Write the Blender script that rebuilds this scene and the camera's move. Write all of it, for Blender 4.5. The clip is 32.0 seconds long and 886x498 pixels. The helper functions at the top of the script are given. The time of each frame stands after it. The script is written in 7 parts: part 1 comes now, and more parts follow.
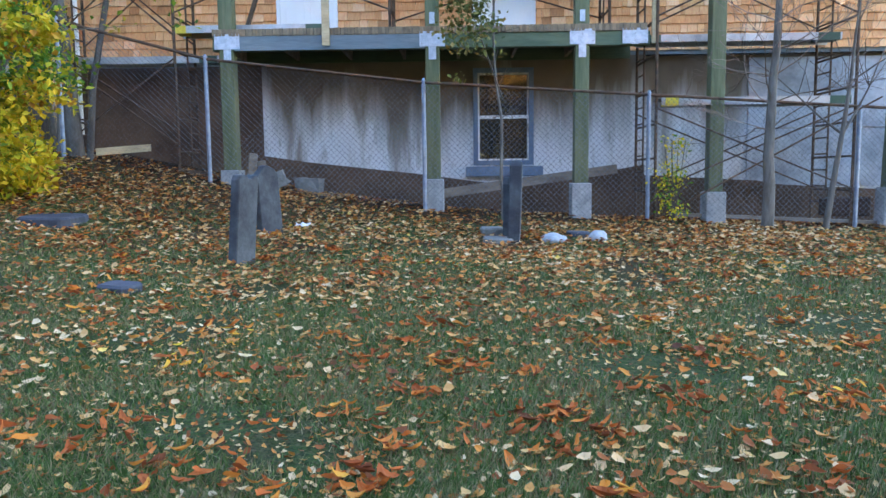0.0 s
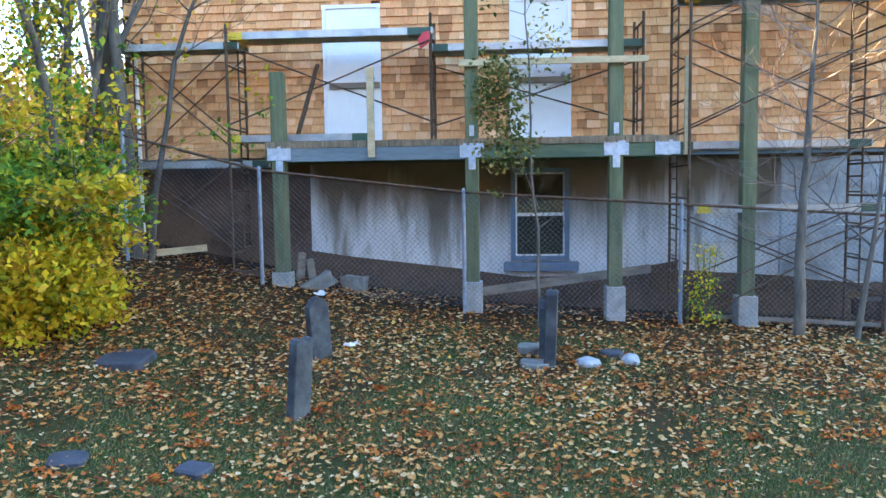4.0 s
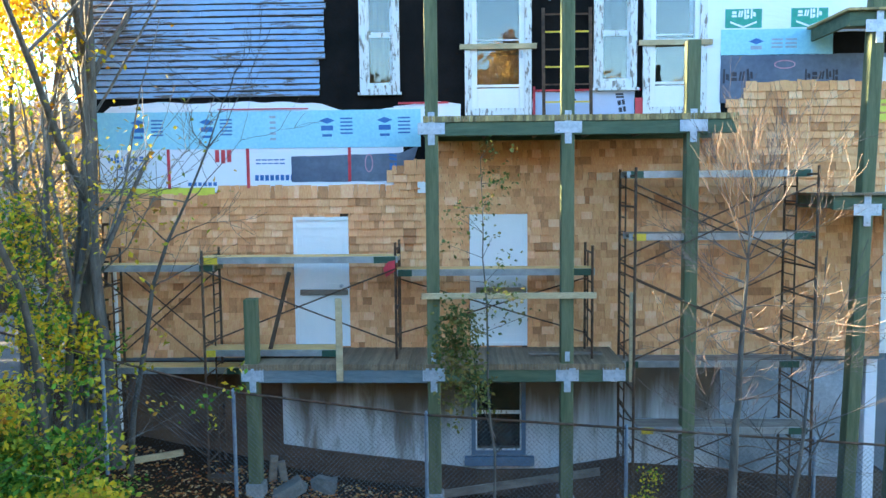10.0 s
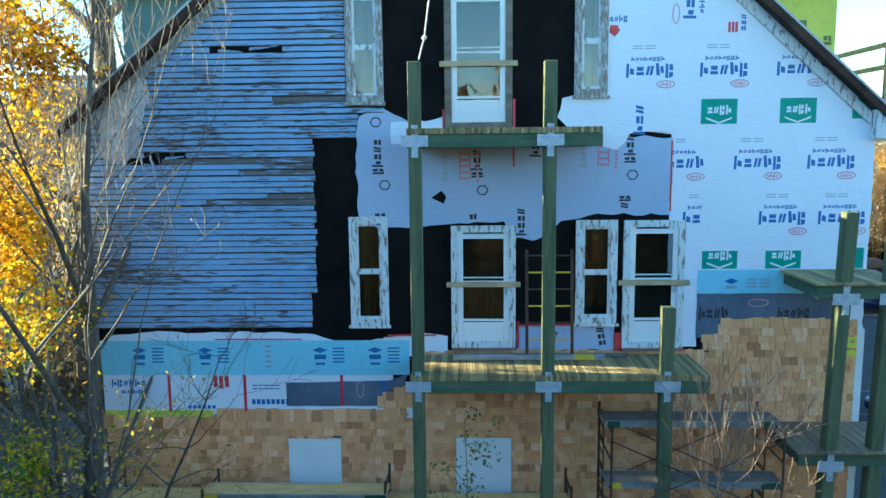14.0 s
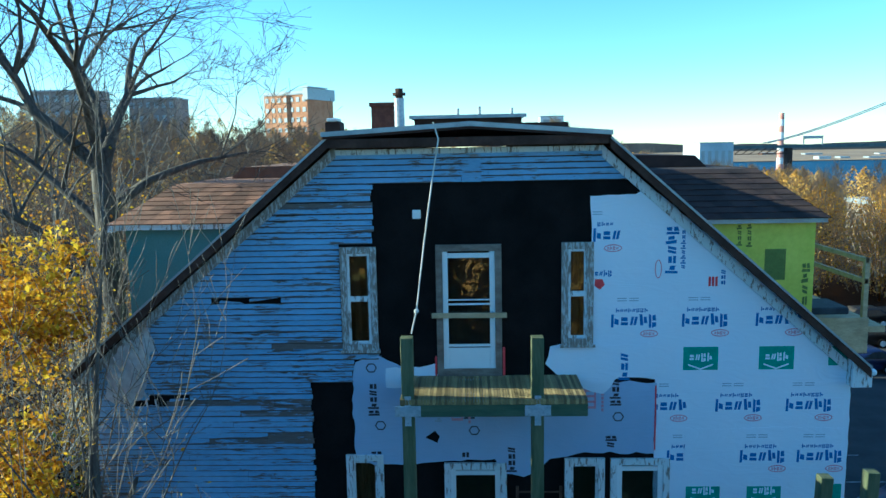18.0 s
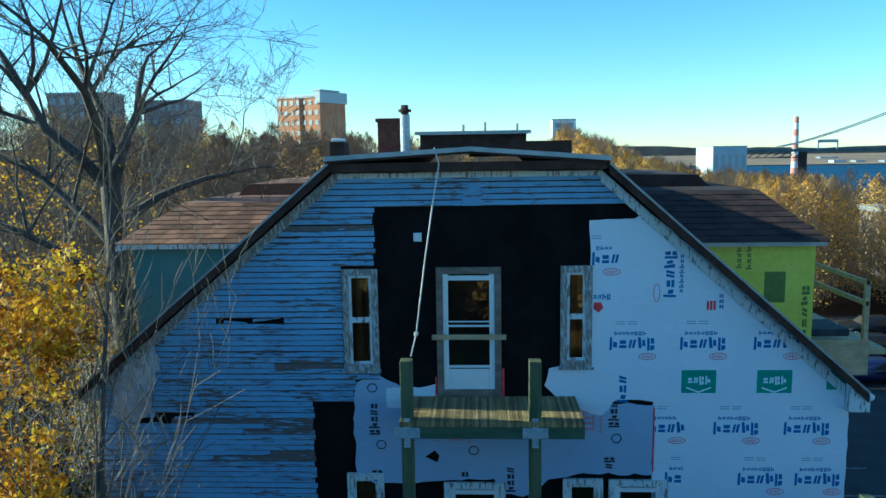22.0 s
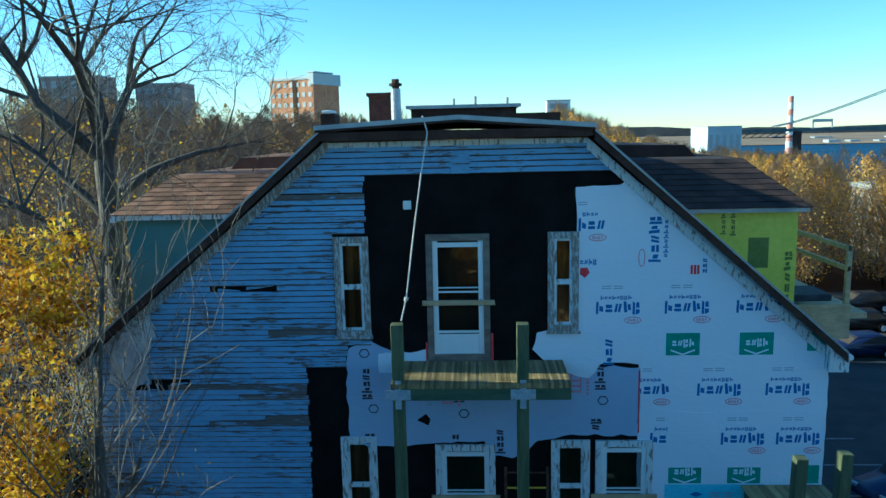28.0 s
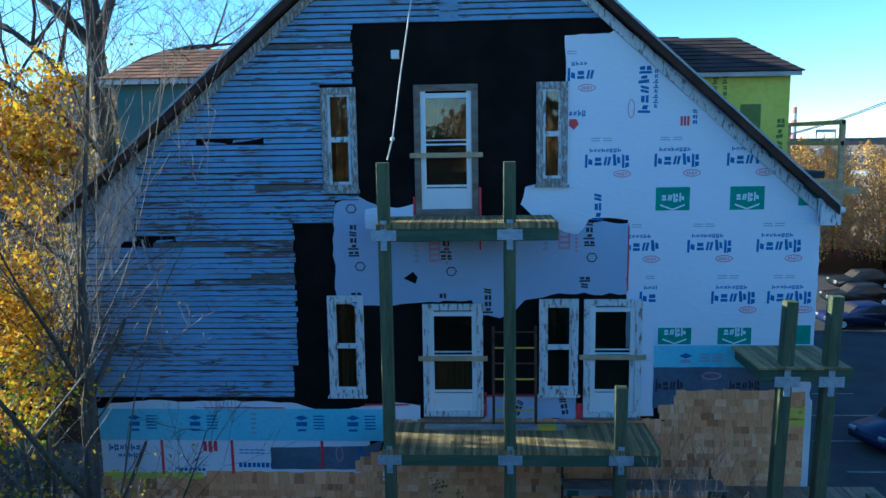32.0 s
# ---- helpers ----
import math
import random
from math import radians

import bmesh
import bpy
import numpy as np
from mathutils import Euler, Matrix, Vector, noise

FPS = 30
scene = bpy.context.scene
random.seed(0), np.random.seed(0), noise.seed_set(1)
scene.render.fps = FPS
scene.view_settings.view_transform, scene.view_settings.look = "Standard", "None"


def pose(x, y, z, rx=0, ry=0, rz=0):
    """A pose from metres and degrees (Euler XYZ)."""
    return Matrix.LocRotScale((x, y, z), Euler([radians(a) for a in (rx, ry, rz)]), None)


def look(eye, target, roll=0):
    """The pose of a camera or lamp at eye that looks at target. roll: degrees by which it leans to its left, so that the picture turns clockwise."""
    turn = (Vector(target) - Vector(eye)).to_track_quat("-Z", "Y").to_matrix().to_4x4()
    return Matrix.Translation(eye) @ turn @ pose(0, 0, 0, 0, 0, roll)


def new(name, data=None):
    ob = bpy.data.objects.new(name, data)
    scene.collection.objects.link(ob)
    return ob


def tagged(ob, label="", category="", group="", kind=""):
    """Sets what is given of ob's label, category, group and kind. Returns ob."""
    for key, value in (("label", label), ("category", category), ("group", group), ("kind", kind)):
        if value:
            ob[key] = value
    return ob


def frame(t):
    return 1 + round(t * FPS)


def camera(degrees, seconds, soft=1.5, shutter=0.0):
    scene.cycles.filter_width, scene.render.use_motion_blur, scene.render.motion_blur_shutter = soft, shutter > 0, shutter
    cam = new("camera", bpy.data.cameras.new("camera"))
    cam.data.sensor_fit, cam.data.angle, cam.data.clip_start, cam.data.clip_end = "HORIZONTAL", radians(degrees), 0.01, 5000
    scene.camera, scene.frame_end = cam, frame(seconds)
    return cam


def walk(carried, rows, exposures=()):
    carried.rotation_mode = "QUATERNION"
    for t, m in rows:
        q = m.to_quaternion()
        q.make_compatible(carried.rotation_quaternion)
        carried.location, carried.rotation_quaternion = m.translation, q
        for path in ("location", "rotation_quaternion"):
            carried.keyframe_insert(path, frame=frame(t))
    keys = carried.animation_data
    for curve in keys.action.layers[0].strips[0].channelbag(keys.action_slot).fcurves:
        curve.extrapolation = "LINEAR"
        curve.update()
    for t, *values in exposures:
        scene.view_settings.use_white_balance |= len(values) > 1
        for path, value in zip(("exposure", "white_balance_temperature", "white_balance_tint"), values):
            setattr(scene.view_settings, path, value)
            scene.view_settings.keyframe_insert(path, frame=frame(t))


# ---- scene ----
cam = camera(62.0, 32.0)
ROWS = [
    (0.0, -0.004, -0.082, 1.247, 1.14, -5.77, 0.68),
    (0.5, -0.019, -0.137, 1.254, 2.95, -5.53, 0.51),
    (1.0, -0.045, -0.183, 1.260, 3.81, -5.69, 0.54),
    (1.5, -0.060, -0.211, 1.331, 4.43, -5.60, 0.50),
    (2.0, -0.060, -0.237, 1.592, 4.69, -5.48, 0.71),
    (2.5, -0.048, -0.279, 1.819, 4.54, -5.30, 0.63),
    (3.0, -0.019, -0.355, 2.028, 4.38, -4.82, 0.67),
    (3.5, -0.008, -0.405, 2.272, 4.23, -4.59, 0.72),
    (5.5, -0.034, -0.546, 3.234, 2.96, -4.70, 0.62),
    (6.0, -0.017, -0.589, 3.505, 2.61, -4.50, 0.40),
    (6.5, 0.028, -0.621, 3.780, 2.45, -4.31, 0.38),
    (7.0, 0.065, -0.653, 4.052, 2.37, -4.39, 0.34),
    (7.5, 0.072, -0.671, 4.359, 2.35, -4.45, 0.46),
    (8.0, 0.079, -0.686, 4.676, 2.29, -4.53, 0.61),
    (8.5, 0.068, -0.759, 4.950, 2.00, -4.69, 0.53),
    (9.0, 0.066, -0.840, 5.158, 1.76, -4.52, 0.68),
    (9.5, 0.099, -0.900, 5.520, 1.64, -4.86, 0.72),
    (10.0, 0.172, -0.925, 5.859, 1.76, -4.64, 0.56),
    (10.5, 0.232, -0.951, 6.303, 1.74, -4.55, 0.56),
    (11.0, 0.272, -1.001, 6.766, 1.81, -4.78, 0.35),
    (11.5, 0.293, -1.032, 7.387, 1.77, -5.55, 0.43),
    (12.0, 0.305, -1.024, 8.071, 1.63, -5.92, 0.42),
    (12.5, 0.325, -0.983, 8.702, 1.65, -6.09, 0.46),
    (13.0, 0.341, -1.007, 9.187, 1.57, -6.08, 0.63),
    (13.5, 0.393, -1.002, 9.778, 1.67, -6.68, 0.41),
    (14.0, 0.440, -0.991, 10.402, 1.81, -7.72, 0.60),
    (14.5, 0.471, -0.954, 10.980, 1.80, -8.10, 0.62),
    (16.5, 0.652, -0.921, 13.084, 2.13, -7.84, 0.85),
    (17.0, 0.630, -0.922, 13.583, 2.02, -7.79, 0.92),
    (17.5, 0.630, -0.917, 14.059, 1.98, -7.89, 1.05),
    (18.0, 0.652, -0.930, 14.580, 1.88, -7.90, 1.10),
    (18.5, 0.700, -0.945, 15.071, 1.96, -7.47, 1.33),
    (19.0, 0.731, -0.972, 15.020, 2.14, -7.62, 1.28),
    (19.5, 0.754, -0.992, 14.971, 2.24, -8.19, 0.99),
    (20.0, 0.771, -1.002, 14.978, 2.50, -8.41, 1.01),
    (20.5, 0.785, -1.009, 14.958, 2.74, -8.54, 1.09),
    (21.0, 0.807, -1.020, 14.957, 2.64, -8.01, 1.10),
    (21.5, 0.827, -1.026, 14.938, 2.56, -7.59, 1.01),
    (22.0, 0.850, -1.037, 14.941, 2.82, -7.72, 0.90),
    (22.5, 0.867, -1.002, 14.947, 2.99, -10.21, 0.78),
    (23.0, 0.878, -1.025, 14.938, 2.83, -7.98, 0.88),
    (23.5, 0.896, -1.047, 14.928, 2.53, -7.49, 1.13),
    (24.0, 0.925, -1.099, 14.900, 2.30, -9.34, 0.68),
    (24.5, 0.937, -1.125, 14.889, 2.28, -9.89, 0.88),
    (25.0, 0.958, -1.148, 14.877, 2.21, -9.64, 0.86),
    (25.5, 0.976, -1.169, 14.847, 2.19, -9.68, 0.45),
    (27.5, 0.963, -1.282, 14.774, 2.44, -9.18, 1.16),
    (28.0, 0.963, -1.303, 14.713, 2.41, -9.08, 1.27),
    (28.5, 0.976, -1.325, 14.686, 2.35, -9.34, 1.33),
    (29.0, 0.985, -1.340, 14.631, 2.32, -9.21, 1.13),
    (29.5, 0.964, -1.360, 14.133, 2.29, -9.09, 1.21),
    (30.0, 0.960, -1.373, 14.090, 2.00, -8.91, 0.88),
    (30.5, 0.972, -1.403, 14.116, 2.06, -8.78, 0.86),
    (31.0, 1.015, -1.449, 13.582, 2.29, -8.77, 0.97),
    (31.5, 1.111, -1.530, 12.813, 2.47, -8.62, 0.80),
    (32.0, 1.187, -1.591, 11.993, 2.68, -8.28, 0.87),
]
walk(cam, [(t, pose(x, y, z, 90 + pitch, roll, yaw)) for t, x, y, z, yaw, pitch, roll in ROWS],
     [(0, 4.46, 7600, 17), (3.5, 4.44, 7350, 14), (6.0, 4.26, 6950, 9), (8.0, 4.02, 6750, 4), (9.0, 3.86, 6620, 2), (11.0, 3.54, 6350, -4), (13.0, 2.86, 5950, -11), (14.5, 2.40, 5450, -12), (17.0, 1.46, 4700, -14), (18.2, 1.24, 4580, -16), (19.0, 0.94, 4540, -17), (29.0, 0.94, 4540, -17), (32.0, 1.26, 4560, -4)])

import functools

# world, sun and exposure
SUN_EL, SUN_AZ = 21.0, 5.0
sun_vec = Vector((-math.cos(radians(SUN_EL)) * math.cos(radians(SUN_AZ)), math.cos(radians(SUN_EL)) * math.sin(radians(SUN_AZ)), math.sin(radians(SUN_EL))))
world = bpy.data.worlds.new("sky")
scene.world = world
world.use_nodes = True
wn = world.node_tree.nodes
sky = wn.new("ShaderNodeTexSky")
sky.sky_type, sky.sun_disc = "NISHITA", False
sky.sun_elevation, sky.sun_rotation = radians(SUN_EL), radians(-90 + SUN_AZ)
sky.air_density, sky.dust_density, sky.ozone_density = 1.0, 0.0, 2.6
wn["Background"].inputs[1].default_value = 0.096
deep = wn.new("ShaderNodeHueSaturation")
deep.inputs["Saturation"].default_value = 1.07
world.node_tree.links.new(sky.outputs[0], deep.inputs["Color"])
world.node_tree.links.new(deep.outputs[0], wn["Background"].inputs[0])
sun = new("sun", bpy.data.lights.new("sun", "SUN"))
sun.data.energy, sun.data.angle, sun.data.color = 6.0, radians(0.6), (1.0, 0.78, 0.50)
sun.matrix_world = look((0, 0, 0), -sun_vec)

# ---- node helpers ----
def nodes_of(name):
    m = bpy.data.materials.new(name)
    m.use_nodes = True
    nt = m.node_tree
    return m, nt, nt.nodes["Principled BSDF"]

def N(nt, kind, **kw):
    n = nt.nodes.new(kind)
    for k, v in kw.items():
        n.inputs[k].default_value = v
    return n

def coords(nt, scale=(1, 1, 1), local=False):
    mp = nt.nodes.new("ShaderNodeMapping")
    mp.inputs["Scale"].default_value = scale
    if local:
        nt.links.new(nt.nodes.new("ShaderNodeTexCoord").outputs["Object"], mp.inputs[0])
    else:
        nt.links.new(nt.nodes.new("ShaderNodeNewGeometry").outputs["Position"], mp.inputs[0])
    return mp.outputs[0]

def tex(nt, vec, scale, detail=4, rough=0.6, dist=0.0):
    n = N(nt, "ShaderNodeTexNoise", Scale=scale, Detail=detail, Roughness=rough, Distortion=dist)
    nt.links.new(vec, n.inputs["Vector"])
    return n.outputs["Fac"]

def ramp(nt, fac, stops):
    r = nt.nodes.new("ShaderNodeValToRGB")
    el = r.color_ramp.elements
    while len(el) < len(stops):
        el.new(0.5)
    for e, (p, c) in zip(el, stops):
        e.position, e.color = p, (*c, 1) if len(c) == 3 else c
    nt.links.new(fac, r.inputs[0])
    return r.outputs[0]

def mixc(nt, fac, a, b, mode="MIX"):
    m = nt.nodes.new("ShaderNodeMix")
    m.data_type, m.blend_type = "RGBA", mode
    for s, v in ((m.inputs[0], fac), (m.inputs[6], a), (m.inputs[7], b)):
        if isinstance(v, (int, float)):
            s.default_value = v
        elif isinstance(v, tuple):
            s.default_value = (*v, 1)
        else:
            nt.links.new(v, s)
    return m.outputs[2]

def bump(nt, bsdf, height, strength=0.4, dist=0.01):
    b = N(nt, "ShaderNodeBump", Strength=strength, Distance=dist)
    nt.links.new(height, b.inputs["Height"])
    nt.links.new(b.outputs[0], bsdf.inputs["Normal"])

def mat(name, c1, c2, scale=3.0, rough=0.7, metal=0.0, fine=40.0, relief=0.3, stretch=(1, 1, 1), vary="", amount=0.25, local=False, spec=0.5):
    """Two colours mixed by broad noise, fine grain, and relief; vary: object or island, for a shade of its own for each piece."""
    m, nt, b = nodes_of(name)
    v = coords(nt, stretch, local)
    broad, grain = tex(nt, v, scale, 5), tex(nt, v, fine, 3)
    col = mixc(nt, ramp(nt, broad, [(0.35, (0, 0, 0)), (0.65, (1, 1, 1))]), c1, c2)
    col = mixc(nt, 0.35, col, ramp(nt, grain, [(0.3, (0.35, 0.35, 0.35)), (0.7, (0.75, 0.75, 0.75))]), "OVERLAY")
    if vary:
        rnd = nt.nodes.new("ShaderNodeObjectInfo").outputs["Random"] if vary == "object" else nt.nodes.new("ShaderNodeNewGeometry").outputs["Random Per Island"]
        hs = nt.nodes.new("ShaderNodeHueSaturation")
        mr = N(nt, "ShaderNodeMapRange")
        mr.inputs[3].default_value, mr.inputs[4].default_value = 1 - amount * 1.6, 1 + amount
        nt.links.new(rnd, mr.inputs[0])
        nt.links.new(mr.outputs[0], hs.inputs["Value"])
        nt.links.new(col, hs.inputs["Color"])
        col = hs.outputs[0]
    nt.links.new(col, b.inputs["Base Color"])
    b.inputs["Roughness"].default_value, b.inputs["Metallic"].default_value = rough, metal
    b.inputs["Specular IOR Level"].default_value = spec
    bump(nt, b, grain, relief)
    return m

def shingle_mat(name, vary):
    m, nt, b = nodes_of(name)
    g = nt.nodes.new("ShaderNodeNewGeometry")
    rnd = nt.nodes.new("ShaderNodeObjectInfo").outputs["Random"] if vary == "object" else g.outputs["Random Per Island"]
    base = ramp(nt, rnd, [(0.0, (0.40, 0.165, 0.06)), (0.07, (0.56, 0.255, 0.10)), (0.2, (0.67, 0.325, 0.135)), (0.42, (0.75, 0.385, 0.165)), (0.62, (0.80, 0.435, 0.205)), (0.78, (0.71, 0.34, 0.14)), (0.92, (0.84, 0.49, 0.255)), (1.0, (0.87, 0.54, 0.31))])
    v = coords(nt, (30, 30, 3))
    grain = tex(nt, v, 2.0, 5)
    col = mixc(nt, 0.5, base, ramp(nt, grain, [(0.3, (0.25, 0.25, 0.25)), (0.7, (0.72, 0.72, 0.72))]), "OVERLAY")
    wide = tex(nt, coords(nt), 0.6, 3)
    col = mixc(nt, 0.35, col, ramp(nt, wide, [(0.3, (0.32, 0.28, 0.25)), (0.7, (0.66, 0.66, 0.68))]), "OVERLAY")
    nt.links.new(col, b.inputs["Base Color"])
    b.inputs["Roughness"].default_value = 0.75
    bump(nt, b, grain, 0.35)
    return m

def clapboard_mat(name, bare=0.0):
    """Pale blue paint peeling off grey wood; bare: how much more of it has gone."""
    m, nt, b = nodes_of(name)
    paint = mixc(nt, tex(nt, coords(nt, (1, 1, 2)), 1.2, 4), (0.165, 0.275, 0.465), (0.33, 0.485, 0.70))
    wood = mixc(nt, tex(nt, coords(nt, (2, 1, 40)), 3, 4), (0.045, 0.04, 0.04), (0.20, 0.165, 0.145))
    peel = tex(nt, coords(nt, (1.1, 1, 11)), 2.2, 7, 0.66, 0.5)
    zone = tex(nt, coords(nt, (0.5, 1, 1.3)), 0.9, 3)
    s = nt.nodes.new("ShaderNodeMath")
    s.operation = "MULTIPLY_ADD"
    nt.links.new(zone, s.inputs[0])
    s.inputs[1].default_value = 0.55
    nt.links.new(peel, s.inputs[2])
    # Raises the mask near each board's lower edge, giving a darker line.
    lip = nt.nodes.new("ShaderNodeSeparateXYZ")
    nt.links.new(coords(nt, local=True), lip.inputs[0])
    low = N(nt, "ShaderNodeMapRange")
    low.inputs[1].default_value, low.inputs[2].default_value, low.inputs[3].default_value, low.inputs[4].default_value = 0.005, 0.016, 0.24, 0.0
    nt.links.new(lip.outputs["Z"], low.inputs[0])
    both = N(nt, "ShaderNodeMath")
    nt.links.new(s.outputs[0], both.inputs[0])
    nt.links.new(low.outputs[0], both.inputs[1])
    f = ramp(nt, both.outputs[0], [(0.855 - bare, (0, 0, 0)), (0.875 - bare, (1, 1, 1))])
    streak = tex(nt, coords(nt, (5, 1, 60)), 1.5, 4)
    paint = mixc(nt, 0.4, paint, ramp(nt, streak, [(0.3, (0.3, 0.3, 0.3)), (0.65, (0.6, 0.6, 0.6))]), "OVERLAY")
    scab = tex(nt, coords(nt, (0.9, 1, 5)), 1.7, 8, 0.74, 0.3)
    paint = mixc(nt, ramp(nt, scab, [(0.60 - bare * 0.4, (0, 0, 0)), (0.62 - bare * 0.4, (0.85, 0.85, 0.85))]), paint, mixc(nt, tex(nt, coords(nt, (3, 1, 30)), 3, 4), (0.10, 0.09, 0.085), (0.27, 0.245, 0.23)))
    nt.links.new(mixc(nt, f, paint, wood), b.inputs["Base Color"])
    b.inputs["Roughness"].default_value = 0.7
    inv = nt.nodes.new("ShaderNodeInvert")
    nt.links.new(f, inv.inputs["Color"])
    bump(nt, b, inv.outputs[0], 0.6, 0.004)
    return m

def worn_white_mat(name, paint_c=(0.72, 0.74, 0.74), edge=0.62, fine=6):
    m, nt, b = nodes_of(name)
    f = ramp(nt, tex(nt, coords(nt, (3, 3, 0.7)), fine, 7, 0.7), [(edge - 0.04, (0, 0, 0)), (edge, (1, 1, 1))])
    wood = mixc(nt, tex(nt, coords(nt, (30, 30, 2)), 2, 4), (0.15, 0.125, 0.105), (0.32, 0.28, 0.245))
    nt.links.new(mixc(nt, f, paint_c, wood), b.inputs["Base Color"])
    b.inputs["Roughness"].default_value = 0.6
    bump(nt, b, f, 0.3, 0.004)
    return m

def parge_mat():
    m, nt, b = nodes_of("parged_concrete")
    v = coords(nt)
    col = mixc(nt, tex(nt, v, 1.1, 5), (0.44, 0.47, 0.50), (0.68, 0.71, 0.75))
    run = tex(nt, coords(nt, (2.2, 1, 0.35)), 1.3, 6, 0.65, 0.4)
    col = mixc(nt, ramp(nt, run, [(0.5, (0, 0, 0)), (0.68, (0.85, 0.85, 0.85))]), col, (0.15, 0.115, 0.075))
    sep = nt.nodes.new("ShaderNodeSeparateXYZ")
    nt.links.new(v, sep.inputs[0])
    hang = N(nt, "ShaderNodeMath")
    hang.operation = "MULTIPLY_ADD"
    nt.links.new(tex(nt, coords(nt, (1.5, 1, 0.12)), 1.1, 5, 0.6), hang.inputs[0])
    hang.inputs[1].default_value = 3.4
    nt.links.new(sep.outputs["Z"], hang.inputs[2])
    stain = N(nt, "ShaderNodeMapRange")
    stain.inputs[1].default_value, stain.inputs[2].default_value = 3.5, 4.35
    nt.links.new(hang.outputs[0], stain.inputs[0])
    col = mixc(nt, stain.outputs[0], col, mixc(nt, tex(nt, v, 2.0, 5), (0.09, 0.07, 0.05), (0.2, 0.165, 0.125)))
    moss = tex(nt, coords(nt, (3, 1, 1)), 2.4, 6)
    col = mixc(nt, ramp(nt, moss, [(0.62, (0, 0, 0)), (0.72, (0.7, 0.7, 0.7))]), col, (0.13, 0.14, 0.1))
    nt.links.new(col, b.inputs["Base Color"])
    b.inputs["Roughness"].default_value = 0.9
    bump(nt, b, tex(nt, v, 25, 5), 0.4)
    return m

def wrap_mat(name, c1, c2):
    """Spun plastic sheet with long soft creases and fine wrinkles."""
    m, nt, b = nodes_of(name)
    nt.links.new(mixc(nt, tex(nt, coords(nt), 0.9, 4), c1, c2), b.inputs["Base Color"])
    b.inputs["Roughness"].default_value = 0.42
    fold = tex(nt, coords(nt, (0.7, 1, 2.2)), 1.5, 5, 0.55, 1.6)
    ridge = ramp(nt, fold, [(0.40, (0, 0, 0)), (0.50, (1, 1, 1)), (0.60, (0.1, 0.1, 0.1))])
    height = mixc(nt, 0.22, ridge, ramp(nt, tex(nt, coords(nt, (1, 1, 1.4)), 7.0, 5, 0.6, 0.8), [(0.3, (0, 0, 0)), (0.7, (1, 1, 1))]))
    bump(nt, b, height, 0.16, 0.025)
    return m

def pane_mat():
    m, nt, b = nodes_of("window_glass")
    out = nt.nodes["Material Output"]
    tr, gl = N(nt, "ShaderNodeBsdfTransparent", Color=(0.75, 0.78, 0.78, 1)), N(nt, "ShaderNodeBsdfGlossy", Roughness=0.03)
    mx, fr = nt.nodes.new("ShaderNodeMixShader"), N(nt, "ShaderNodeFresnel", IOR=1.9)
    bp = N(nt, "ShaderNodeBump", Strength=0.08, Distance=0.05)
    nt.links.new(tex(nt, coords(nt), 3.0, 2), bp.inputs["Height"])
    nt.links.new(bp.outputs[0], gl.inputs["Normal"])
    for i, o in enumerate((fr, tr, gl)):
        nt.links.new(o.outputs[0], mx.inputs[i])
    nt.links.new(mx.outputs[0], out.inputs[0])
    return m

def foliage_mat(name, stops, rough=0.55, through_light=0.35, scale=0.8):
    m, nt, b = nodes_of(name)
    b.inputs["Specular IOR Level"].default_value = 0.2
    g = nt.nodes.new("ShaderNodeNewGeometry")
    big = tex(nt, coords(nt), scale, 3)
    s = N(nt, "ShaderNodeMath")
    s.operation = "MULTIPLY_ADD"
    nt.links.new(big, s.inputs[0])
    s.inputs[1].default_value = 0.9
    s2 = N(nt, "ShaderNodeMath")
    s2.operation = "MULTIPLY_ADD"
    nt.links.new(g.outputs["Random Per Island"], s2.inputs[0])
    s2.inputs[1].default_value, s2.inputs[2].default_value = 0.75, -0.33
    nt.links.new(s2.outputs[0], s.inputs[2])
    col = ramp(nt, s.outputs[0], stops)
    nt.links.new(col, b.inputs["Base Color"])
    b.inputs["Roughness"].default_value = rough
    if through_light:
        out = nt.nodes["Material Output"]
        t = nt.nodes.new("ShaderNodeBsdfTranslucent")
        nt.links.new(col, t.inputs[0])
        mx = N(nt, "ShaderNodeMixShader", Fac=through_light)
        nt.links.new(b.outputs[0], mx.inputs[1])
        nt.links.new(t.outputs[0], mx.inputs[2])
        nt.links.new(mx.outputs[0], out.inputs[0])
    return m

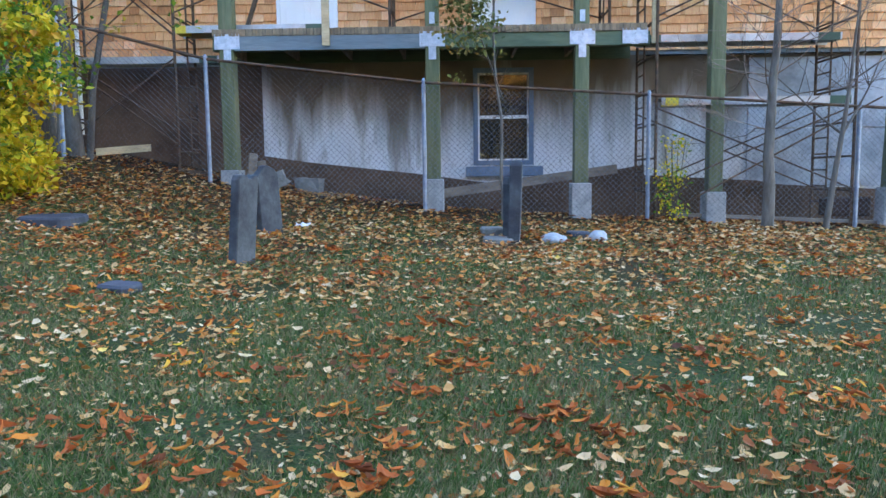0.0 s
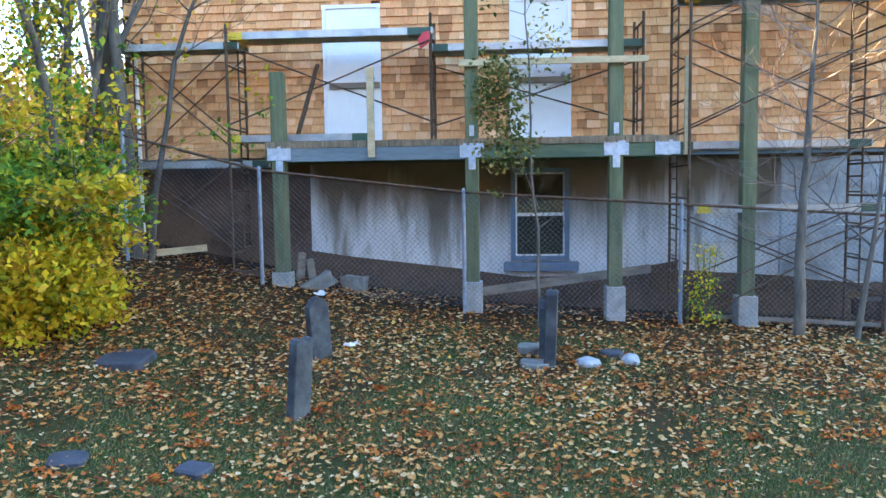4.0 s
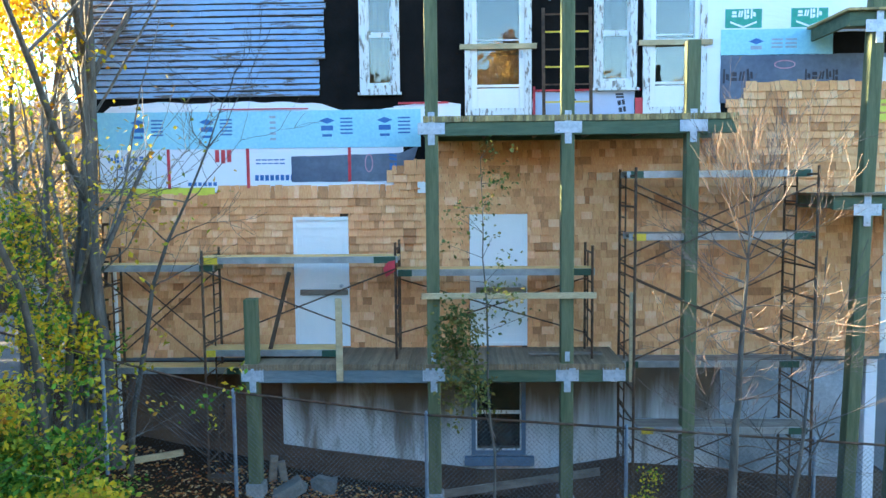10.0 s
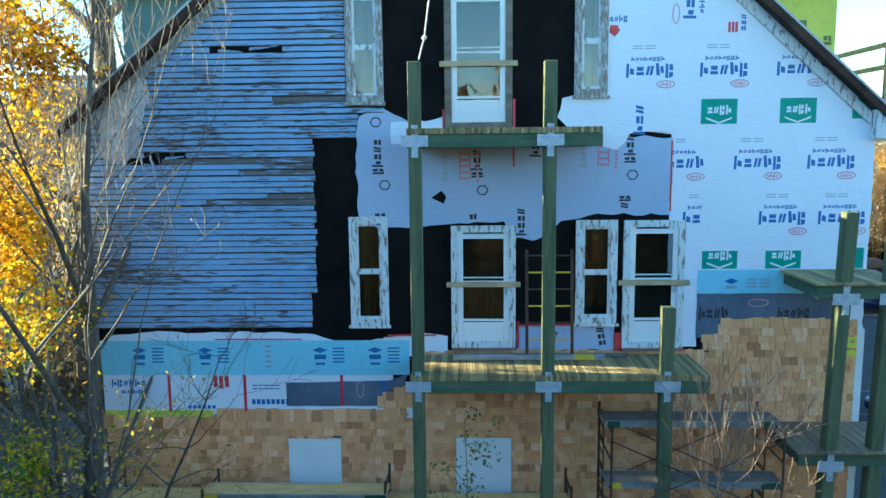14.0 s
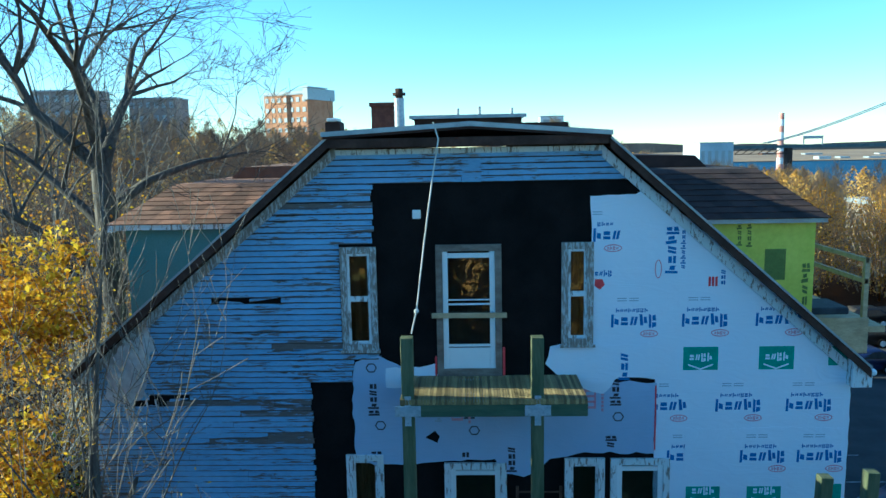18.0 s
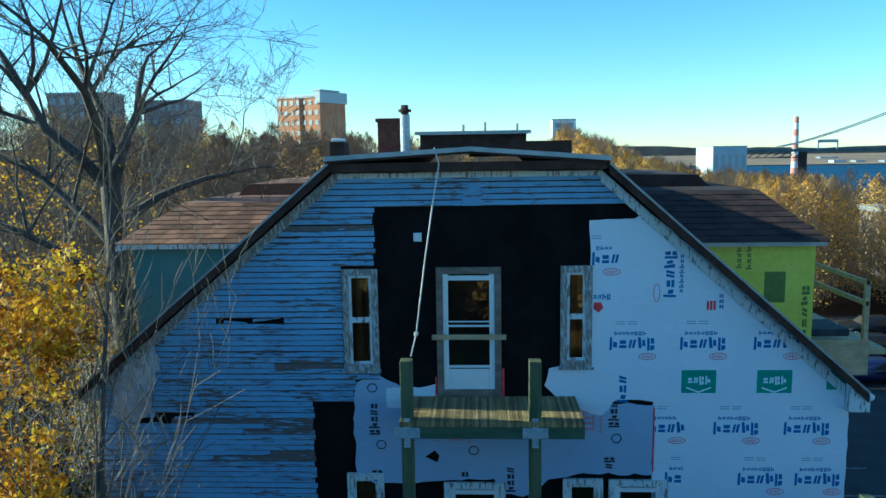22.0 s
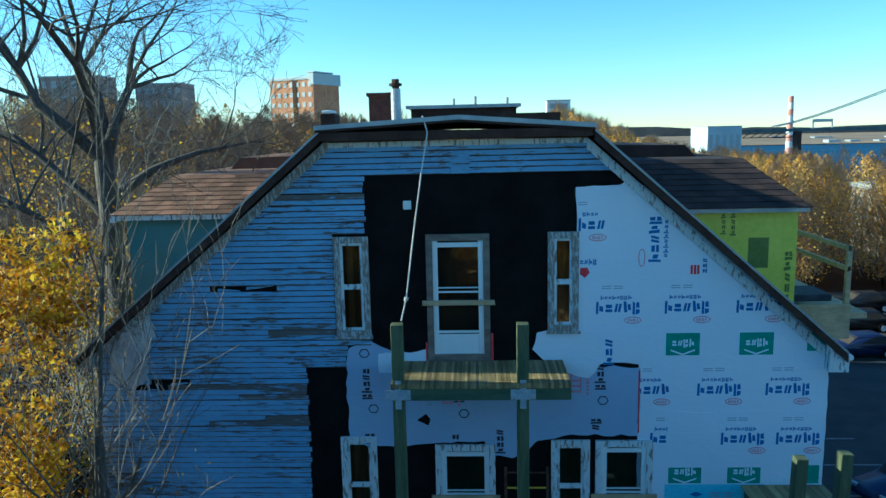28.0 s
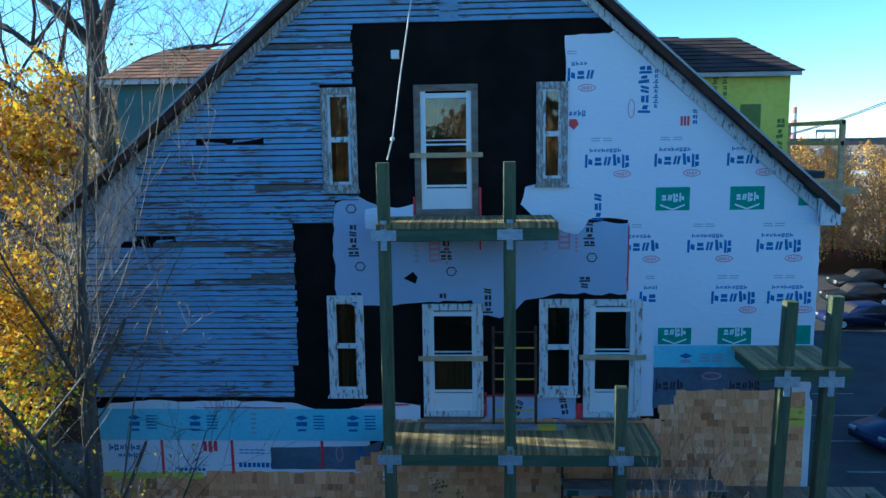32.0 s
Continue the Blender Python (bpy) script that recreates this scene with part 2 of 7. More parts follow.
def ground_mat():
    m, nt, b = nodes_of("lawn_soil")
    b.inputs["Specular IOR Level"].default_value = 0.1
    v = coords(nt)
    col = mixc(nt, tex(nt, v, 1.1, 5), (0.022, 0.045, 0.01), (0.05, 0.082, 0.022))
    col = mixc(nt, ramp(nt, tex(nt, v, 2.7, 5), [(0.56, (0, 0, 0)), (0.72, (0.8, 0.8, 0.8))]), col, (0.075, 0.048, 0.028))
    col = mixc(nt, ramp(nt, tex(nt, v, 38, 6, 0.75), [(0.47, (0, 0, 0)), (0.6, (0.8, 0.8, 0.8))]), col, (0.10, 0.075, 0.04))
    col = mixc(nt, ramp(nt, tex(nt, v, 70, 6, 0.75), [(0.46, (0, 0, 0)), (0.58, (0.95, 0.95, 0.95))]), col, (0.015, 0.025, 0.01))
    litter = ramp(nt, tex(nt, coords(nt, (1, 0.6, 1)), 0.55, 4), [(0.38, (0, 0, 0)), (0.52, (0.92, 0.92, 0.92))])
    sep = nt.nodes.new("ShaderNodeSeparateXYZ")
    nt.links.new(v, sep.inputs[0])
    bed = N(nt, "ShaderNodeMapRange")
    bed.inputs[1].default_value, bed.inputs[2].default_value = 3.5, 6.8
    nt.links.new(sep.outputs["Y"], bed.inputs[0])
    col = mixc(nt, mixc(nt, bed.outputs[0], (0.0, 0.0, 0.0), litter), col, mixc(nt, tex(nt, v, 14, 4), (0.025, 0.013, 0.007), (0.075, 0.04, 0.02)))
    wob = N(nt, "ShaderNodeMath")
    wob.operation = "MULTIPLY_ADD"
    nt.links.new(tex(nt, v, 1.6, 4), wob.inputs[0])
    wob.inputs[1].default_value = 1.6
    nt.links.new(sep.outputs["Y"], wob.inputs[2])
    far = N(nt, "ShaderNodeMapRange")
    far.inputs[1].default_value, far.inputs[2].default_value = 9.9, 10.6
    nt.links.new(wob.outputs[0], far.inputs[0])
    col = mixc(nt, far.outputs[0], col, mixc(nt, tex(nt, v, 9, 4), (0.016, 0.008, 0.0045), (0.048, 0.026, 0.014)))
    nt.links.new(col, b.inputs["Base Color"])
    b.inputs["Roughness"].default_value = 0.95
    bump(nt, b, tex(nt, v, 30, 5), 0.8, 0.03)
    return m

M = {
    "shingle": shingle_mat("cedar_shingle", "object"), "shingles": shingle_mat("cedar_shingle_field", "island"),
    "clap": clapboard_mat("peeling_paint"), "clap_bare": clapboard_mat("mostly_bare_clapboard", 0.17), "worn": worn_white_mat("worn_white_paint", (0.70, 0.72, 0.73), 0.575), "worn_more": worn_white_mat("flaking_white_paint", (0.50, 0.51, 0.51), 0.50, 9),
    "white": mat("white_door_paint", (0.74, 0.76, 0.77), (0.8, 0.81, 0.81), 2, 0.45, fine=60, relief=0.05),
    "tar": mat("black_tar_paper", (0.004, 0.004, 0.004), (0.011, 0.009, 0.009), 1.5, 0.9, fine=25, relief=0.3, spec=0.15),
    "wrap": wrap_mat("white_house_wrap", (0.73, 0.77, 0.88), (0.83, 0.86, 0.94)),
    "wrap_grey": wrap_mat("grey_house_wrap", (0.34, 0.42, 0.60), (0.50, 0.57, 0.75)),
    "panel": mat("grey_blue_panel", (0.17, 0.20, 0.23), (0.38, 0.42, 0.47), 1.3, 0.8, fine=20, relief=0.3),
    "foam": mat("blue_foam_board", (0.27, 0.60, 0.76), (0.33, 0.66, 0.80), 1.0, 0.5, fine=20, relief=0.1),
    "slate": mat("slate_blue_wrap", (0.075, 0.10, 0.16), (0.13, 0.16, 0.22), 1.3, 0.7, fine=12, relief=0.3),
    "lime": mat("yellow_green_wrap", (0.60, 0.60, 0.06), (0.72, 0.70, 0.10), 1.2, 0.5, fine=10, relief=0.2),
    "teal": mat("teal_sheathing", (0.09, 0.21, 0.21), (0.14, 0.26, 0.25), 1.0, 0.8),
    "ink_blue": mat("blue_print", (0.025, 0.12, 0.36), (0.04, 0.16, 0.44), 6, 0.5, relief=0.02),
    "ink_black": mat("black_print", (0.015, 0.015, 0.03), (0.03, 0.03, 0.045), 6, 0.5, relief=0.02),
    "ink_pink": mat("faded_red_print", (0.50, 0.22, 0.30), (0.58, 0.30, 0.36), 6, 0.5, relief=0.02),
    "ink_grey": mat("grey_print", (0.30, 0.36, 0.46), (0.38, 0.43, 0.52), 6, 0.5, relief=0.02),
    "ink_red": mat("red_tape", (0.5, 0.03, 0.05), (0.6, 0.06, 0.07), 6, 0.45, relief=0.05),
    "ink_green": mat("green_print", (0.02, 0.26, 0.19), (0.03, 0.32, 0.23), 5, 0.5, relief=0.02),
    "post": mat("green_treated_post", (0.062, 0.082, 0.038), (0.125, 0.135, 0.07), 1.6, 0.8, fine=9, relief=0.4, stretch=(6, 6, 0.7)),
    "beam": mat("green_treated_beam", (0.05, 0.085, 0.05), (0.09, 0.12, 0.07), 1.4, 0.8, fine=9, relief=0.4, stretch=(0.8, 6, 6)),
    "beam_grey": mat("grey_weathered_beam", (0.10, 0.14, 0.16), (0.17, 0.20, 0.21), 1.4, 0.8, fine=9, relief=0.4, stretch=(0.8, 6, 6)),
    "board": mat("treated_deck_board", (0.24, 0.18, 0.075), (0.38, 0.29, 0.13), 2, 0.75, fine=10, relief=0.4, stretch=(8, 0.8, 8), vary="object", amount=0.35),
    # Darker board colour for the first deck and the lower landing.
    "board_dark": mat("darker_deck_board", (0.17, 0.12, 0.075), (0.25, 0.18, 0.11), 2, 0.75, fine=10, relief=0.4, stretch=(8, 0.8, 8), vary="object", amount=0.18),
    "lumber": mat("pale_lumber", (0.36, 0.27, 0.15), (0.50, 0.39, 0.23), 1.5, 0.75, fine=9, relief=0.3, stretch=(2, 6, 6)),
    # Brighter and more orange than lumber; the plank tops' sunlight is in it.
    "plywood": mat("sun_tinted_plywood", (0.60, 0.36, 0.13), (0.76, 0.50, 0.21), 1.5, 0.75, fine=9, relief=0.3, stretch=(2, 6, 6)),
    "tatter": mat("tattered_pale_wrap", (0.42, 0.40, 0.42), (0.62, 0.60, 0.60), 3.0, 0.7, fine=12, relief=0.8),
    "old_wood": mat("grey_weathered_wood", (0.13, 0.10, 0.08), (0.24, 0.2, 0.16), 1.5, 0.85, fine=10, relief=0.5, stretch=(2, 6, 6)),
    "fence_steel": mat("blue_grey_fence_steel", (0.13, 0.165, 0.22), (0.22, 0.26, 0.32), 9, 0.5, 0.3, fine=60, relief=0.1),
    "wire": mat("dull_fence_wire", (0.085, 0.10, 0.115), (0.15, 0.17, 0.19), 14, 0.6, 0.2, fine=70, relief=0.1),
    "galv": mat("galvanised_steel", (0.34, 0.39, 0.45), (0.5, 0.54, 0.6), 14, 0.5, 0.3, fine=70, relief=0.1),
    "alu": mat("aluminium_plank", (0.34, 0.36, 0.38), (0.5, 0.52, 0.53), 5, 0.4, 0.7, fine=60, relief=0.1),
    "rust": mat("rusty_steel_tube", (0.05, 0.03, 0.022), (0.13, 0.075, 0.045), 9, 0.75, 0.4, fine=60, relief=0.3),
    "yellow": mat("yellow_plastic", (0.62, 0.42, 0.03), (0.7, 0.5, 0.05), 5, 0.5, relief=0.05),
    "dkgreen": mat("dark_green_plastic", (0.02, 0.06, 0.04), (0.03, 0.08, 0.05), 5, 0.5, relief=0.05),
    "concrete": mat("concrete_pier", (0.20, 0.21, 0.215), (0.33, 0.335, 0.34), 5, 0.9, fine=50, relief=0.5),
    "concrete_dirty": mat("dirty_concrete", (0.10, 0.10, 0.095), (0.19, 0.19, 0.18), 5, 0.9, fine=40, relief=0.6),
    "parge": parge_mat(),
    "brownwall": mat("brown_old_foundation", (0.06, 0.032, 0.02), (0.13, 0.075, 0.045), 1.4, 0.92, fine=18, relief=0.6),
    "footing": mat("brown_footing", (0.05, 0.027, 0.016), (0.095, 0.055, 0.032), 1.5, 0.92, fine=20, relief=0.6),
    "blue_paint": mat("blue_window_paint", (0.075, 0.13, 0.21), (0.11, 0.17, 0.26), 6, 0.6),
    "glass": pane_mat(),
    # Near-black: the dark of unlit interiors is in the colour.
    "room": mat("painted_room_dark", (0.02, 0.017, 0.015), (0.045, 0.035, 0.028), 2, 0.9),
    # Orange-brown of reflected trees, painted on what lies behind the panes.
    "pane_fill": mat("reflected_brown", (0.19, 0.075, 0.022), (0.34, 0.15, 0.05), 1.5, 0.9, fine=6, stretch=(14, 1, 1), relief=0.6),
    "roof_brown": mat("brown_asphalt_shingle", (0.13, 0.06, 0.036), (0.21, 0.105, 0.064), 2.5, 0.95, fine=60, relief=0.5, vary="island", amount=0.3),
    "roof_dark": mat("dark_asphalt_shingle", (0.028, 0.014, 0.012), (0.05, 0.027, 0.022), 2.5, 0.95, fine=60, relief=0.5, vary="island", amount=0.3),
    "roof_brown_tab": mat("brown_asphalt_tab", (0.13, 0.06, 0.036), (0.21, 0.105, 0.064), 2.5, 0.95, fine=60, relief=0.5, vary="object", amount=0.3),
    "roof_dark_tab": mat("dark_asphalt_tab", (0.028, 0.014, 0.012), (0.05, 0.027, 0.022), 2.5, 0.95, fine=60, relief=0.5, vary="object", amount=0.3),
    "fascia": mat("dark_brown_fascia", (0.03, 0.017, 0.013), (0.07, 0.042, 0.032), 2, 0.85, fine=14, spec=0.25),
    "drip": mat("grey_metal_edge", (0.30, 0.33, 0.36), (0.42, 0.45, 0.48), 3, 0.5, 0.5, relief=0.1),
    "brick": mat("red_brick", (0.09, 0.038, 0.028), (0.15, 0.065, 0.045), 6, 0.9, fine=40),
    "stone": mat("slate_gravestone", (0.018, 0.022, 0.03), (0.06, 0.07, 0.078), 4, 0.85, fine=30, relief=0.6),
    "slab": mat("dark_slate_slab", (0.022, 0.026, 0.038), (0.045, 0.052, 0.07), 3, 0.8, fine=30, relief=0.4),
    "rock": mat("pale_fieldstone", (0.20, 0.225, 0.25), (0.34, 0.36, 0.38), 7, 0.85, fine=40, relief=0.5),
    "bark": mat("grey_brown_bark", (0.06, 0.052, 0.045), (0.13, 0.115, 0.10), 3, 0.9, fine=14, relief=0.9, stretch=(4, 4, 0.8)),
    "bark_dark": mat("dark_bark", (0.04, 0.033, 0.028), (0.10, 0.085, 0.072), 3, 0.9, fine=14, relief=0.9, stretch=(4, 4, 0.8)),
    "bark_blue": mat("smooth_blue_grey_bark", (0.07, 0.07, 0.072), (0.125, 0.125, 0.13), 3, 0.85, fine=12, relief=0.5, stretch=(4, 4, 1)),
    "bark_twig": mat("silvery_twig_bark", (0.10, 0.088, 0.075), (0.20, 0.175, 0.15), 3, 0.85, fine=14, relief=0.4, stretch=(4, 4, 1)),
    "bark_red": mat("reddish_twig_bark", (0.11, 0.08, 0.065), (0.20, 0.15, 0.125), 3, 0.85, fine=14, relief=0.3, stretch=(4, 4, 1)),
    "bark_pale": mat("pale_birch_bark", (0.30, 0.29, 0.27), (0.48, 0.46, 0.42), 3, 0.8, fine=10, relief=0.4, stretch=(1.5, 1.5, 6)),
    "worn_line": mat("worn_road_paint", (0.10, 0.10, 0.10), (0.26, 0.26, 0.26), 4, 0.9, fine=20),
    "ink_olive": mat("olive_print", (0.13, 0.17, 0.03), (0.17, 0.21, 0.04), 6, 0.6, relief=0.02),
    "rope": mat("white_rope", (0.55, 0.53, 0.48), (0.65, 0.63, 0.58), 9, 0.9),
    "asphalt": mat("asphalt", (0.022, 0.022, 0.024), (0.04, 0.04, 0.042), 0.7, 0.9, fine=50, relief=0.4),
    "ground": ground_mat(),
    "fallen": foliage_mat("fallen_leaves", [(0.05, (0.08, 0.025, 0.012)), (0.2, (0.23, 0.06, 0.016)), (0.36, (0.41, 0.125, 0.026)), (0.5, (0.50, 0.205, 0.05)), (0.64, (0.52, 0.28, 0.10)), (0.8, (0.55, 0.35, 0.18)), (0.92, (0.60, 0.43, 0.26)), (1.0, (0.66, 0.39, 0.02))], 0.7, 0.15),
    "curled": foliage_mat("curled_brown_leaves", [(0.1, (0.13, 0.038, 0.014)), (0.35, (0.32, 0.075, 0.02)), (0.6, (0.48, 0.125, 0.028)), (0.85, (0.6, 0.22, 0.04)), (1.0, (0.7, 0.39, 0.04))], 0.75, 0.12),
    "grass": foliage_mat("grass_blades", [(0.1, (0.032, 0.07, 0.012)), (0.3, (0.055, 0.115, 0.022)), (0.44, (0.09, 0.155, 0.036)), (0.56, (0.17, 0.17, 0.072)), (0.7, (0.29, 0.23, 0.13)), (0.86, (0.16, 0.09, 0.04))], 0.6, 0.2, 3.0),
    "maple_yellow": foliage_mat("yellow_maple_leaves", [(0.05, (0.10, 0.15, 0.015)), (0.22, (0.28, 0.29, 0.02)), (0.45, (0.52, 0.40, 0.02)), (0.68, (0.64, 0.42, 0.03)), (0.84, (0.45, 0.22, 0.025)), (1.0, (0.30, 0.13, 0.03))]),
    "maple_green": foliage_mat("green_maple_leaves", [(0.08, (0.025, 0.085, 0.012)), (0.4, (0.065, 0.17, 0.018)), (0.65, (0.15, 0.26, 0.025)), (0.85, (0.38, 0.36, 0.03)), (1.0, (0.5, 0.42, 0.03))]),
    "maple": foliage_mat("green_and_yellow_leaves", [(0.08, (0.06, 0.17, 0.02)), (0.3, (0.14, 0.30, 0.03)), (0.4, (0.45, 0.45, 0.03)), (0.62, (0.74, 0.52, 0.03)), (0.92, (0.76, 0.44, 0.03))]),
    "gold": foliage_mat("golden_leaves", [(0.05, (0.17, 0.07, 0.008)), (0.22, (0.40, 0.17, 0.008)), (0.45, (0.60, 0.33, 0.012)), (0.75, (0.72, 0.48, 0.02)), (1.0, (0.52, 0.45, 0.04))], 0.55, 0.42),
    "olive": foliage_mat("thin_green_leaves", [(0.1, (0.045, 0.085, 0.022)), (0.5, (0.14, 0.15, 0.04)), (0.9, (0.27, 0.19, 0.06))]),
    "fargold": foliage_mat("autumn_wood", [(0.1, (0.13, 0.09, 0.05)), (0.35, (0.26, 0.165, 0.075)), (0.55, (0.40, 0.25, 0.09)), (0.75, (0.56, 0.31, 0.07)), (0.95, (0.38, 0.34, 0.11))], 0.8, 0.2),
    # Lighter copies of autumn_wood and bare_twigs; sunshine is put into the colour.
    "lit_wood": foliage_mat("sunlit_autumn_wood", [(0.1, (0.30, 0.19, 0.085)), (0.35, (0.50, 0.32, 0.12)), (0.6, (0.76, 0.48, 0.12)), (0.8, (0.86, 0.55, 0.10)), (0.97, (0.66, 0.55, 0.18))], 0.7, 0.55),
    "lit_twig": foliage_mat("sunlit_bare_twigs", [(0.1, (0.24, 0.18, 0.12)), (0.5, (0.36, 0.28, 0.19)), (0.9, (0.46, 0.36, 0.24))], 0.9, 0.0),
    "twig": foliage_mat("bare_twigs", [(0.1, (0.15, 0.105, 0.075)), (0.5, (0.24, 0.17, 0.12)), (0.9, (0.34, 0.24, 0.155))], 0.9, 0.0),
}

# ---- mesh helpers ----
def part(name, bm, material, parent=None, label="", smooth=False):
    me = bpy.data.meshes.new(name)
    if isinstance(bm, bmesh.types.BMesh):
        bm.to_mesh(me)
        bm.free()
    else:
        me.from_pydata(bm[0], [], bm[1])
    me.materials.append(M[material] if isinstance(material, str) else material)
    if smooth:
        me.polygons.foreach_set("use_smooth", [True] * len(me.polygons))
    ob = new(name, me)
    ob.parent = parent
    if label:
        ob["label"] = label
    return ob

def thing(name, label, category, group="", kind="", at=(0, 0, 0)):
    ob = new(name)
    ob.empty_display_size = 0.2
    ob.location = at
    return tagged(ob, label, category, group, kind)

def B(*boxes, bevel=0.0):
    """A mesh of boxes (x0, x1, y0, y1, z0, z1)."""
    bm = bmesh.new()
    for x0, x1, y0, y1, z0, z1 in boxes:
        m = Matrix.Translation(((x0 + x1) / 2, (y0 + y1) / 2, (z0 + z1) / 2)) @ Matrix.Diagonal((abs(x1 - x0), abs(y1 - y0), abs(z1 - z0), 1))
        bmesh.ops.create_cube(bm, size=1, matrix=m)
    if bevel:
        bmesh.ops.bevel(bm, geom=bm.edges[:], offset=bevel, segments=1, affect="EDGES")
    return bm

def stick(p0, p1, w, h=None, bm=None, bevel=0.0):
    """A bar of section w by h from p0 to p1."""
    own = bm is None
    bm = bmesh.new() if own else bm
    p0, p1 = Vector(p0), Vector(p1)
    d = p1 - p0
    q = d.to_track_quat("Z", "Y").to_matrix().to_4x4()
    r = bmesh.ops.create_cube(bm, size=1, matrix=Matrix.Translation((p0 + p1) / 2) @ q @ Matrix.Diagonal((w, h or w, d.length, 1)))
    if bevel and own:
        bmesh.ops.bevel(bm, geom=bm.edges[:], offset=bevel, segments=1, affect="EDGES")
    return bm

def tube(p0, p1, r, bm=None, n=8, r2=None):
    bm = bm or bmesh.new()
    p0, p1 = Vector(p0), Vector(p1)
    d = p1 - p0
    q = d.to_track_quat("Z", "Y").to_matrix().to_4x4()
    bmesh.ops.create_cone(bm, cap_ends=True, segments=n, radius1=r, radius2=r if r2 is None else r2, depth=d.length, matrix=Matrix.Translation((p0 + p1) / 2) @ q)
    return bm

def prism(points, axis, a, b, holes=()):
    """A flat outline in the two axes other than `axis`, with holes, from a to b along it."""
    bm = bmesh.new()
    def put(u, v):
        return {"y": (u, a, v), "x": (a, u, v), "z": (u, v, a)}[axis]
    edges = []
    for loop in (points, *holes):
        vs = [bm.verts.new(put(*p)) for p in loop]
        edges += [bm.edges.new((vs[i], vs[(i + 1) % len(vs)])) for i in range(len(vs))]
    bmesh.ops.triangle_fill(bm, edges=edges, use_beauty=True, use_dissolve=False)
    r = bmesh.ops.extrude_face_region(bm, geom=bm.faces[:])
    off = {"y": (0, b - a, 0), "x": (b - a, 0, 0), "z": (0, 0, b - a)}[axis]
    bmesh.ops.translate(bm, verts=[v for v in r["geom"] if isinstance(v, bmesh.types.BMVert)], vec=off)
    bmesh.ops.recalc_face_normals(bm, faces=bm.faces[:])
    return bm

def rect(x0, x1, z0, z1):
    return [(x0, z0), (x1, z0), (x1, z1), (x0, z1)]

def ragged(points, step=0.12, amp=0.02, seed=1):
    """The outline with its sides broken into short uneven steps."""
    rng = random.Random(seed)
    out = []
    for i, (u, v) in enumerate(points):
        u2, v2 = points[(i + 1) % len(points)]
        n = max(1, int(math.hypot(u2 - u, v2 - v) / step))
        for k in range(n):
            t = k / n
            j = amp if k else 0
            out.append((u + (u2 - u) * t + rng.uniform(-j, j), v + (v2 - v) * t + rng.uniform(-j, j)))
    return out

# ---- the house ----
Y0 = 11.28
XL, XR = -5.95, 7.05
house = thing("house", "tall wooden gable house under renovation with mixed cladding", "house", at=(0.55, Y0, 1.0))
def hpart(name, bm, material, label="", parent=None):
    ob = part(name, bm, material, parent or house, label)
    if parent is None:
        ob.matrix_parent_inverse = Matrix.Translation(-house.location)
    return ob

def roof_z(x):
    """Underside of the roof over the front wall."""
    if x < -1.62:
        return 14.56 + (x + 1.62) * 0.842
    if x > 2.92:
        return 14.54 - (x - 2.92) * 0.885
    return 14.56

OPEN = {"basement": (0.24, 1.15, 1.38, 2.83), "door_a": (-2.70, -1.78, 3.25, 5.42), "door_b": (0.23, 1.18, 3.25, 5.44), "win_a": (-1.54, -0.89, 7.44, 9.29),
        "door_c": (0.17, 1.25, 7.05, 9.13), "win_b": (2.25, 2.94, 7.46, 9.21), "door_d": (3.04, 4.05, 7.04, 9.20), "win_c": (-1.52, -0.91, 11.17, 12.94),
        "door_e": (0.09, 1.19, 10.72, 12.96), "win_d": (2.19, 2.72, 11.23, 12.97)}
def hole(k, inset=0.09):
    x0, x1, z0, z1 = OPEN[k]
    return rect(x0 + inset, x1 - inset, z0 + inset * 0.6, z1 - inset)

outline = [(XL, 3.0), (XR, 3.0), (XR, roof_z(XR)), (2.92, 14.54), (-1.62, 14.56), (XL, roof_z(XL))]
front = hpart("front_wall", prism(outline, "y", Y0, Y0 + 0.18, [hole(k) for k in OPEN if k != "basement"]), "tar", "wall sheathed in black tar paper")
# Unseen depth back to y 44, added to throw shade on the parking lot.
hpart("left_wall", B((XL, XL + 0.18, Y0 + 0.18, 44.0, 0.6, 10.9)), "clap")
hpart("right_wall", B((XR - 0.18, XR, Y0 + 0.18, 44.0, -0.2, 10.7)), "wrap")
hpart("rear_wall", B((XL, XR, 44.0, 44.2, -0.2, 10.7)), "clap")
hpart("corner_board", B((XR - 0.10, XR + 0.02, Y0 - 0.035, Y0 + 0.1, 3.1, 7.35)), "white", "white corner board")

# foundation
hpart("old_foundation", B((XL, -2.96, Y0 + 0.02, Y0 + 0.4, 0.4, 3.0)), "brownwall", "dark brown old foundation wall")
bx = OPEN["basement"]
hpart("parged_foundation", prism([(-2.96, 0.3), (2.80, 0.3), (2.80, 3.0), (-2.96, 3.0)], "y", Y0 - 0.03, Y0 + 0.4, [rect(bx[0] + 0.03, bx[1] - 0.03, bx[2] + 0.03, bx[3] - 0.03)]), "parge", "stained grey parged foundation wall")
hpart("footing", prism([(-2.96, 0.3), (2.82, 0.3), (2.82, 1.36), (1.5, 1.14), (0.4, 1.12), (-0.6, 1.26), (-2.3, 1.46), (-2.96, 1.56)], "y", Y0 - 0.075, Y0 - 0.03), "footing", "brown exposed footing")
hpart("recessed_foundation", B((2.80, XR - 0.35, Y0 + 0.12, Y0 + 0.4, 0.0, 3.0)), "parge")
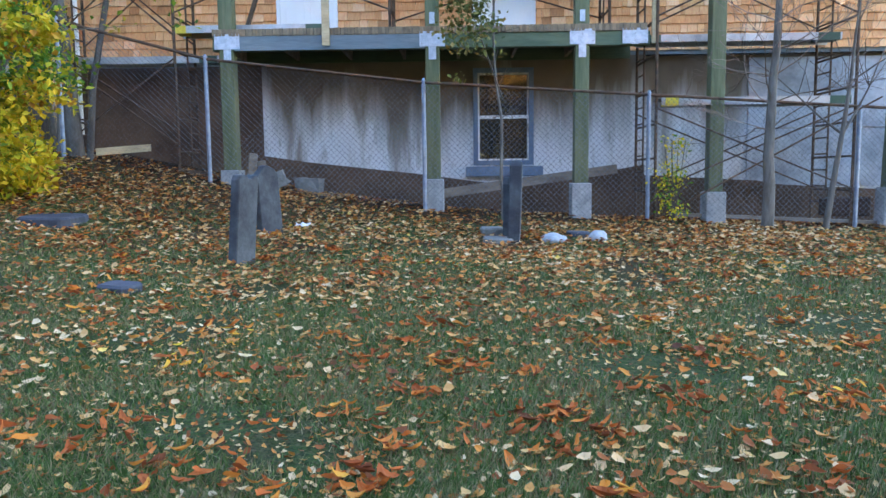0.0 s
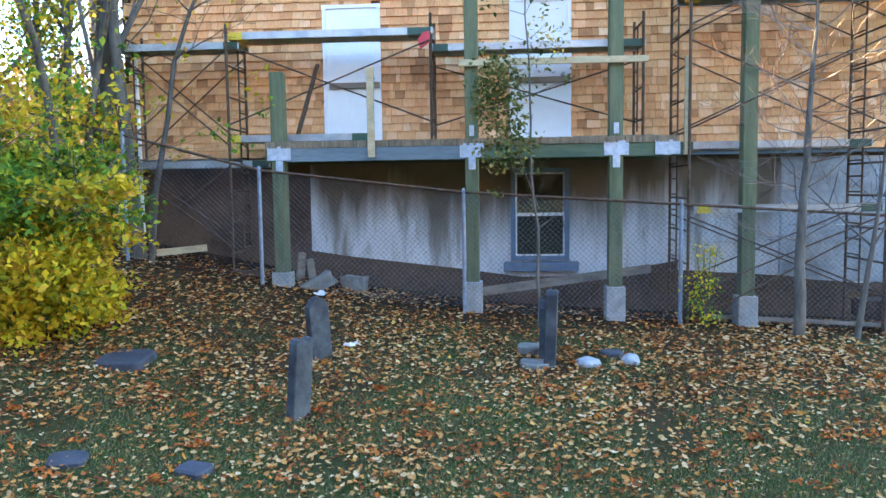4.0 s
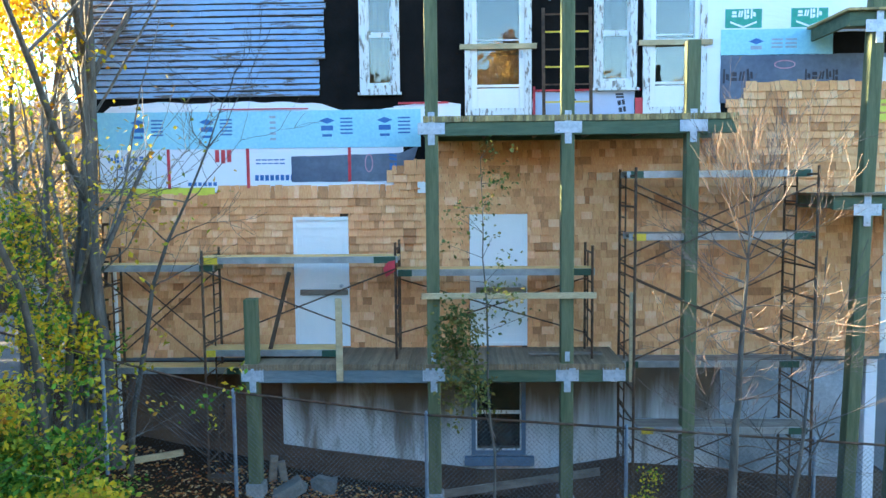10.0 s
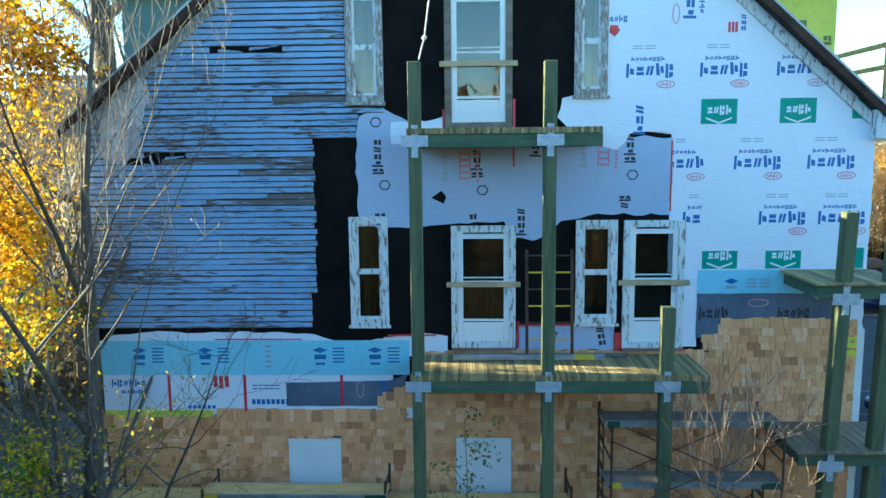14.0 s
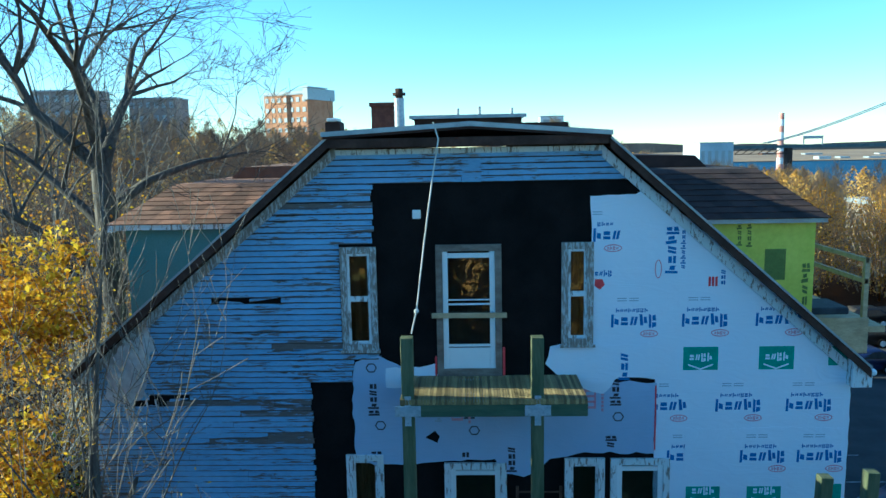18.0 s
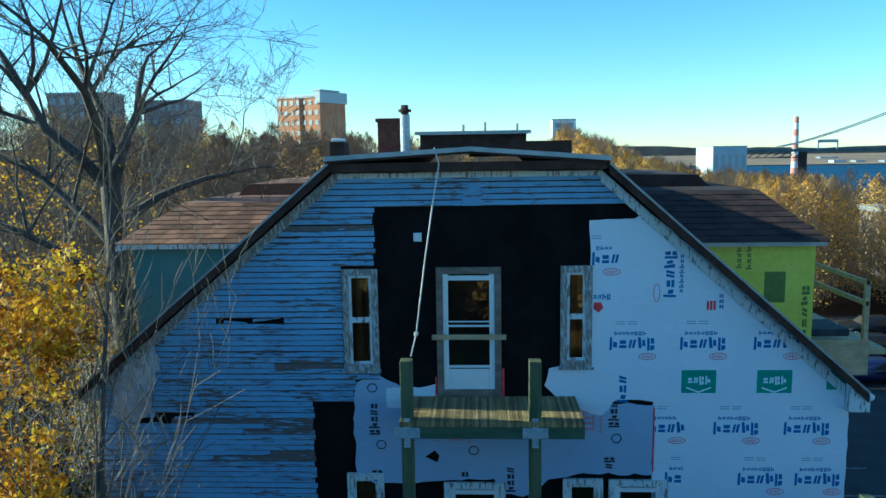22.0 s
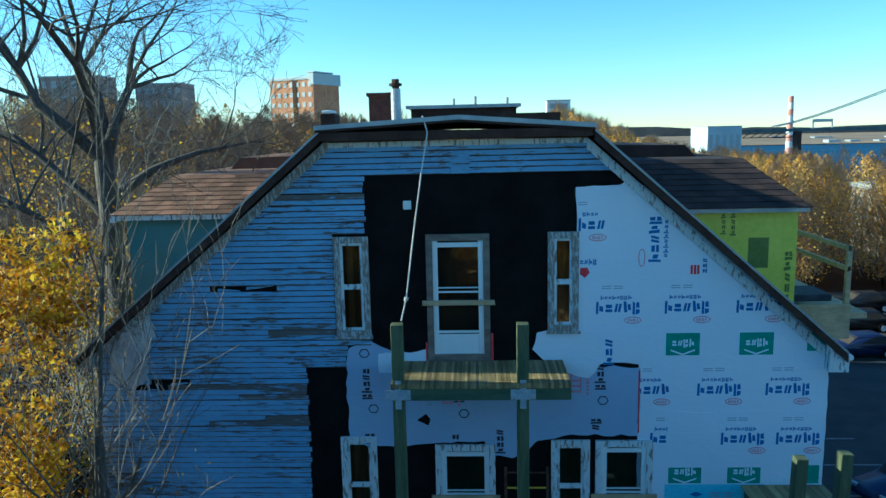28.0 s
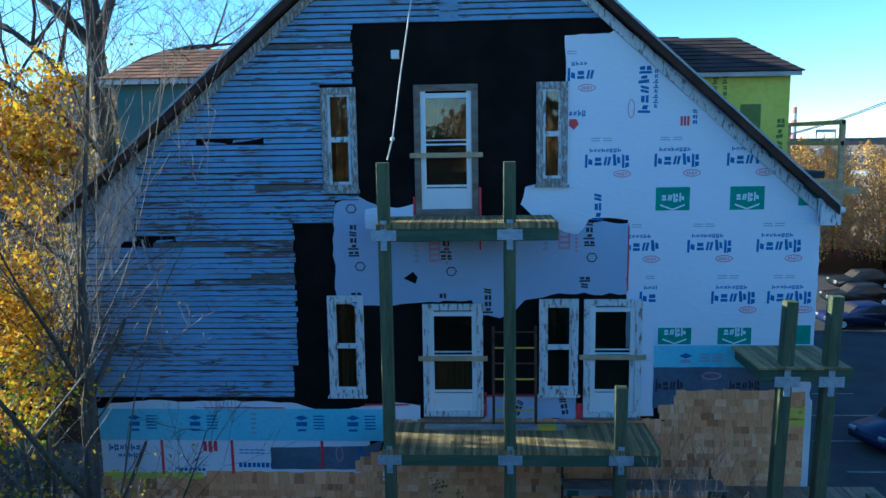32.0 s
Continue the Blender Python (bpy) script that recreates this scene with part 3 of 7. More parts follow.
hpart("footing", prism(ragged([(2.83, 0.2), (6.66, 0.1), (6.66, 0.95), (5.2, 1.02), (4.2, 1.12), (2.83, 1.2)], 0.3, 0.02), "y", Y0 + 0.05, Y0 + 0.085), "footing", "brown exposed footing")
hpart("foundation_panel", B((4.42, 6.66, Y0 + 0.085, Y0 + 0.12, 1.9, 2.95), (4.42, 6.66, Y0 + 0.085, Y0 + 0.12, 1.0, 1.88)), "panel", "pale blue-grey foundation panel")
hpart("rim_board", B((XL, XR, Y0 - 0.02, Y0 + 0.1, 3.0, 3.09)), "beam_grey")

# roof
def slope(name, x0, z0, x1, z1, y0, y1, thick, material, label=""):
    return hpart(name, prism([(x0, z0), (x1, z1), (x1, z1 + thick), (x0, z0 + thick)], "y", y0, y1), material, label)
YF = Y0 - 0.26
# Roof carried on to y 44.2, unseen, for the same added shadow.
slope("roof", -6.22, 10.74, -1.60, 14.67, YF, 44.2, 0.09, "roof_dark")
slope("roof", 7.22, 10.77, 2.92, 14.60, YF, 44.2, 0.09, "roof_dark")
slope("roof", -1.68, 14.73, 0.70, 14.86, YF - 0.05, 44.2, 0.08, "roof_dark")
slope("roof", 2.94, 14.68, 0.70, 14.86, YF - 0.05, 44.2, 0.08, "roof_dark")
for a, za, b_, zb in ((-1.70, 14.77, 0.70, 14.90), (0.70, 14.90, 2.96, 14.72)):
    slope("drip_edge", a, za, b_, zb, YF - 0.07, YF - 0.05, 0.075, "drip", "grey metal roof edge")
for sx, x0, z0, x1, z1 in ((-1, -6.24, 10.80, -1.62, 14.73), (1, 7.24, 10.83, 2.94, 14.66)):
    slope("drip_edge", x0, z0, x1, z1, YF - 0.02, YF, 0.045, "drip", "pale metal rake edge")
    slope("rake_board", x0, z0 - 0.15, x1, z1 - 0.15, YF - 0.008, YF + 0.03, 0.14, "fascia", "dark rake board")
    slope("soffit", x0, z0 - 0.13, x1, z1 - 0.13, YF + 0.03, Y0 - 0.03, 0.02, "fascia")
    slope("frieze_board", x0 + sx * -0.3, z0 - 0.38 + 0.27, x1 - sx * 0.1, z1 - 0.38 + 0.085, Y0 - 0.06, Y0 - 0.01, 0.20, "worn" if sx > 0 else "worn_more", "flaking white frieze board")
hpart("top_fascia", B((-1.62, 2.90, YF - 0.02, YF + 0.02, 14.59, 14.73)), "fascia", "dark brown fascia board")
hpart("top_soffit", B((-1.58, 2.86, YF + 0.02, Y0, 14.575, 14.595)), "fascia")
hpart("frieze_board", B((-1.55, 2.86, Y0 - 0.045, Y0 - 0.005, 14.47, 14.56)), "worn", "white frieze board")
hpart("eave_box", prism([(6.96, 10.50), (7.28, 10.50), (7.28, 10.76), (6.96, 10.98)], "y", Y0 - 0.22, Y0 + 0.5), "worn", "white boxed eave return")
hpart("gutter", B((7.22, 7.34, Y0 - 0.26, 20, 10.70, 10.81), bevel=0.03), "white")
hpart("eave_box", prism([(-5.95, 10.66), (-6.20, 10.66), (-6.20, 10.74), (-5.95, 10.95)], "y", Y0 - 0.2, Y0 + 0.5), "worn_more", "flaking white boxed eave return")

# old clapboards, one board after another up the wall
def clap_mesh(w):
    # Stops short of the next board; black backing paints the lap's shade line.
    z, t = 0.087, 0.028
    vs = [(0, -t, 0), (w, -t, 0), (w, -0.004, z), (0, -0.004, z), (0, 0, 0), (w, 0, 0), (w, 0, z), (0, 0, z)]
    return vs, [(0, 1, 2, 3), (4, 7, 6, 5), (0, 4, 5, 1), (3, 2, 6, 7), (1, 5, 6, 2), (0, 3, 7, 4)]
rng = random.Random(4)
claps = hpart("clapboard_siding", B((XL + 0.02, -2.2, Y0 - 0.006, Y0, 7.42, 10.5)), "tar", "peeling pale blue clapboard siding")
def clap_right(z):
    if z < 7.9:
        return -2.20
    if z < 10.52:
        return -2.10
    if z < 10.95:
        return -1.36
    if z < 11.12:
        return -0.9
    return -0.95 if z < 13.93 else 99
z, k = 7.40, 0
while z < 14.44:
    x0 = max(XL, -1.62 - (14.50 - (z + 0.06)) / 0.842) + 0.02
    x1 = min(clap_right(z) + rng.uniform(-0.025, 0.025), 2.92 + (14.46 - (z + 0.06)) / 0.885)
    spans = [(x0, x1)]
    if 11.1 < z < 12.95:
        spans = [(x0, -1.53)] if z < 12.9 else [(x0, x1)]
    for a, e in spans:
        cut = [a]
        while e - cut[-1] > 3.6:
            cut.append(cut[-1] + rng.uniform(1.4, 3.3))
        cut.append(e)
        for u, v in zip(cut[:-1], cut[1:]):
            if (11.90 < z < 12.06 and u < -3.3 < v) or (10.13 < z < 10.32 and u < -4.75 < v):
                gaps = ((-3.75, -2.55) if z > 11.99 else (-3.55, -2.9)) if z > 11 else ((-5.25, -4.65) if z < 10.22 else (-4.95, -4.22))
                pieces = [(u, gaps[0]), (gaps[1], v)]
            else:
                pieces = [(u, v)]
            for p, q in pieces:
                if q - p < 0.1:
                    continue
                bare = (9.93 < z < 10.22 and p > -5.3) or (9.42 < z < 9.6 and p > -4.6 and rng.random() < 0.6) or rng.random() < 0.03
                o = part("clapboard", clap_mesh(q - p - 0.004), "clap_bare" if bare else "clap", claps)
                o.location = (p, Y0 - 0.006 - rng.uniform(0, 0.005), z + rng.uniform(-0.004, 0.004))
                o.rotation_euler = (0, rng.uniform(-0.0012, 0.0012), 0)
    z += 0.1
for x, zc, w, tip in ((-3.62, 12.0, 0.42, 4), (-3.1, 12.02, 0.5, -5), (-4.98, 10.16, 0.3, 6), (-4.6, 10.26, 0.34, -5)):
    ob = hpart("board_splinter", prism([(0, 0.0), (w, 0.03), (w * 0.9, 0.045), (w * 0.5, 0.05), (0.02, 0.055)], "y", -0.02, 0.0), "clap", "torn splinter of clapboard")
    ob.location = (x, Y0 - 0.01, zc)
    ob.rotation_euler = (0, radians(tip), 0)
scrap_rng = random.Random(8)
torn = hpart("corner_scrap", prism(ragged([(-5.72, 10.35), (-5.35, 10.22), (-5.02, 10.4), (-4.92, 10.9), (-4.78, 11.3), (-4.86, 11.62), (-5.05, 11.45), (-5.3, 11.3), (-5.6, 11.05)], 0.08, 0.05, 3), "y", Y0 - 0.075, Y0 - 0.07), "tatter", "torn grey-white wrap at the corner")
for k in range(13):
    sx, sz, sl = scrap_rng.uniform(-5.6, -4.7), scrap_rng.uniform(10.2, 11.3), scrap_rng.uniform(0.25, 0.7)
    sw, drift = scrap_rng.uniform(0.03, 0.09), scrap_rng.uniform(-0.12, 0.2)
    part("tatter_strip", prism(ragged([(sx, sz), (sx + sw, sz), (sx + sw * 0.6 + drift, sz - sl), (sx + drift, sz - sl * 0.9)], 0.06, 0.012, k), "y", Y0 - 0.095 - 0.004 * k, Y0 - 0.092 - 0.004 * k), "tatter", torn)
hpart("gable_vent", B((0.55, 0.87, Y0 - 0.05, Y0 - 0.02, 14.0, 14.35), *[(0.58, 0.84, Y0 - 0.065, Y0 - 0.05, 14.03 + 0.04 * i, 14.045 + 0.04 * i) for i in range(8)]), "clap", "louvred gable vent")
hpart("light_box", B((-0.28, -0.14, Y0 - 0.04, Y0 - 0.003, 13.40, 13.55), bevel=0.01), "white", "white electrical box")
hpart("light_box", B((-0.62, -0.44, Y0 - 0.05, Y0 - 0.003, 5.80, 6.0), (-0.58, -0.48, Y0 - 0.06, Y0 - 0.05, 5.85, 5.95)), "white", "white electrical box")

# sheets of house wrap and foam board
def sheet(name, pts, y, material, label, seed=1, amp=0.018):
    rng2 = random.Random(seed)
    bm = prism(ragged(pts, 0.14, amp, seed), "y", Y0 - y, Y0 - y + 0.003)
    return hpart(name, bm, material, label)
foam = sheet("foam_board", rect(-5.93, -0.56, 6.56, 7.17), 0.022, "foam", "light blue foam insulation board", 1, 0.004)
strip = sheet("house_wrap", [(-5.9, 7.12), (-0.6, 7.12), (-0.6, 7.16), (-1.0, 7.2), (-1.7, 7.12), (-2.2, 7.28), (-3.5, 7.33), (-4.4, 7.3), (-4.9, 7.34), (-5.7, 7.27)], 0.014, "wrap", "torn strip of white house wrap", 2)
panel = sheet("house_wrap", rect(-5.93, -0.85, 5.84, 6.58), 0.012, "wrap", "white printed house wrap", 3, 0.005)
slate = sheet("slate_wrap", [(-2.71, 6.0), (-0.8, 6.0), (-0.6, 6.58), (-0.9, 6.46), (-2.71, 6.42)], 0.018, "slate", "dusty slate-blue wrap", 4, 0.006)
sheet("lime_wrap", rect(-5.93, -4.0, 5.80, 5.92), 0.017, "lime", "yellow-green wrap strip", 5, 0.006)
typar = sheet("grey_wrap", [(-1.36, 9.28), (-1.05, 9.1), (-0.5, 9.1), (0.15, 9.16), (1.05, 9.2), (1.16, 8.93), (1.55, 8.87), (1.8, 8.98), (2.0, 9.2), (2.6, 9.32), (3.78, 9.29), (3.8, 10.55), (2.6, 10.62), (1.6, 10.68), (-0.2, 10.72), (-0.9, 11.06), (-1.32, 10.95), (-1.4, 10.3)], 0.03, "wrap_grey", "creased pale grey house wrap", 6, 0.025)
big = sheet("house_wrap", [(3.78, 8.32), (4.06, 8.3), (4.06, 7.05), (4.3, 7.05), (4.28, 8.3), (XR, 8.3), (XR, 10.98), (3.62, 13.98 - 0.1), (3.4, 13.75), (2.66, 13.73), (2.72, 12.4), (2.7, 11.2), (3.1, 10.7), (3.78, 10.6)], 0.012, "wrap", "white printed house wrap", 7, 0.01)
lower = sheet("house_wrap", [(4.3, 8.32), (XR - 0.01, 8.32), (XR - 0.01, 9.72), (5.8, 9.75), (4.9, 9.71), (4.3, 9.74)], 0.018, "wrap", "lower roll of white printed house wrap", 17, 0.008)
seam = sheet("house_wrap", [(3.44, 12.2), (5.55, 12.15), (4.2, 13.35), (3.62, 13.72), (3.4, 13.7)], 0.02, "wrap", "vertical printed house wrap piece", 8, 0.02)
flap = sheet("house_wrap", [(1.92, 10.9), (2.1, 10.72), (2.4, 10.5), (2.9, 10.36), (3.1, 10.62), (3.78, 10.64), (3.76, 11.22), (2.5, 11.24), (2.0, 11.2)], 0.042, "wrap", "loose white house wrap flap", 9, 0.03)
sheet("house_wrap", [(-1.0, 6.9), (0.1, 6.9), (0.1, 7.24), (-0.4, 7.3), (-1.0, 7.22)], 0.016, "wrap", "white house wrap scrap", 10)
sheet("house_wrap", [(-0.8, 10.5), (0.08, 10.5), (0.08, 10.93), (-0.1, 10.88), (-0.8, 10.84)], 0.036, "wrap", "white house wrap scrap", 12)
under = sheet("grey_wrap", rect(1.28, 2.92, 7.0, 7.42), 0.016, "wrap_grey", "pale grey wrap below the window", 11)
foam2 = sheet("foam_board", rect(4.28, 6.05, 7.95, 8.36), 0.02, "foam", "light blue foam insulation board", 13, 0.004)
slate2 = sheet("slate_wrap", rect(4.28, 7.0, 7.2, 7.96), 0.02, "slate", "dusty slate-blue wrap", 14, 0.005)
sheet("lime_wrap", rect(6.68, 6.95, 6.86, 7.22), 0.05, "lime", "yellow-green wrap scrap at the corner", 18, 0.02)
scrap = sheet("house_wrap", rect(6.6, 7.03, 7.2, 7.9), 0.026, "wrap", "white wrap scrap at the corner", 15, 0.02)

# prints on the sheets: plain blocks in their colours
SHAPES = (((0.0, 0.05, 0.3, 0.05, 0.34, 1.0, 0.04, 1.0), (0.4, 0.3, 0.9, 0.22, 0.9, 0.62, 0.44, 0.7)),
          ((0.05, 0.2, 0.9, 0.2, 0.9, 0.42, 0.05, 0.42), (0.1, 0.5, 0.85, 0.5, 0.85, 0.78, 0.1, 0.78)),
          ((0.0, 0.2, 0.3, 0.2, 0.5, 0.82, 0.2, 0.82), (0.42, 0.2, 0.72, 0.2, 0.94, 0.82, 0.62, 0.82)),
          ((0.1, 0.18, 0.5, 0.18, 0.34, 1.0, 0.0, 1.0), (0.56, 0.34, 0.95, 0.34, 0.85, 0.8, 0.5, 0.8)),
          ((0.06, 0.0, 0.96, 0.0, 0.96, 0.24, 0.06, 0.24), (0.3, 0.34, 0.74, 0.34, 0.66, 1.0, 0.36, 1.0)),
          ((0.0, 0.0, 0.3, 0.0, 0.3, 0.9, 0.0, 1.0), (0.38, 0.0, 0.86, 0.1, 0.86, 0.4, 0.38, 0.4), (0.42, 0.52, 0.86, 0.52, 0.78, 0.96, 0.42, 0.9)))
def word(parent, x, z, w, h, y, ink, n=5, upright=False, seed=0):
    """A row of uneven heavy strokes, one cluster for each sign of the print."""
    rng2 = random.Random(seed * 7 + n)
    bm = bmesh.new()
    step = w / n
    for i in range(n):
        kind = rng2.choice((0, 1, 2, 5)) if upright else (0, 1, 2, 3, 5)[i % 5]
        for k, q in enumerate(SHAPES[kind]):
            lift = 0.0012 + 0.0003 * k
            low = [(x + step * (i + 0.9 * q[2 * c]), z + h * q[2 * c + 1]) for c in range(4)]
            a = [bm.verts.new((u, Y0 - y - lift, v)) for u, v in low]
            b_ = [bm.verts.new((u, Y0 - y, v)) for u, v in low]
            bm.faces.new(a)
            for c in range(4):
                bm.faces.new((a[c], b_[c], b_[(c + 1) % 4], a[(c + 1) % 4]))
    return bm
def turned(bm, cx, cz, deg):
    bmesh.ops.rotate(bm, verts=bm.verts[:], cent=(cx, 0, cz), matrix=Matrix.Rotation(radians(deg), 3, "Y"))
    return bm
def onto(sheet_ob, name, bm, ink, label):
    ob = part(name, bm, ink, sheet_ob, label)
    if name in ("print_bar", "badge_bar", "print_mark"):
        ob["kind"] = "stuff"
    return ob
def ring(cx, cz, rx, rz, y, t=0.018):
    a = [(cx + rx * math.cos(i * math.tau / 20), cz + rz * math.sin(i * math.tau / 20)) for i in range(20)]
    b_ = [(cx + (rx - t) * math.cos(i * math.tau / 20), cz + (rz - t) * math.sin(i * math.tau / 20)) for i in range(20)]
    return prism(a, "y", Y0 - y - 0.002, Y0 - y, [b_])
def wrap_logo(s, x, z, y, cut=0):
    """One repeat of the print: a heavy word, a light word over it, fine print, and a ring."""
    n = 5 - cut
    onto(s, "print_mark", word(s, x + 0.155 * cut, z - 0.02, 0.158 * n, 0.235, y, "ink_blue", n), "ink_blue", "blue print mark")
    onto(s, "print_bar", word(s, x + 0.15 * cut + 0.08, z + 0.245, 0.068 * (8 - 2 * cut), 0.075, y, "ink_blue", 8 - 2 * cut, True, 3), "ink_blue", "small blue print bars")
    onto(s, "print_bar", B(*[(x + 0.1 + 0.2 * i, x + 0.26 + 0.2 * i, Y0 - y - 0.002, Y0 - y, z + 0.44 + 0.04 * j, z + 0.455 + 0.04 * j) for i in range(1 if cut > 1 else 0, 2) for j in range(2)]), "ink_grey", "faint fine print bars")
    onto(s, "print_ring", ring(x + 0.64, z - 0.12, 0.15, 0.065, y), "ink_pink", "faint red oval mark")
    onto(s, "print_bar", word(s, x + 0.54, z - 0.155, 0.2, 0.07, y, "ink_pink", 4, True, 2), "ink_pink", "faint red print bars")
def badge(s, x, z, y, w=0.58, h=0.36):
    onto(s, "print_badge", B((x, x + w, Y0 - y - 0.002, Y0 - y, z, z + h)), "ink_green", "green print badge")
    onto(s, "badge_bar", word(s, x + 0.1, z + 0.14, 0.4, 0.16, y + 0.002, "wrap", 4, True, 5), "wrap", "white bars")
    onto(s, "badge_bar", prism([(x + 0.08, z + 0.11), (x + w / 2, z + 0.03), (x + w - 0.08, z + 0.11), (x + w - 0.08, z + 0.08), (x + w / 2, z), (x + 0.08, z + 0.08)], "y", Y0 - y - 0.004, Y0 - y - 0.002), "wrap", "white bars")
for z, xs, cut in ((11.52, (3.02, 4.2, 5.42), 0), (10.03, (3.55, 4.8, 5.98), 0), (9.12, (4.0, 5.24, 6.28), 0)):
    for x in xs:
        if z > 10 and z < 10.5 and x < 4:
            wrap_logo(big, x, z, 0.012, 1)
        elif z < 9.5 and x > 4.3:
            wrap_logo(lower, min(x, XR - 0.85), z, 0.018)
        elif x + 0.75 < XR:
            wrap_logo(big, x, z, 0.012)
        else:
            wrap_logo(big, x - 0.05, z, 0.012, 0)
wrap_logo(big, 2.40, 12.98, 0.012, 2)
onto(big, "print_mark", word(big, 2.74, 12.38, 0.3, 0.11, 0.012, "ink_blue", 4, True), "ink_blue", "blue print mark")
onto(big, "print_mark", prism([(2.75, 12.34), (2.87, 12.34), (2.91, 12.25), (2.83, 12.16), (2.74, 12.23)], "y", Y0 - 0.014, Y0 - 0.012), "ink_red", "red print mark")
for x in (4.24, 5.50):
    badge(big, x, 10.76, 0.012, h=0.40)
onto(big, "print_badge", B((6.65, 6.98, Y0 - 0.014, Y0 - 0.012, 10.82, 11.15)), "ink_green", "green print badge")
for x in (4.34, 5.38):
    badge(lower, x, 8.38, 0.018, h=0.3)
onto(lower, "print_badge", B((6.62, 6.98, Y0 - 0.020, Y0 - 0.018, 8.38, 8.72)), "ink_green", "green print badge")
onto(seam, "print_mark", turned(word(seam, 3.6, 12.72, 0.82, 0.22, 0.02, "ink_blue", 5, seed=3), 4.01, 12.83, -90), "ink_blue", "upright blue print mark")
onto(seam, "print_bar", turned(word(seam, 3.68, 12.6, 0.66, 0.09, 0.02, "ink_blue", 8, True, 4), 4.01, 12.83, -90), "ink_blue", "small blue print bars")
onto(seam, "print_ring", ring(3.79, 12.5, 0.06, 0.16, 0.02), "ink_pink", "faint red oval mark")
onto(seam, "print_mark", B(*[(4.62 + 0.055 * i, 4.66 + 0.055 * i, Y0 - 0.022, Y0 - 0.02, 12.2, 12.36) for i in range(3)]), "ink_red", "red print mark")
onto(seam, "print_mark", turned(word(seam, 4.72, 12.3, 0.27, 0.12, 0.02, "ink_blue", 3, True), 4.86, 12.36, -90), "ink_blue", "blue print mark")
onto(flap, "print_mark", turned(word(flap, 3.0, 10.75, 0.5, 0.2, 0.042, "ink_blue", 3, seed=5), 3.25, 10.85, -90), "ink_blue", "upright blue print mark")
for x, z, n in ((-1.02, 10.05, 5), (0.62, 9.98, 5), (1.58, 10.3, 4), (3.12, 10.2, 5), (1.35, 9.0, 4), (-1.0, 9.16, 2), (0.55, 9.24, 1), (3.05, 9.42, 2)):
    onto(typar, "print_mark", turned(word(typar, x - 0.06 * n, z + 0.05 * n - 0.09, 0.118 * n, 0.2, 0.03, "ink_black", n, True, seed=n), x, z + 0.05 * n, -90), "ink_black", "upright black print mark")
for x, z in ((-0.92, 9.82), (0.70, 9.72), (3.16, 9.95), (-1.05, 10.85)):
    bmr = prism([(x - 0.08, z - 0.05), (x, z - 0.1), (x + 0.08, z - 0.05), (x + 0.08, z + 0.05), (x, z + 0.1), (x - 0.08, z + 0.05)], "y", Y0 - 0.032, Y0 - 0.03, [[(x - 0.06, z - 0.04), (x, z - 0.078), (x + 0.06, z - 0.04), (x + 0.06, z + 0.04), (x, z + 0.078), (x - 0.06, z + 0.04)]])
    onto(typar, "print_ring", turned(bmr, x, z, -90), "ink_black", "black outline mark")
for x, z in ((-0.02, 10.15), (2.25, 10.35)):
    onto(typar, "print_mark", turned(word(typar, x - 0.1, z, 0.55, 0.13, 0.03, "ink_grey", 6, seed=2), x + 0.17, z, -90), "ink_grey", "upright grey print mark")
    onto(typar, "print_mark", B((x + 0.33, x + 0.36, Y0 - 0.032, Y0 - 0.03, z - 0.25, z + 0.25), (x + 0.5, x + 0.53, Y0 - 0.032, Y0 - 0.03, z - 0.25, z + 0.25), *[(x + 0.36, x + 0.5, Y0 - 0.032, Y0 - 0.03, z - 0.25 + 0.1 * i, z - 0.21 + 0.1 * i) for i in range(6)]), "ink_pink", "faint red print mark")
    onto(typar, "print_bar", B(*[(x + 0.62, x + 0.66, Y0 - 0.032, Y0 - 0.03, z - 0.3 + 0.07 * i, z - 0.25 + 0.07 * i) for i in range(9)]), "ink_pink", "faint red print bars")
onto(typar, "tear", prism([(-0.15, 9.6), (0.02, 9.72), (0.1, 9.62), (0.06, 9.5)], "y", Y0 - 0.033, Y0 - 0.031), "tar", "dark tear")
for x0, x1, z0, z1 in ((3.775, 3.80, 9.35, 10.5), (1.2, 1.23, 10.1, 10.6)):
    onto(typar, "red_tape", B((x0, x1, Y0 - 0.034, Y0 - 0.031, z0, z1)), "ink_red", "red tape")
onto(typar, "crease", B((1.20, 1.215, Y0 - 0.036, Y0 - 0.031, 9.25, 10.1)), "wrap_grey", "fold in the sheet")
for i, x in enumerate((-5.25, -4.1, -2.1, -1.15)):
    onto(foam, "print_mark", prism([(x - 0.13, 7.0), (x, 6.95), (x + 0.13, 7.0), (x, 7.05)], "y", Y0 - 0.024, Y0 - 0.022), "ink_blue", "dark print mark")
    onto(foam, "print_bar", B((x - 0.1, x + 0.1, Y0 - 0.024, Y0 - 0.022, 6.84, 6.92), (x - 0.08, x + 0.08, Y0 - 0.024, Y0 - 0.022, 6.74, 6.78), *[(x + 0.22, x + 0.42, Y0 - 0.024, Y0 - 0.022, 7.02 - 0.06 * j, 7.045 - 0.06 * j) for j in range(5)]), "ink_blue", "dark print bars")
onto(foam, "print_bar", B(*[(-3.05, -2.95, Y0 - 0.024, Y0 - 0.022, 7.05 - 0.09 * j, 7.09 - 0.09 * j) for j in range(5)]), "ink_grey", "small print bars")
onto(foam2, "print_mark", prism([(4.72, 8.17), (4.84, 8.12), (4.96, 8.17), (4.84, 8.22)], "y", Y0 - 0.022, Y0 - 0.02), "ink_blue", "dark print mark")
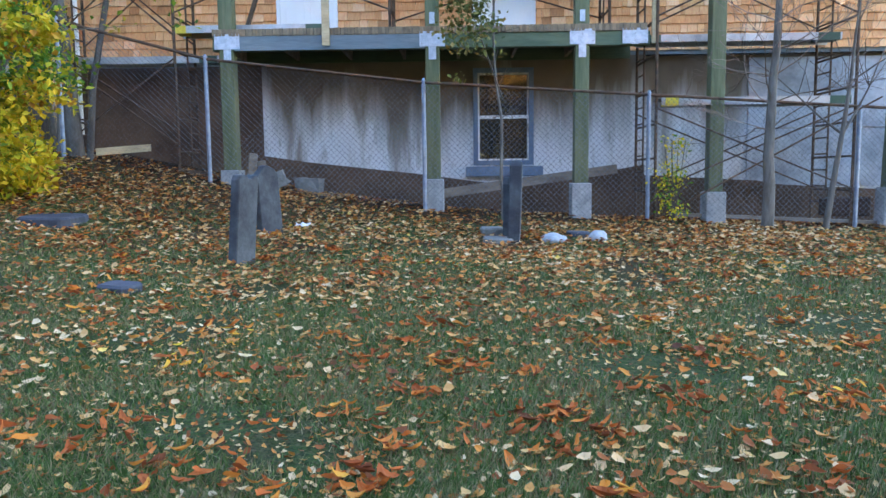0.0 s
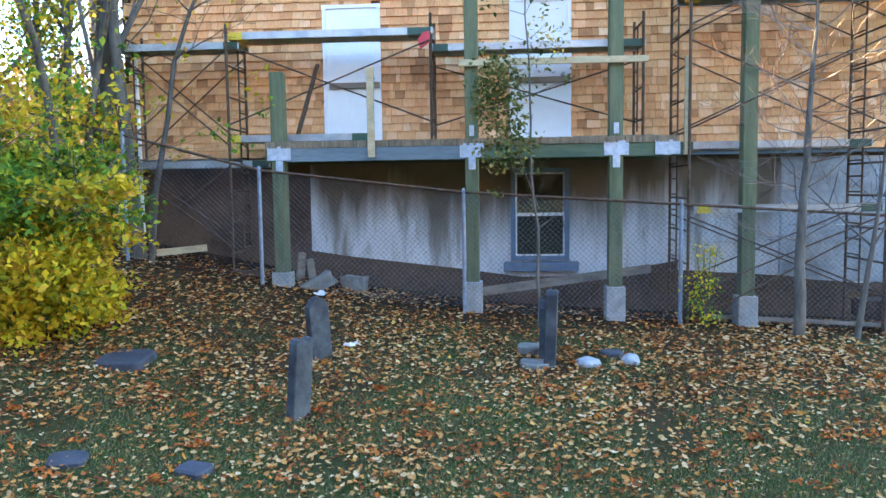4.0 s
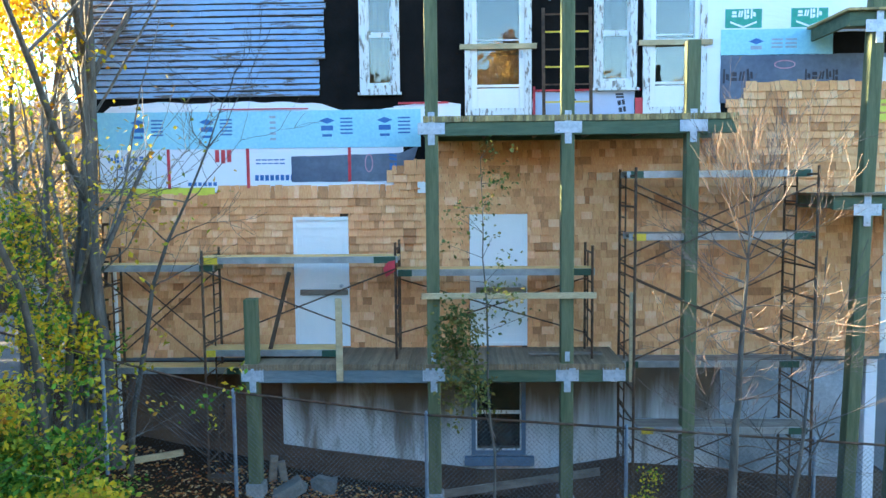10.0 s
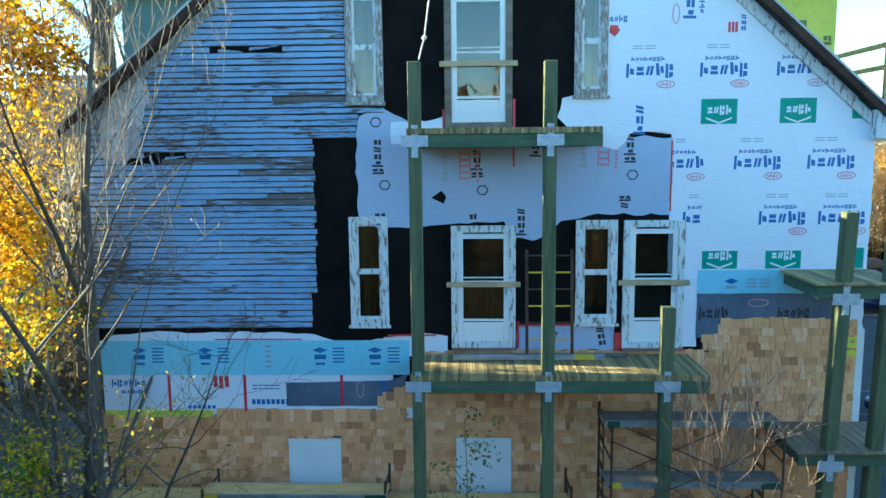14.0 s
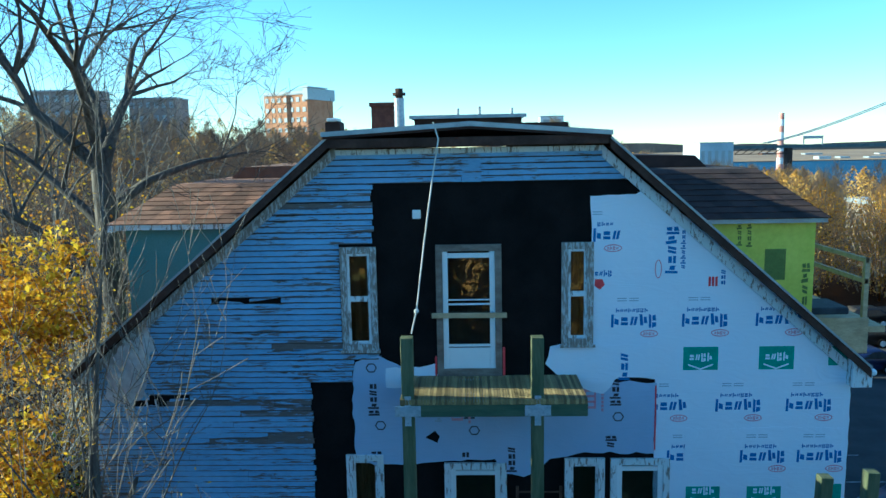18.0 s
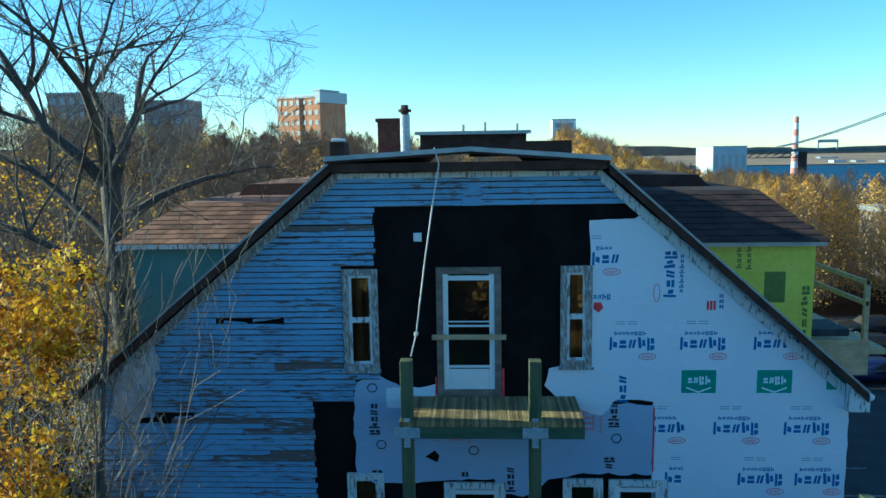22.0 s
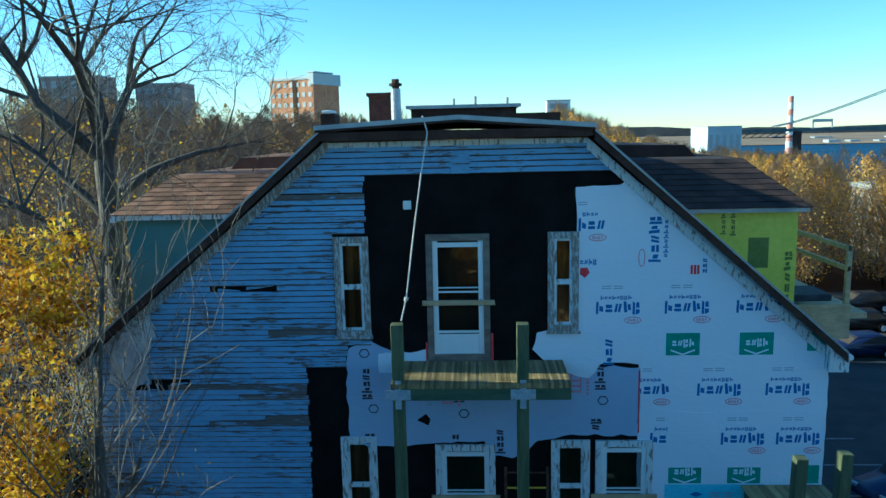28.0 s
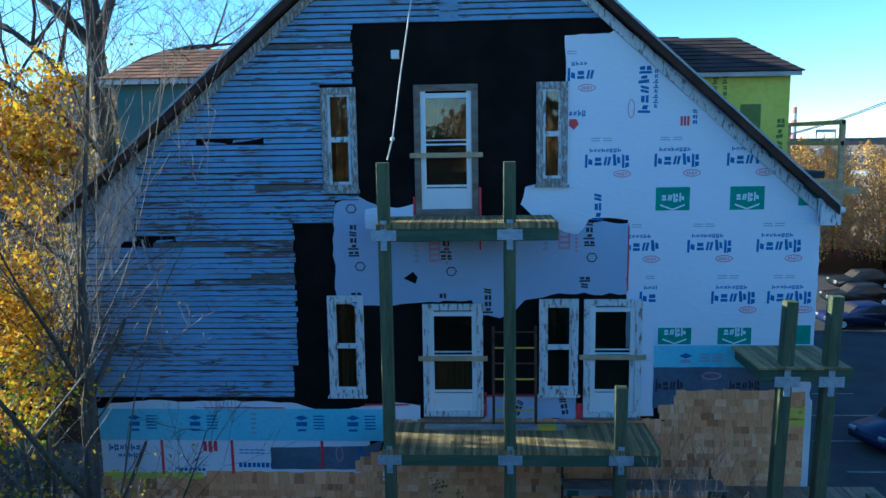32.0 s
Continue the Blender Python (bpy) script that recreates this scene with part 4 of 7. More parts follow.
onto(foam2, "print_bar", B((4.75, 4.93, Y0 - 0.022, Y0 - 0.02, 8.04, 8.1), *[(5.08 + 0.22 * (j % 2), 5.26 + 0.22 * (j % 2), Y0 - 0.022, Y0 - 0.02, 8.06 + 0.06 * (j // 2), 8.09 + 0.06 * (j // 2)) for j in range(6)]), "ink_grey", "small print bars")
for x in (-4.76, -3.43, -1.74):
    onto(panel, "red_tape", B((x - 0.025, x + 0.025, Y0 - 0.0235, Y0 - 0.0185, 6.0 if x > -2 else 5.9, 6.56)), "ink_red", "strip of red tape")
onto(panel, "print_mark", word(panel, -5.78, 6.34, 0.62, 0.14, 0.012, "ink_blue", 6, True), "ink_blue", "dark blue print mark")
onto(panel, "print_bar", word(panel, -5.62, 6.21, 0.4, 0.09, 0.012, "ink_red", 4, True), "ink_blue", "small dark print bars")
onto(panel, "print_mark", B(*[(-3.98 + 0.1 * i, -3.91 + 0.1 * i, Y0 - 0.0145, Y0 - 0.012, 6.34 - 0.02 * (i % 2), 6.54) for i in range(3)]), "ink_red", "red print mark")
onto(panel, "print_bar", B(*[(-3.3 + 0.1 * i, -3.22 + 0.1 * i, Y0 - 0.0145, Y0 - 0.012, 6.3 + 0.06 * j, 6.32 + 0.06 * j) for i in range(5) for j in range(2)], *[(-3.32 + 0.085 * i, -3.26 + 0.085 * i, Y0 - 0.0145, Y0 - 0.012, 6.03, 6.12) for i in range(8)], *[(-4.45 + 0.085 * i, -4.39 + 0.085 * i, Y0 - 0.0145, Y0 - 0.012, 5.95, 6.01) for i in range(6)]), "ink_blue", "small blue print bars")
onto(slate, "print_mark", turned(word(slate, -1.3, 6.25, 0.45, 0.2, 0.018, "ink_black", 3, seed=8), -1.0, 6.33, -90), "ink_blue", "upright blue print mark")
onto(slate, "print_ring", ring(-1.42, 6.3, 0.07, 0.15, 0.018), "ink_pink", "faint red oval mark")
onto(slate2, "print_mark", word(slate2, 4.32, 7.5, 0.5, 0.24, 0.02, "ink_black", 4, seed=2), "ink_black", "dark print mark")
onto(slate2, "print_mark", word(slate2, 5.62, 7.52, 0.55, 0.2, 0.02, "ink_black", 5, seed=4), "ink_black", "dark print mark")
onto(slate2, "print_ring", ring(5.3, 7.8, 0.17, 0.07, 0.02), "ink_pink", "faint red oval mark")
onto(under, "print_mark", turned(word(under, 1.75, 7.12, 0.3, 0.2, 0.016, "ink_black", 3, True), 1.9, 7.2, -70), "ink_black", "black print mark")
onto(under, "print_mark", turned(word(under, 2.55, 7.12, 0.34, 0.2, 0.016, "ink_black", 3, True), 2.7, 7.22, -100), "ink_black", "black print mark")
for x0, x1, z0, z1 in ((1.27, 1.31, 7.05, 7.5), (1.27, 3.0, 7.42, 7.45), (2.92, 3.04, 7.0, 7.3), (3.0, 4.1, 6.98, 7.03), (1.2, 1.24, 10.68, 11.2), (0.05, 0.08, 10.7, 11.05), (0.06, 1.2, 10.655, 10.69), (-0.92, -0.1, 7.25, 7.28), (-3.9, -2.4, 7.19, 7.21)):
    hpart("red_tape", B((x0, x1, Y0 - 0.05, Y0 - 0.045, z0, z1)), "ink_red", "red flashing tape")

# windows and doors
def rim(x0, x1, z0, z1, w, y0, y1, sill=0.0):
    return B((x0, x0 + w, y0, y1, z0, z1), (x1 - w, x1, y0, y1, z0, z1), (x0 + w, x1 - w, y0, y1, z1 - w, z1), (x0 + w, x1 - w, y0 - sill, y1, z0, z0 + w))
# Flat sheet close behind the opening, painted dark in place of a shaded room.
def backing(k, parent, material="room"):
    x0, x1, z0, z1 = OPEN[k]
    part("interior_shade_sheet", B((x0, x1, Y0 + 0.30, Y0 + 0.32, z0, z1)), material, parent)
def storm_door(k, casing, plank_z, brown=True):
    x0, x1, z0, z1 = OPEN[k]
    d = hpart("storm_door", rim(x0, x1, z0, z1, 0.11, Y0 - 0.06, Y0 + 0.02), casing, "white storm door in a worn casing")
    a, b_ = x0 + 0.11, x1 - 0.11
    part("stile", B((a, a + 0.09, Y0 - 0.04, Y0, z0, z1 - 0.11), (b_ - 0.09, b_, Y0 - 0.04, Y0, z0, z1 - 0.11), bevel=0.006), "white", d)
    hh = z1 - 0.11 - z0
    part("kick_panel", B((a + 0.09, b_ - 0.09, Y0 - 0.03, Y0, z0 + 0.02, z0 + hh * 0.22), bevel=0.006), "white", d)
    for f, t in ((0.24, 0.04), (0.575, 0.03), (0.61, 0.02), (0.965, 0.08)):
        part("rail", B((a + 0.09, b_ - 0.09, Y0 - 0.035, Y0, z0 + hh * f - t / 2, z0 + hh * f + t / 2)), "white", d)
    part("pane", B((a + 0.08, b_ - 0.08, Y0 - 0.016, Y0 - 0.012, z0 + hh * 0.22, z1 - 0.15)), "glass", d).visible_shadow = False
    # The brown one carries the lower pane's reflection in its colour.
    part("inner_door", B((a + 0.05, b_ - 0.05, Y0 + 0.13, Y0 + 0.16, z0, z0 + hh * 0.5)), "pane_fill" if brown else "room", d, "inner door tinted for reflection and room shade")
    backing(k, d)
    part("threshold", B((x0, x1, Y0 - 0.09, Y0 + 0.02, z0 - 0.04, z0)), "old_wood", d)
    part("handle", B((b_ - 0.07, b_ - 0.03, Y0 - 0.075, Y0 - 0.04, z0 + hh * 0.46, z0 + hh * 0.52), bevel=0.008), "galv", d, "metal door handle")
    part("nailed_plank", B((x0 - 0.08, x1 + 0.08, Y0 - 0.10, Y0 - 0.062, plank_z, plank_z + 0.085), bevel=0.004), "lumber", d, "weathered plank nailed across the door")
    return d
storm_door("door_c", "worn", 8.10)
storm_door("door_d", "worn", 8.12, False)
storm_door("door_e", "old_wood", 11.72, False)
def old_window(k, casing, pane_fill=True):
    x0, x1, z0, z1 = OPEN[k]
    w = hpart("window", rim(x0, x1, z0, z1, 0.11, Y0 - 0.055, Y0 + 0.02, 0.03), casing, "narrow double-hung window with flaking white casing")
    a, b_, c, d = x0 + 0.11, x1 - 0.11, z0 + 0.11, z1 - 0.11
    mid = (c + d) / 2
    part("sash", rim(a, b_, c, mid, 0.045, Y0 - 0.03, Y0), "worn", w)
    part("sash", rim(a, b_, mid, d, 0.045, Y0 - 0.02, Y0 + 0.01), "worn", w)
    part("pane", B((a + 0.04, b_ - 0.04, Y0 - 0.012, Y0 - 0.009, c + 0.04, mid - 0.04)), "glass", w).visible_shadow = False
    part("pane", B((a + 0.04, b_ - 0.04, Y0 - 0.005, Y0 - 0.002, mid + 0.04, d - 0.04)), "glass", w).visible_shadow = False
    # Sheet behind the sashes; the reflected orange is painted on it.
    cu = part("pane_fill", prism([(a, 0.14), (a + 0.1, 0.11), (a + 0.2, 0.15), (b_ - 0.1, 0.11), (b_, 0.14), (b_, 0.16), (a, 0.17)], "z", c, d), "pane_fill" if pane_fill else "room", w, "folded sheet tinted for reflection and room shade")
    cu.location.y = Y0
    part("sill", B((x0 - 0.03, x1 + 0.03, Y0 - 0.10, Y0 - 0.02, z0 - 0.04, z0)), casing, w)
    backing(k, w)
for k, c in (("win_a", "worn"), ("win_b", "worn"), ("win_c", "worn_more"), ("win_d", "worn_more")):
    old_window(k, c, k != "win_b")
def slab_door(k, plank):
    x0, x1, z0, z1 = OPEN[k]
    d = hpart("door", rim(x0, x1, z0 + 0.0, z1, 0.055, Y0 - 0.055, Y0 + 0.05), "white", "new plain white exterior door in a white frame")
    part("door_leaf", B((x0 + 0.05, x1 - 0.05, Y0 - 0.03, Y0 + 0.02, z0 + 0.05, z1 - 0.05)), "white", d)
    zz = z1 - z0
    for f0, f1 in ((0.08, 0.40), (0.48, 0.92)):
        for u0, u1 in ((0.14, 0.46), (0.54, 0.86)):
            ww = x1 - x0
            part("door_panel", rim(x0 + ww * u0, x0 + ww * u1, z0 + zz * f0, z0 + zz * f1, 0.014, Y0 - 0.036, Y0 - 0.03), "white", d)
    tub = tube((x1 - 0.13, Y0 - 0.10, z0 + 1.02), (x1 - 0.13, Y0 - 0.03, z0 + 1.02), 0.03)
    part("door_knob", tub, "galv", d, "metal door knob")
    part("nailed_plank", B((x0 + 0.1, x1 - 0.02, Y0 - 0.09, Y0 - 0.056, plank, plank + 0.09), bevel=0.004), "old_wood", d, "wooden plank nailed across the door")
slab_door("door_a", 4.12)
slab_door("door_b", 4.14)
x0, x1, z0, z1 = OPEN["basement"]
bw = hpart("basement_window", rim(x0, x1, z0, z1, 0.07, Y0 - 0.07, Y0 + 0.05), "blue_paint", "double-hung basement window with a worn blue frame")
for a, b_, y in ((z0 + 0.07, (z0 + z1) / 2, -0.03), ((z0 + z1) / 2, z1 - 0.07, -0.015)):
    part("sash", rim(x0 + 0.07, x1 - 0.07, a, b_, 0.025, Y0 + y, Y0 + y + 0.03), "worn", bw)
    part("pane", B((x0 + 0.1, x1 - 0.1, Y0 + y + 0.012, Y0 + y + 0.015, a + 0.035, b_ - 0.035)), "glass", bw).visible_shadow = False
part("sill", B((x0 - 0.12, x1 + 0.14, Y0 - 0.14, Y0 - 0.03, z0 - 0.17, z0 - 0.02), bevel=0.01), "blue_paint", bw, "blue painted sill")
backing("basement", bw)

# left and right dormers behind the front gable, the flat roof, chimney and flue
hpart("dormer_wall", B((-5.78, -2.0, 12.6, 20.0, 10.5, 13.22)), "teal", "teal sheathed dormer wall")
hpart("dormer_eave", B((-5.98, -2.0, 12.40, 12.44, 13.16, 13.27)), "worn", "white eave fascia")
hpart("dormer_eave", B((-6.0, -5.9, 12.36, 20.0, 13.13, 13.29)), "worn", "white eave fascia")
hpart("dormer_wall", B((4.3, 7.0, 12.7, 20.0, 10.0, 13.16)), "lime", "yellow-green wrapped dormer wall")
hpart("dormer_eave", B((4.0, 7.12, 12.50, 12.54, 13.10, 13.19)), "drip", "grey eave fascia")
badge_ob = hpart("print_badge", B((6.1, 6.48, 12.694, 12.7, 12.02, 12.6)), "ink_olive", "olive print block")
for x, z, w in ((6.87, 11.85, 1.05), (5.62, 12.92, 0.5), (5.80, 12.92, 0.55)):
    hpart("print_mark", turned(word(house, x - w / 2, z - 0.06, w, 0.15 if x > 6 else 0.11, Y0 - 12.694, "ink_olive", 5, seed=3), x, z, -90), "ink_olive", "upright olive print mark")
def shingled(name, quad, rows, material, label, single=True):
    """A roof plane from a quad (eave left, eave right, ridge right, ridge left) laid with overlapping tab courses."""
    a, b_, c, d = [Vector(p) for p in quad]
    nrm = (b_ - a).cross(d - a).normalized()
    if nrm.z < 0:
        nrm = -nrm
    rng2 = random.Random(rows)
    V, Fc, tabs = [a, b_, c, d], [(0, 1, 2, 3)], []
    for r in range(rows):
        t0, t1 = r / rows, (r + 1.12) / rows
        l0, r0, l1, r1 = a.lerp(d, t0), b_.lerp(c, t0), a.lerp(d, min(t1, 1)), b_.lerp(c, min(t1, 1))
        n = max(1, int((r0 - l0).length / 0.32))
        cuts = [0] + sorted((i + rng2.uniform(-0.3, 0.3)) / n for i in range(1, n)) + [1]
        for u, v in zip(cuts[:-1], cuts[1:]):
            up = nrm * (0.016 + rng2.uniform(0, 0.006))
            q = [l0.lerp(r0, u + 0.002) + up, l0.lerp(r0, v - 0.002) + up, l1.lerp(r1, v - 0.002) + nrm * 0.004, l1.lerp(r1, u + 0.002) + nrm * 0.004]
            k = len(V)
            q += [l0.lerp(r0, u + 0.002), l0.lerp(r0, v - 0.002)]
            if single:
                tabs.append(([tuple(p) for p in q], [(0, 1, 2, 3), (4, 5, 1, 0)]))
            else:
                V += q
                Fc += [(k, k + 1, k + 2, k + 3), (k + 4, k + 5, k + 1, k)]
    ob = hpart(name, ([tuple(v) for v in V], Fc), material, label)
    for tab in tabs:
        part("roof_shingle", tab, material + "_tab", ob)
    if not single:
        ob["kind"] = "stuff"
    return ob
shingled("dormer_roof", ((-6.02, 12.36, 13.26), (-1.6, 12.36, 13.26), (-1.6, 13.7, 13.93), (-5.2, 13.7, 13.93)), 9, "roof_brown", "brown asphalt shingle roof")
shingled("dormer_roof", ((-6.02, 20.0, 13.26), (-6.02, 12.36, 13.26), (-5.2, 13.7, 13.93), (-5.2, 20.0, 13.93)), 9, "roof_brown", "brown asphalt shingle roof", False)
hpart("dormer_top", B((-5.2, -1.0, 13.7, 20.0, 13.88, 13.94)), "roof_brown")
hpart("dormer_top", prism([(-4.95, 13.8), (-4.55, 14.20), (-1.0, 14.24), (-1.0, 13.8)], "y", 16.0, 20.0), "roof_brown", "dark brown second dormer roof")
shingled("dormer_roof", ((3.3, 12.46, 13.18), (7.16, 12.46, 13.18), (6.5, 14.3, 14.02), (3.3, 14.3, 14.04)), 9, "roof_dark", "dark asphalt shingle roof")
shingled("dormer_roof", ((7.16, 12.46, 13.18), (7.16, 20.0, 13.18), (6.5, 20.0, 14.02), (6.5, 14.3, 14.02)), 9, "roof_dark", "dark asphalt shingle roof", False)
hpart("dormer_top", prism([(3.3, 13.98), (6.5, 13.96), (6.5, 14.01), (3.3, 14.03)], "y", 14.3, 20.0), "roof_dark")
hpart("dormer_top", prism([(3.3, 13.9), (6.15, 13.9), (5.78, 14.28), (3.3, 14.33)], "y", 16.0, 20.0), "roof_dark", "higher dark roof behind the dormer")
hpart("upper_roof", B((-0.75, 2.1, 19.0, 24.0, 14.8, 15.33), (-0.86, 2.2, 18.9, 24.1, 15.33, 15.4)), "fascia", "flat upper roof section")
hpart("drip_edge", B((-0.88, 2.22, 18.86, 18.9, 15.32, 15.41)), "drip")
for x, y, z, h in ((1.0, 20, 15.42, 0.25), (1.9, 20, 15.42, 0.2), (0.4, 19.5, 15.42, 0.18)):
    hpart("roof_vent_pipe", tube((x, y, z), (x, y, z + h), 0.04), "drip", "small roof vent pipe")
hpart("brick_chimney", B((-1.95, -1.35, 19.4, 20.1, 14.6, 15.8), (-2.0, -1.3, 19.35, 20.15, 15.7, 15.8)), "brick", "red brick chimney")
flue = hpart("metal_flue", tube((-1.11, 18.6, 14.8), (-1.11, 18.6, 15.85), 0.13, n=14), "galv", "galvanised metal flue")
part("flue_cap", tube((-1.11, 18.6, 15.92), (-1.11, 18.6, 15.99), 0.17, tube((-1.11, 18.6, 15.85), (-1.11, 18.6, 16.1), 0.10), 14), "fascia", flue, "dark flue cap")
hpart("roof_vent", prism([(-2.2, 14.7), (-1.88, 14.7), (-1.9, 15.1), (-2.05, 15.18), (-2.2, 15.1)], "y", 14.0, 14.5), "fascia", "dark roof vent with a pale cap")
hpart("vent_cap", B((-2.16, -1.95, 13.95, 14.5, 15.12, 15.19), bevel=0.02), "white")
hpart("skylight_box", B((0.6, 3.0, 16.5, 18.0, 14.75, 15.1)), "fascia")
# rope from the roof to the post
rp = [(0.11, 11.0, 14.97), (0.19, 10.94, 14.7), (0.10, 10.85, 14.18), (-0.05, 10.6, 13.12), (-0.18, 10.3, 12.05), (-0.26, 10.18, 11.72)]
bm = bmesh.new()
for p, q in zip(rp[:-1], rp[1:]):
    tube(p, q, 0.012, bm, 6)
bmesh.ops.create_icosphere(bm, subdivisions=1, radius=0.045, matrix=Matrix.Translation(rp[4]))
rope = part("rope", bm, "rope")
tagged(rope, "white rope tied from the roof edge to a post", "rope")

# shingles: courses from the foundation up, each piece proud of the one above
def shingle_top(x):
    if x < -4.0:
        return 5.83
    if x < -1.1:
        return 5.95
    if x < -0.9:
        return 6.28
    if x < -0.4:
        return 6.36
    if x < 4.42:
        return 7.0
    if x < 4.72:
        return 7.3
    return 7.58
def shingle_mesh(w, h=0.21):
    t = 0.045
    vs = [(0, -t, 0), (w, -t, 0), (w, -0.003, h), (0, -0.003, h), (0, 0.004, 0), (w, 0.004, 0), (w, 0.004, h), (0, 0.004, h)]
    return vs, [(0, 1, 2, 3), (0, 4, 5, 1), (1, 5, 6, 2), (0, 3, 7, 4), (3, 2, 6, 7)]
WID = [0.075, 0.10, 0.125, 0.15, 0.18, 0.21]
proto = []
for w in WID:
    me = bpy.data.meshes.new("shingle")
    v, f = shingle_mesh(w - 0.005)
    me.from_pydata(v, [], f)
    me.materials.append(M["shingle"])
    proto.append(me)
field = hpart("shingle_siding", B((XL, XR - 0.12, Y0 - 0.004, Y0, 3.06, 5.8)), "footing", "new cedar shingle siding")
V, Fc, singles = [], [], 0
rng = random.Random(11)
row = 0
z = 3.06
while z < 7.6:
    x = XL - rng.uniform(0, 0.1)
    while x < XR - 0.1:
        k = rng.randrange(6)
        w = min(WID[k], XR - 0.1 - x)
        cx = x + w / 2
        h, zz = 0.21, z
        ok = z <= shingle_top(cx) - 0.16
        last = z + 0.127 > shingle_top(cx) - 0.16
        if last:
            h = max(0.06, shingle_top(cx) + rng.uniform(-0.012, 0.012) - z)
        for o, (a, b_, c, d) in OPEN.items():
            if c - 0.2 < z < d and x < b_ and x + w > a:
                # trim the piece at the frame, or cut it short below or above
                if x < a - 0.025:
                    w = a - x
                elif x + w > b_ + 0.025:
                    x, w = b_ + 0.002, x + w - b_
                elif d - z < 0.12:
                    zz, h = d, h - (d - z)
                elif c - 0.2 < z < c - 0.04:
                    h = min(h, c - z)
                else:
                    ok = False
        if ok and x >= XL - 0.02 and w > 0.03:
            y = Y0 - 0.006 - rng.uniform(0, 0.009)
            if singles < 300 and 3.05 < z < 5.5 and -0.75 < cx < 2.5 and not last and w == WID[k] and zz == z and h == 0.21:
                ob = new("shingle", proto[k])
                ob.parent = field
                ob.location = (x, y, z + rng.uniform(-0.004, 0.004))
                singles += 1
            else:
                v, f = shingle_mesh(w - rng.uniform(0.003, 0.007), h)
                n = len(V)
                dz = rng.uniform(-0.005, 0.005)
                V += [(a + x, b_ + y, c + zz + dz) for a, b_, c in v]
                Fc += [tuple(i + n for i in q) for q in f]
        x += max(w, 0.02) if w != WID[k] else WID[k]
    z += 0.127
    row += 1
ob = part("shingle_field", (V, Fc), "shingles", field, "courses of cedar shingles")
ob["kind"] = "stuff"

# ---- posts, decks ----
GX = [-14, -6, -4, -2, 0, 2, 4, 7, 14]
GY = [-6, 3, 6.5, 8.5, 10.2, 11.3]
GZ = [[0.9, 0.6, 0.45, 0.35, 0.28, 0.22, 0.18, 0.15, 0.1], [1.1, 0.75, 0.60, 0.47, 0.38, 0.33, 0.30, 0.28, 0.2], [1.6, 1.2, 0.92, 0.60, 0.48, 0.44, 0.40, 0.34, 0.2],
      [1.9, 1.5, 1.1, 0.74, 0.56, 0.52, 0.47, 0.38, 0.22], [2.1, 1.7, 1.32, 0.98, 0.74, 0.62, 0.53, 0.42, 0.25], [2.2, 1.8, 1.4, 1.0, 0.72, 0.6, 0.5, 0.38, 0.2]]
def ground_z(x, y):
    cx, cy = min(max(x, GX[0]), GX[-1]), min(max(y, GY[0]), GY[-1])
    i = max(k for k in range(len(GX) - 1) if GX[k] <= cx)
    j = max(k for k in range(len(GY) - 1) if GY[k] <= cy)
    u, v = (cx - GX[i]) / (GX[i + 1] - GX[i]), (cy - GY[j]) / (GY[j + 1] - GY[j])
    z = (GZ[j][i] * (1 - u) + GZ[j][i + 1] * u) * (1 - v) + (GZ[j + 1][i] * (1 - u) + GZ[j + 1][i + 1] * u) * v
    if -14 < x < 14 and -6 < y < 11.3:
        z += 0.03 * noise.noise((x * 0.9, y * 0.9, 0)) + 0.012 * noise.noise((x * 4, y * 4, 3))
    return z

YP = 10.14
def deck_post(x, y, z0, z1, pier=True, lean=0.0, size=0.19):
    t = thing("deck_post", "tall green pressure-treated timber post on a concrete pier", "post", "deck posts", at=(x, y, z0))
    part("post_timber", B((-size / 2, size / 2, -size / 2, size / 2, 0, z1 - z0), bevel=0.008), "post", t)
    if pier:
        g = ground_z(x, y)
        part("concrete_pier", B((-0.135, 0.135, -0.135, 0.135, g - z0 - 0.15, 0), bevel=0.012), "concrete", t, "grey concrete pier")
    t.rotation_euler = (0, lean, 0)
    return t
deck_post(-3.12, YP, 1.34, 4.22)
deck_post(-0.33, YP, 1.19, 11.68)
deck_post(1.68, YP, 1.11, 11.67)
deck_post(3.50, YP, 0.97, 7.98)
deck_post(5.88, YP - 0.05, 1.0, 9.42, lean=0.028)
deck_post(6.56, YP - 0.05, 1.0, 9.50, lean=0.03)
deck_post(7.9, 10.6, 1.0, 5.9)

def bracket(x, z, y=None, up=0.24, down=0.24, wide=0.2):
    yf = (YP - 0.095 - 0.006) if y is None else y
    t = thing("post_bracket", "galvanised steel plate bracket bolted to a post", "bracket", "post brackets", at=(x, yf, z))
    if up and down:
        part("cross_plate", B((-0.05, 0.05, -0.008, 0, -down, up), (-wide, wide, -0.012, -0.004, -0.085, 0.085), bevel=0.002), "galv", t)
    else:
        part("cross_plate", B((-0.05, 0.05, -0.008, 0, -down, 0), (-wide * 0.85, wide * 0.85, -0.012, -0.004, -0.09, 0.11), bevel=0.002), "galv", t)
    for bx_, bz in ((-0.14, 0.05), (-0.14, -0.05), (0.14, 0.05), (0.14, -0.05), (0, -down + 0.05), (0, (up or 0.09) - 0.05)):
        part("bolt", tube((bx_, -0.024, bz), (bx_, -0.006, bz), 0.013, n=6), "drip", t)
for x in (-3.1, -0.33, 1.68):
    bracket(x, 3.05, up=0, down=0.26)
bracket(2.38, 3.05, up=0, down=0.1)
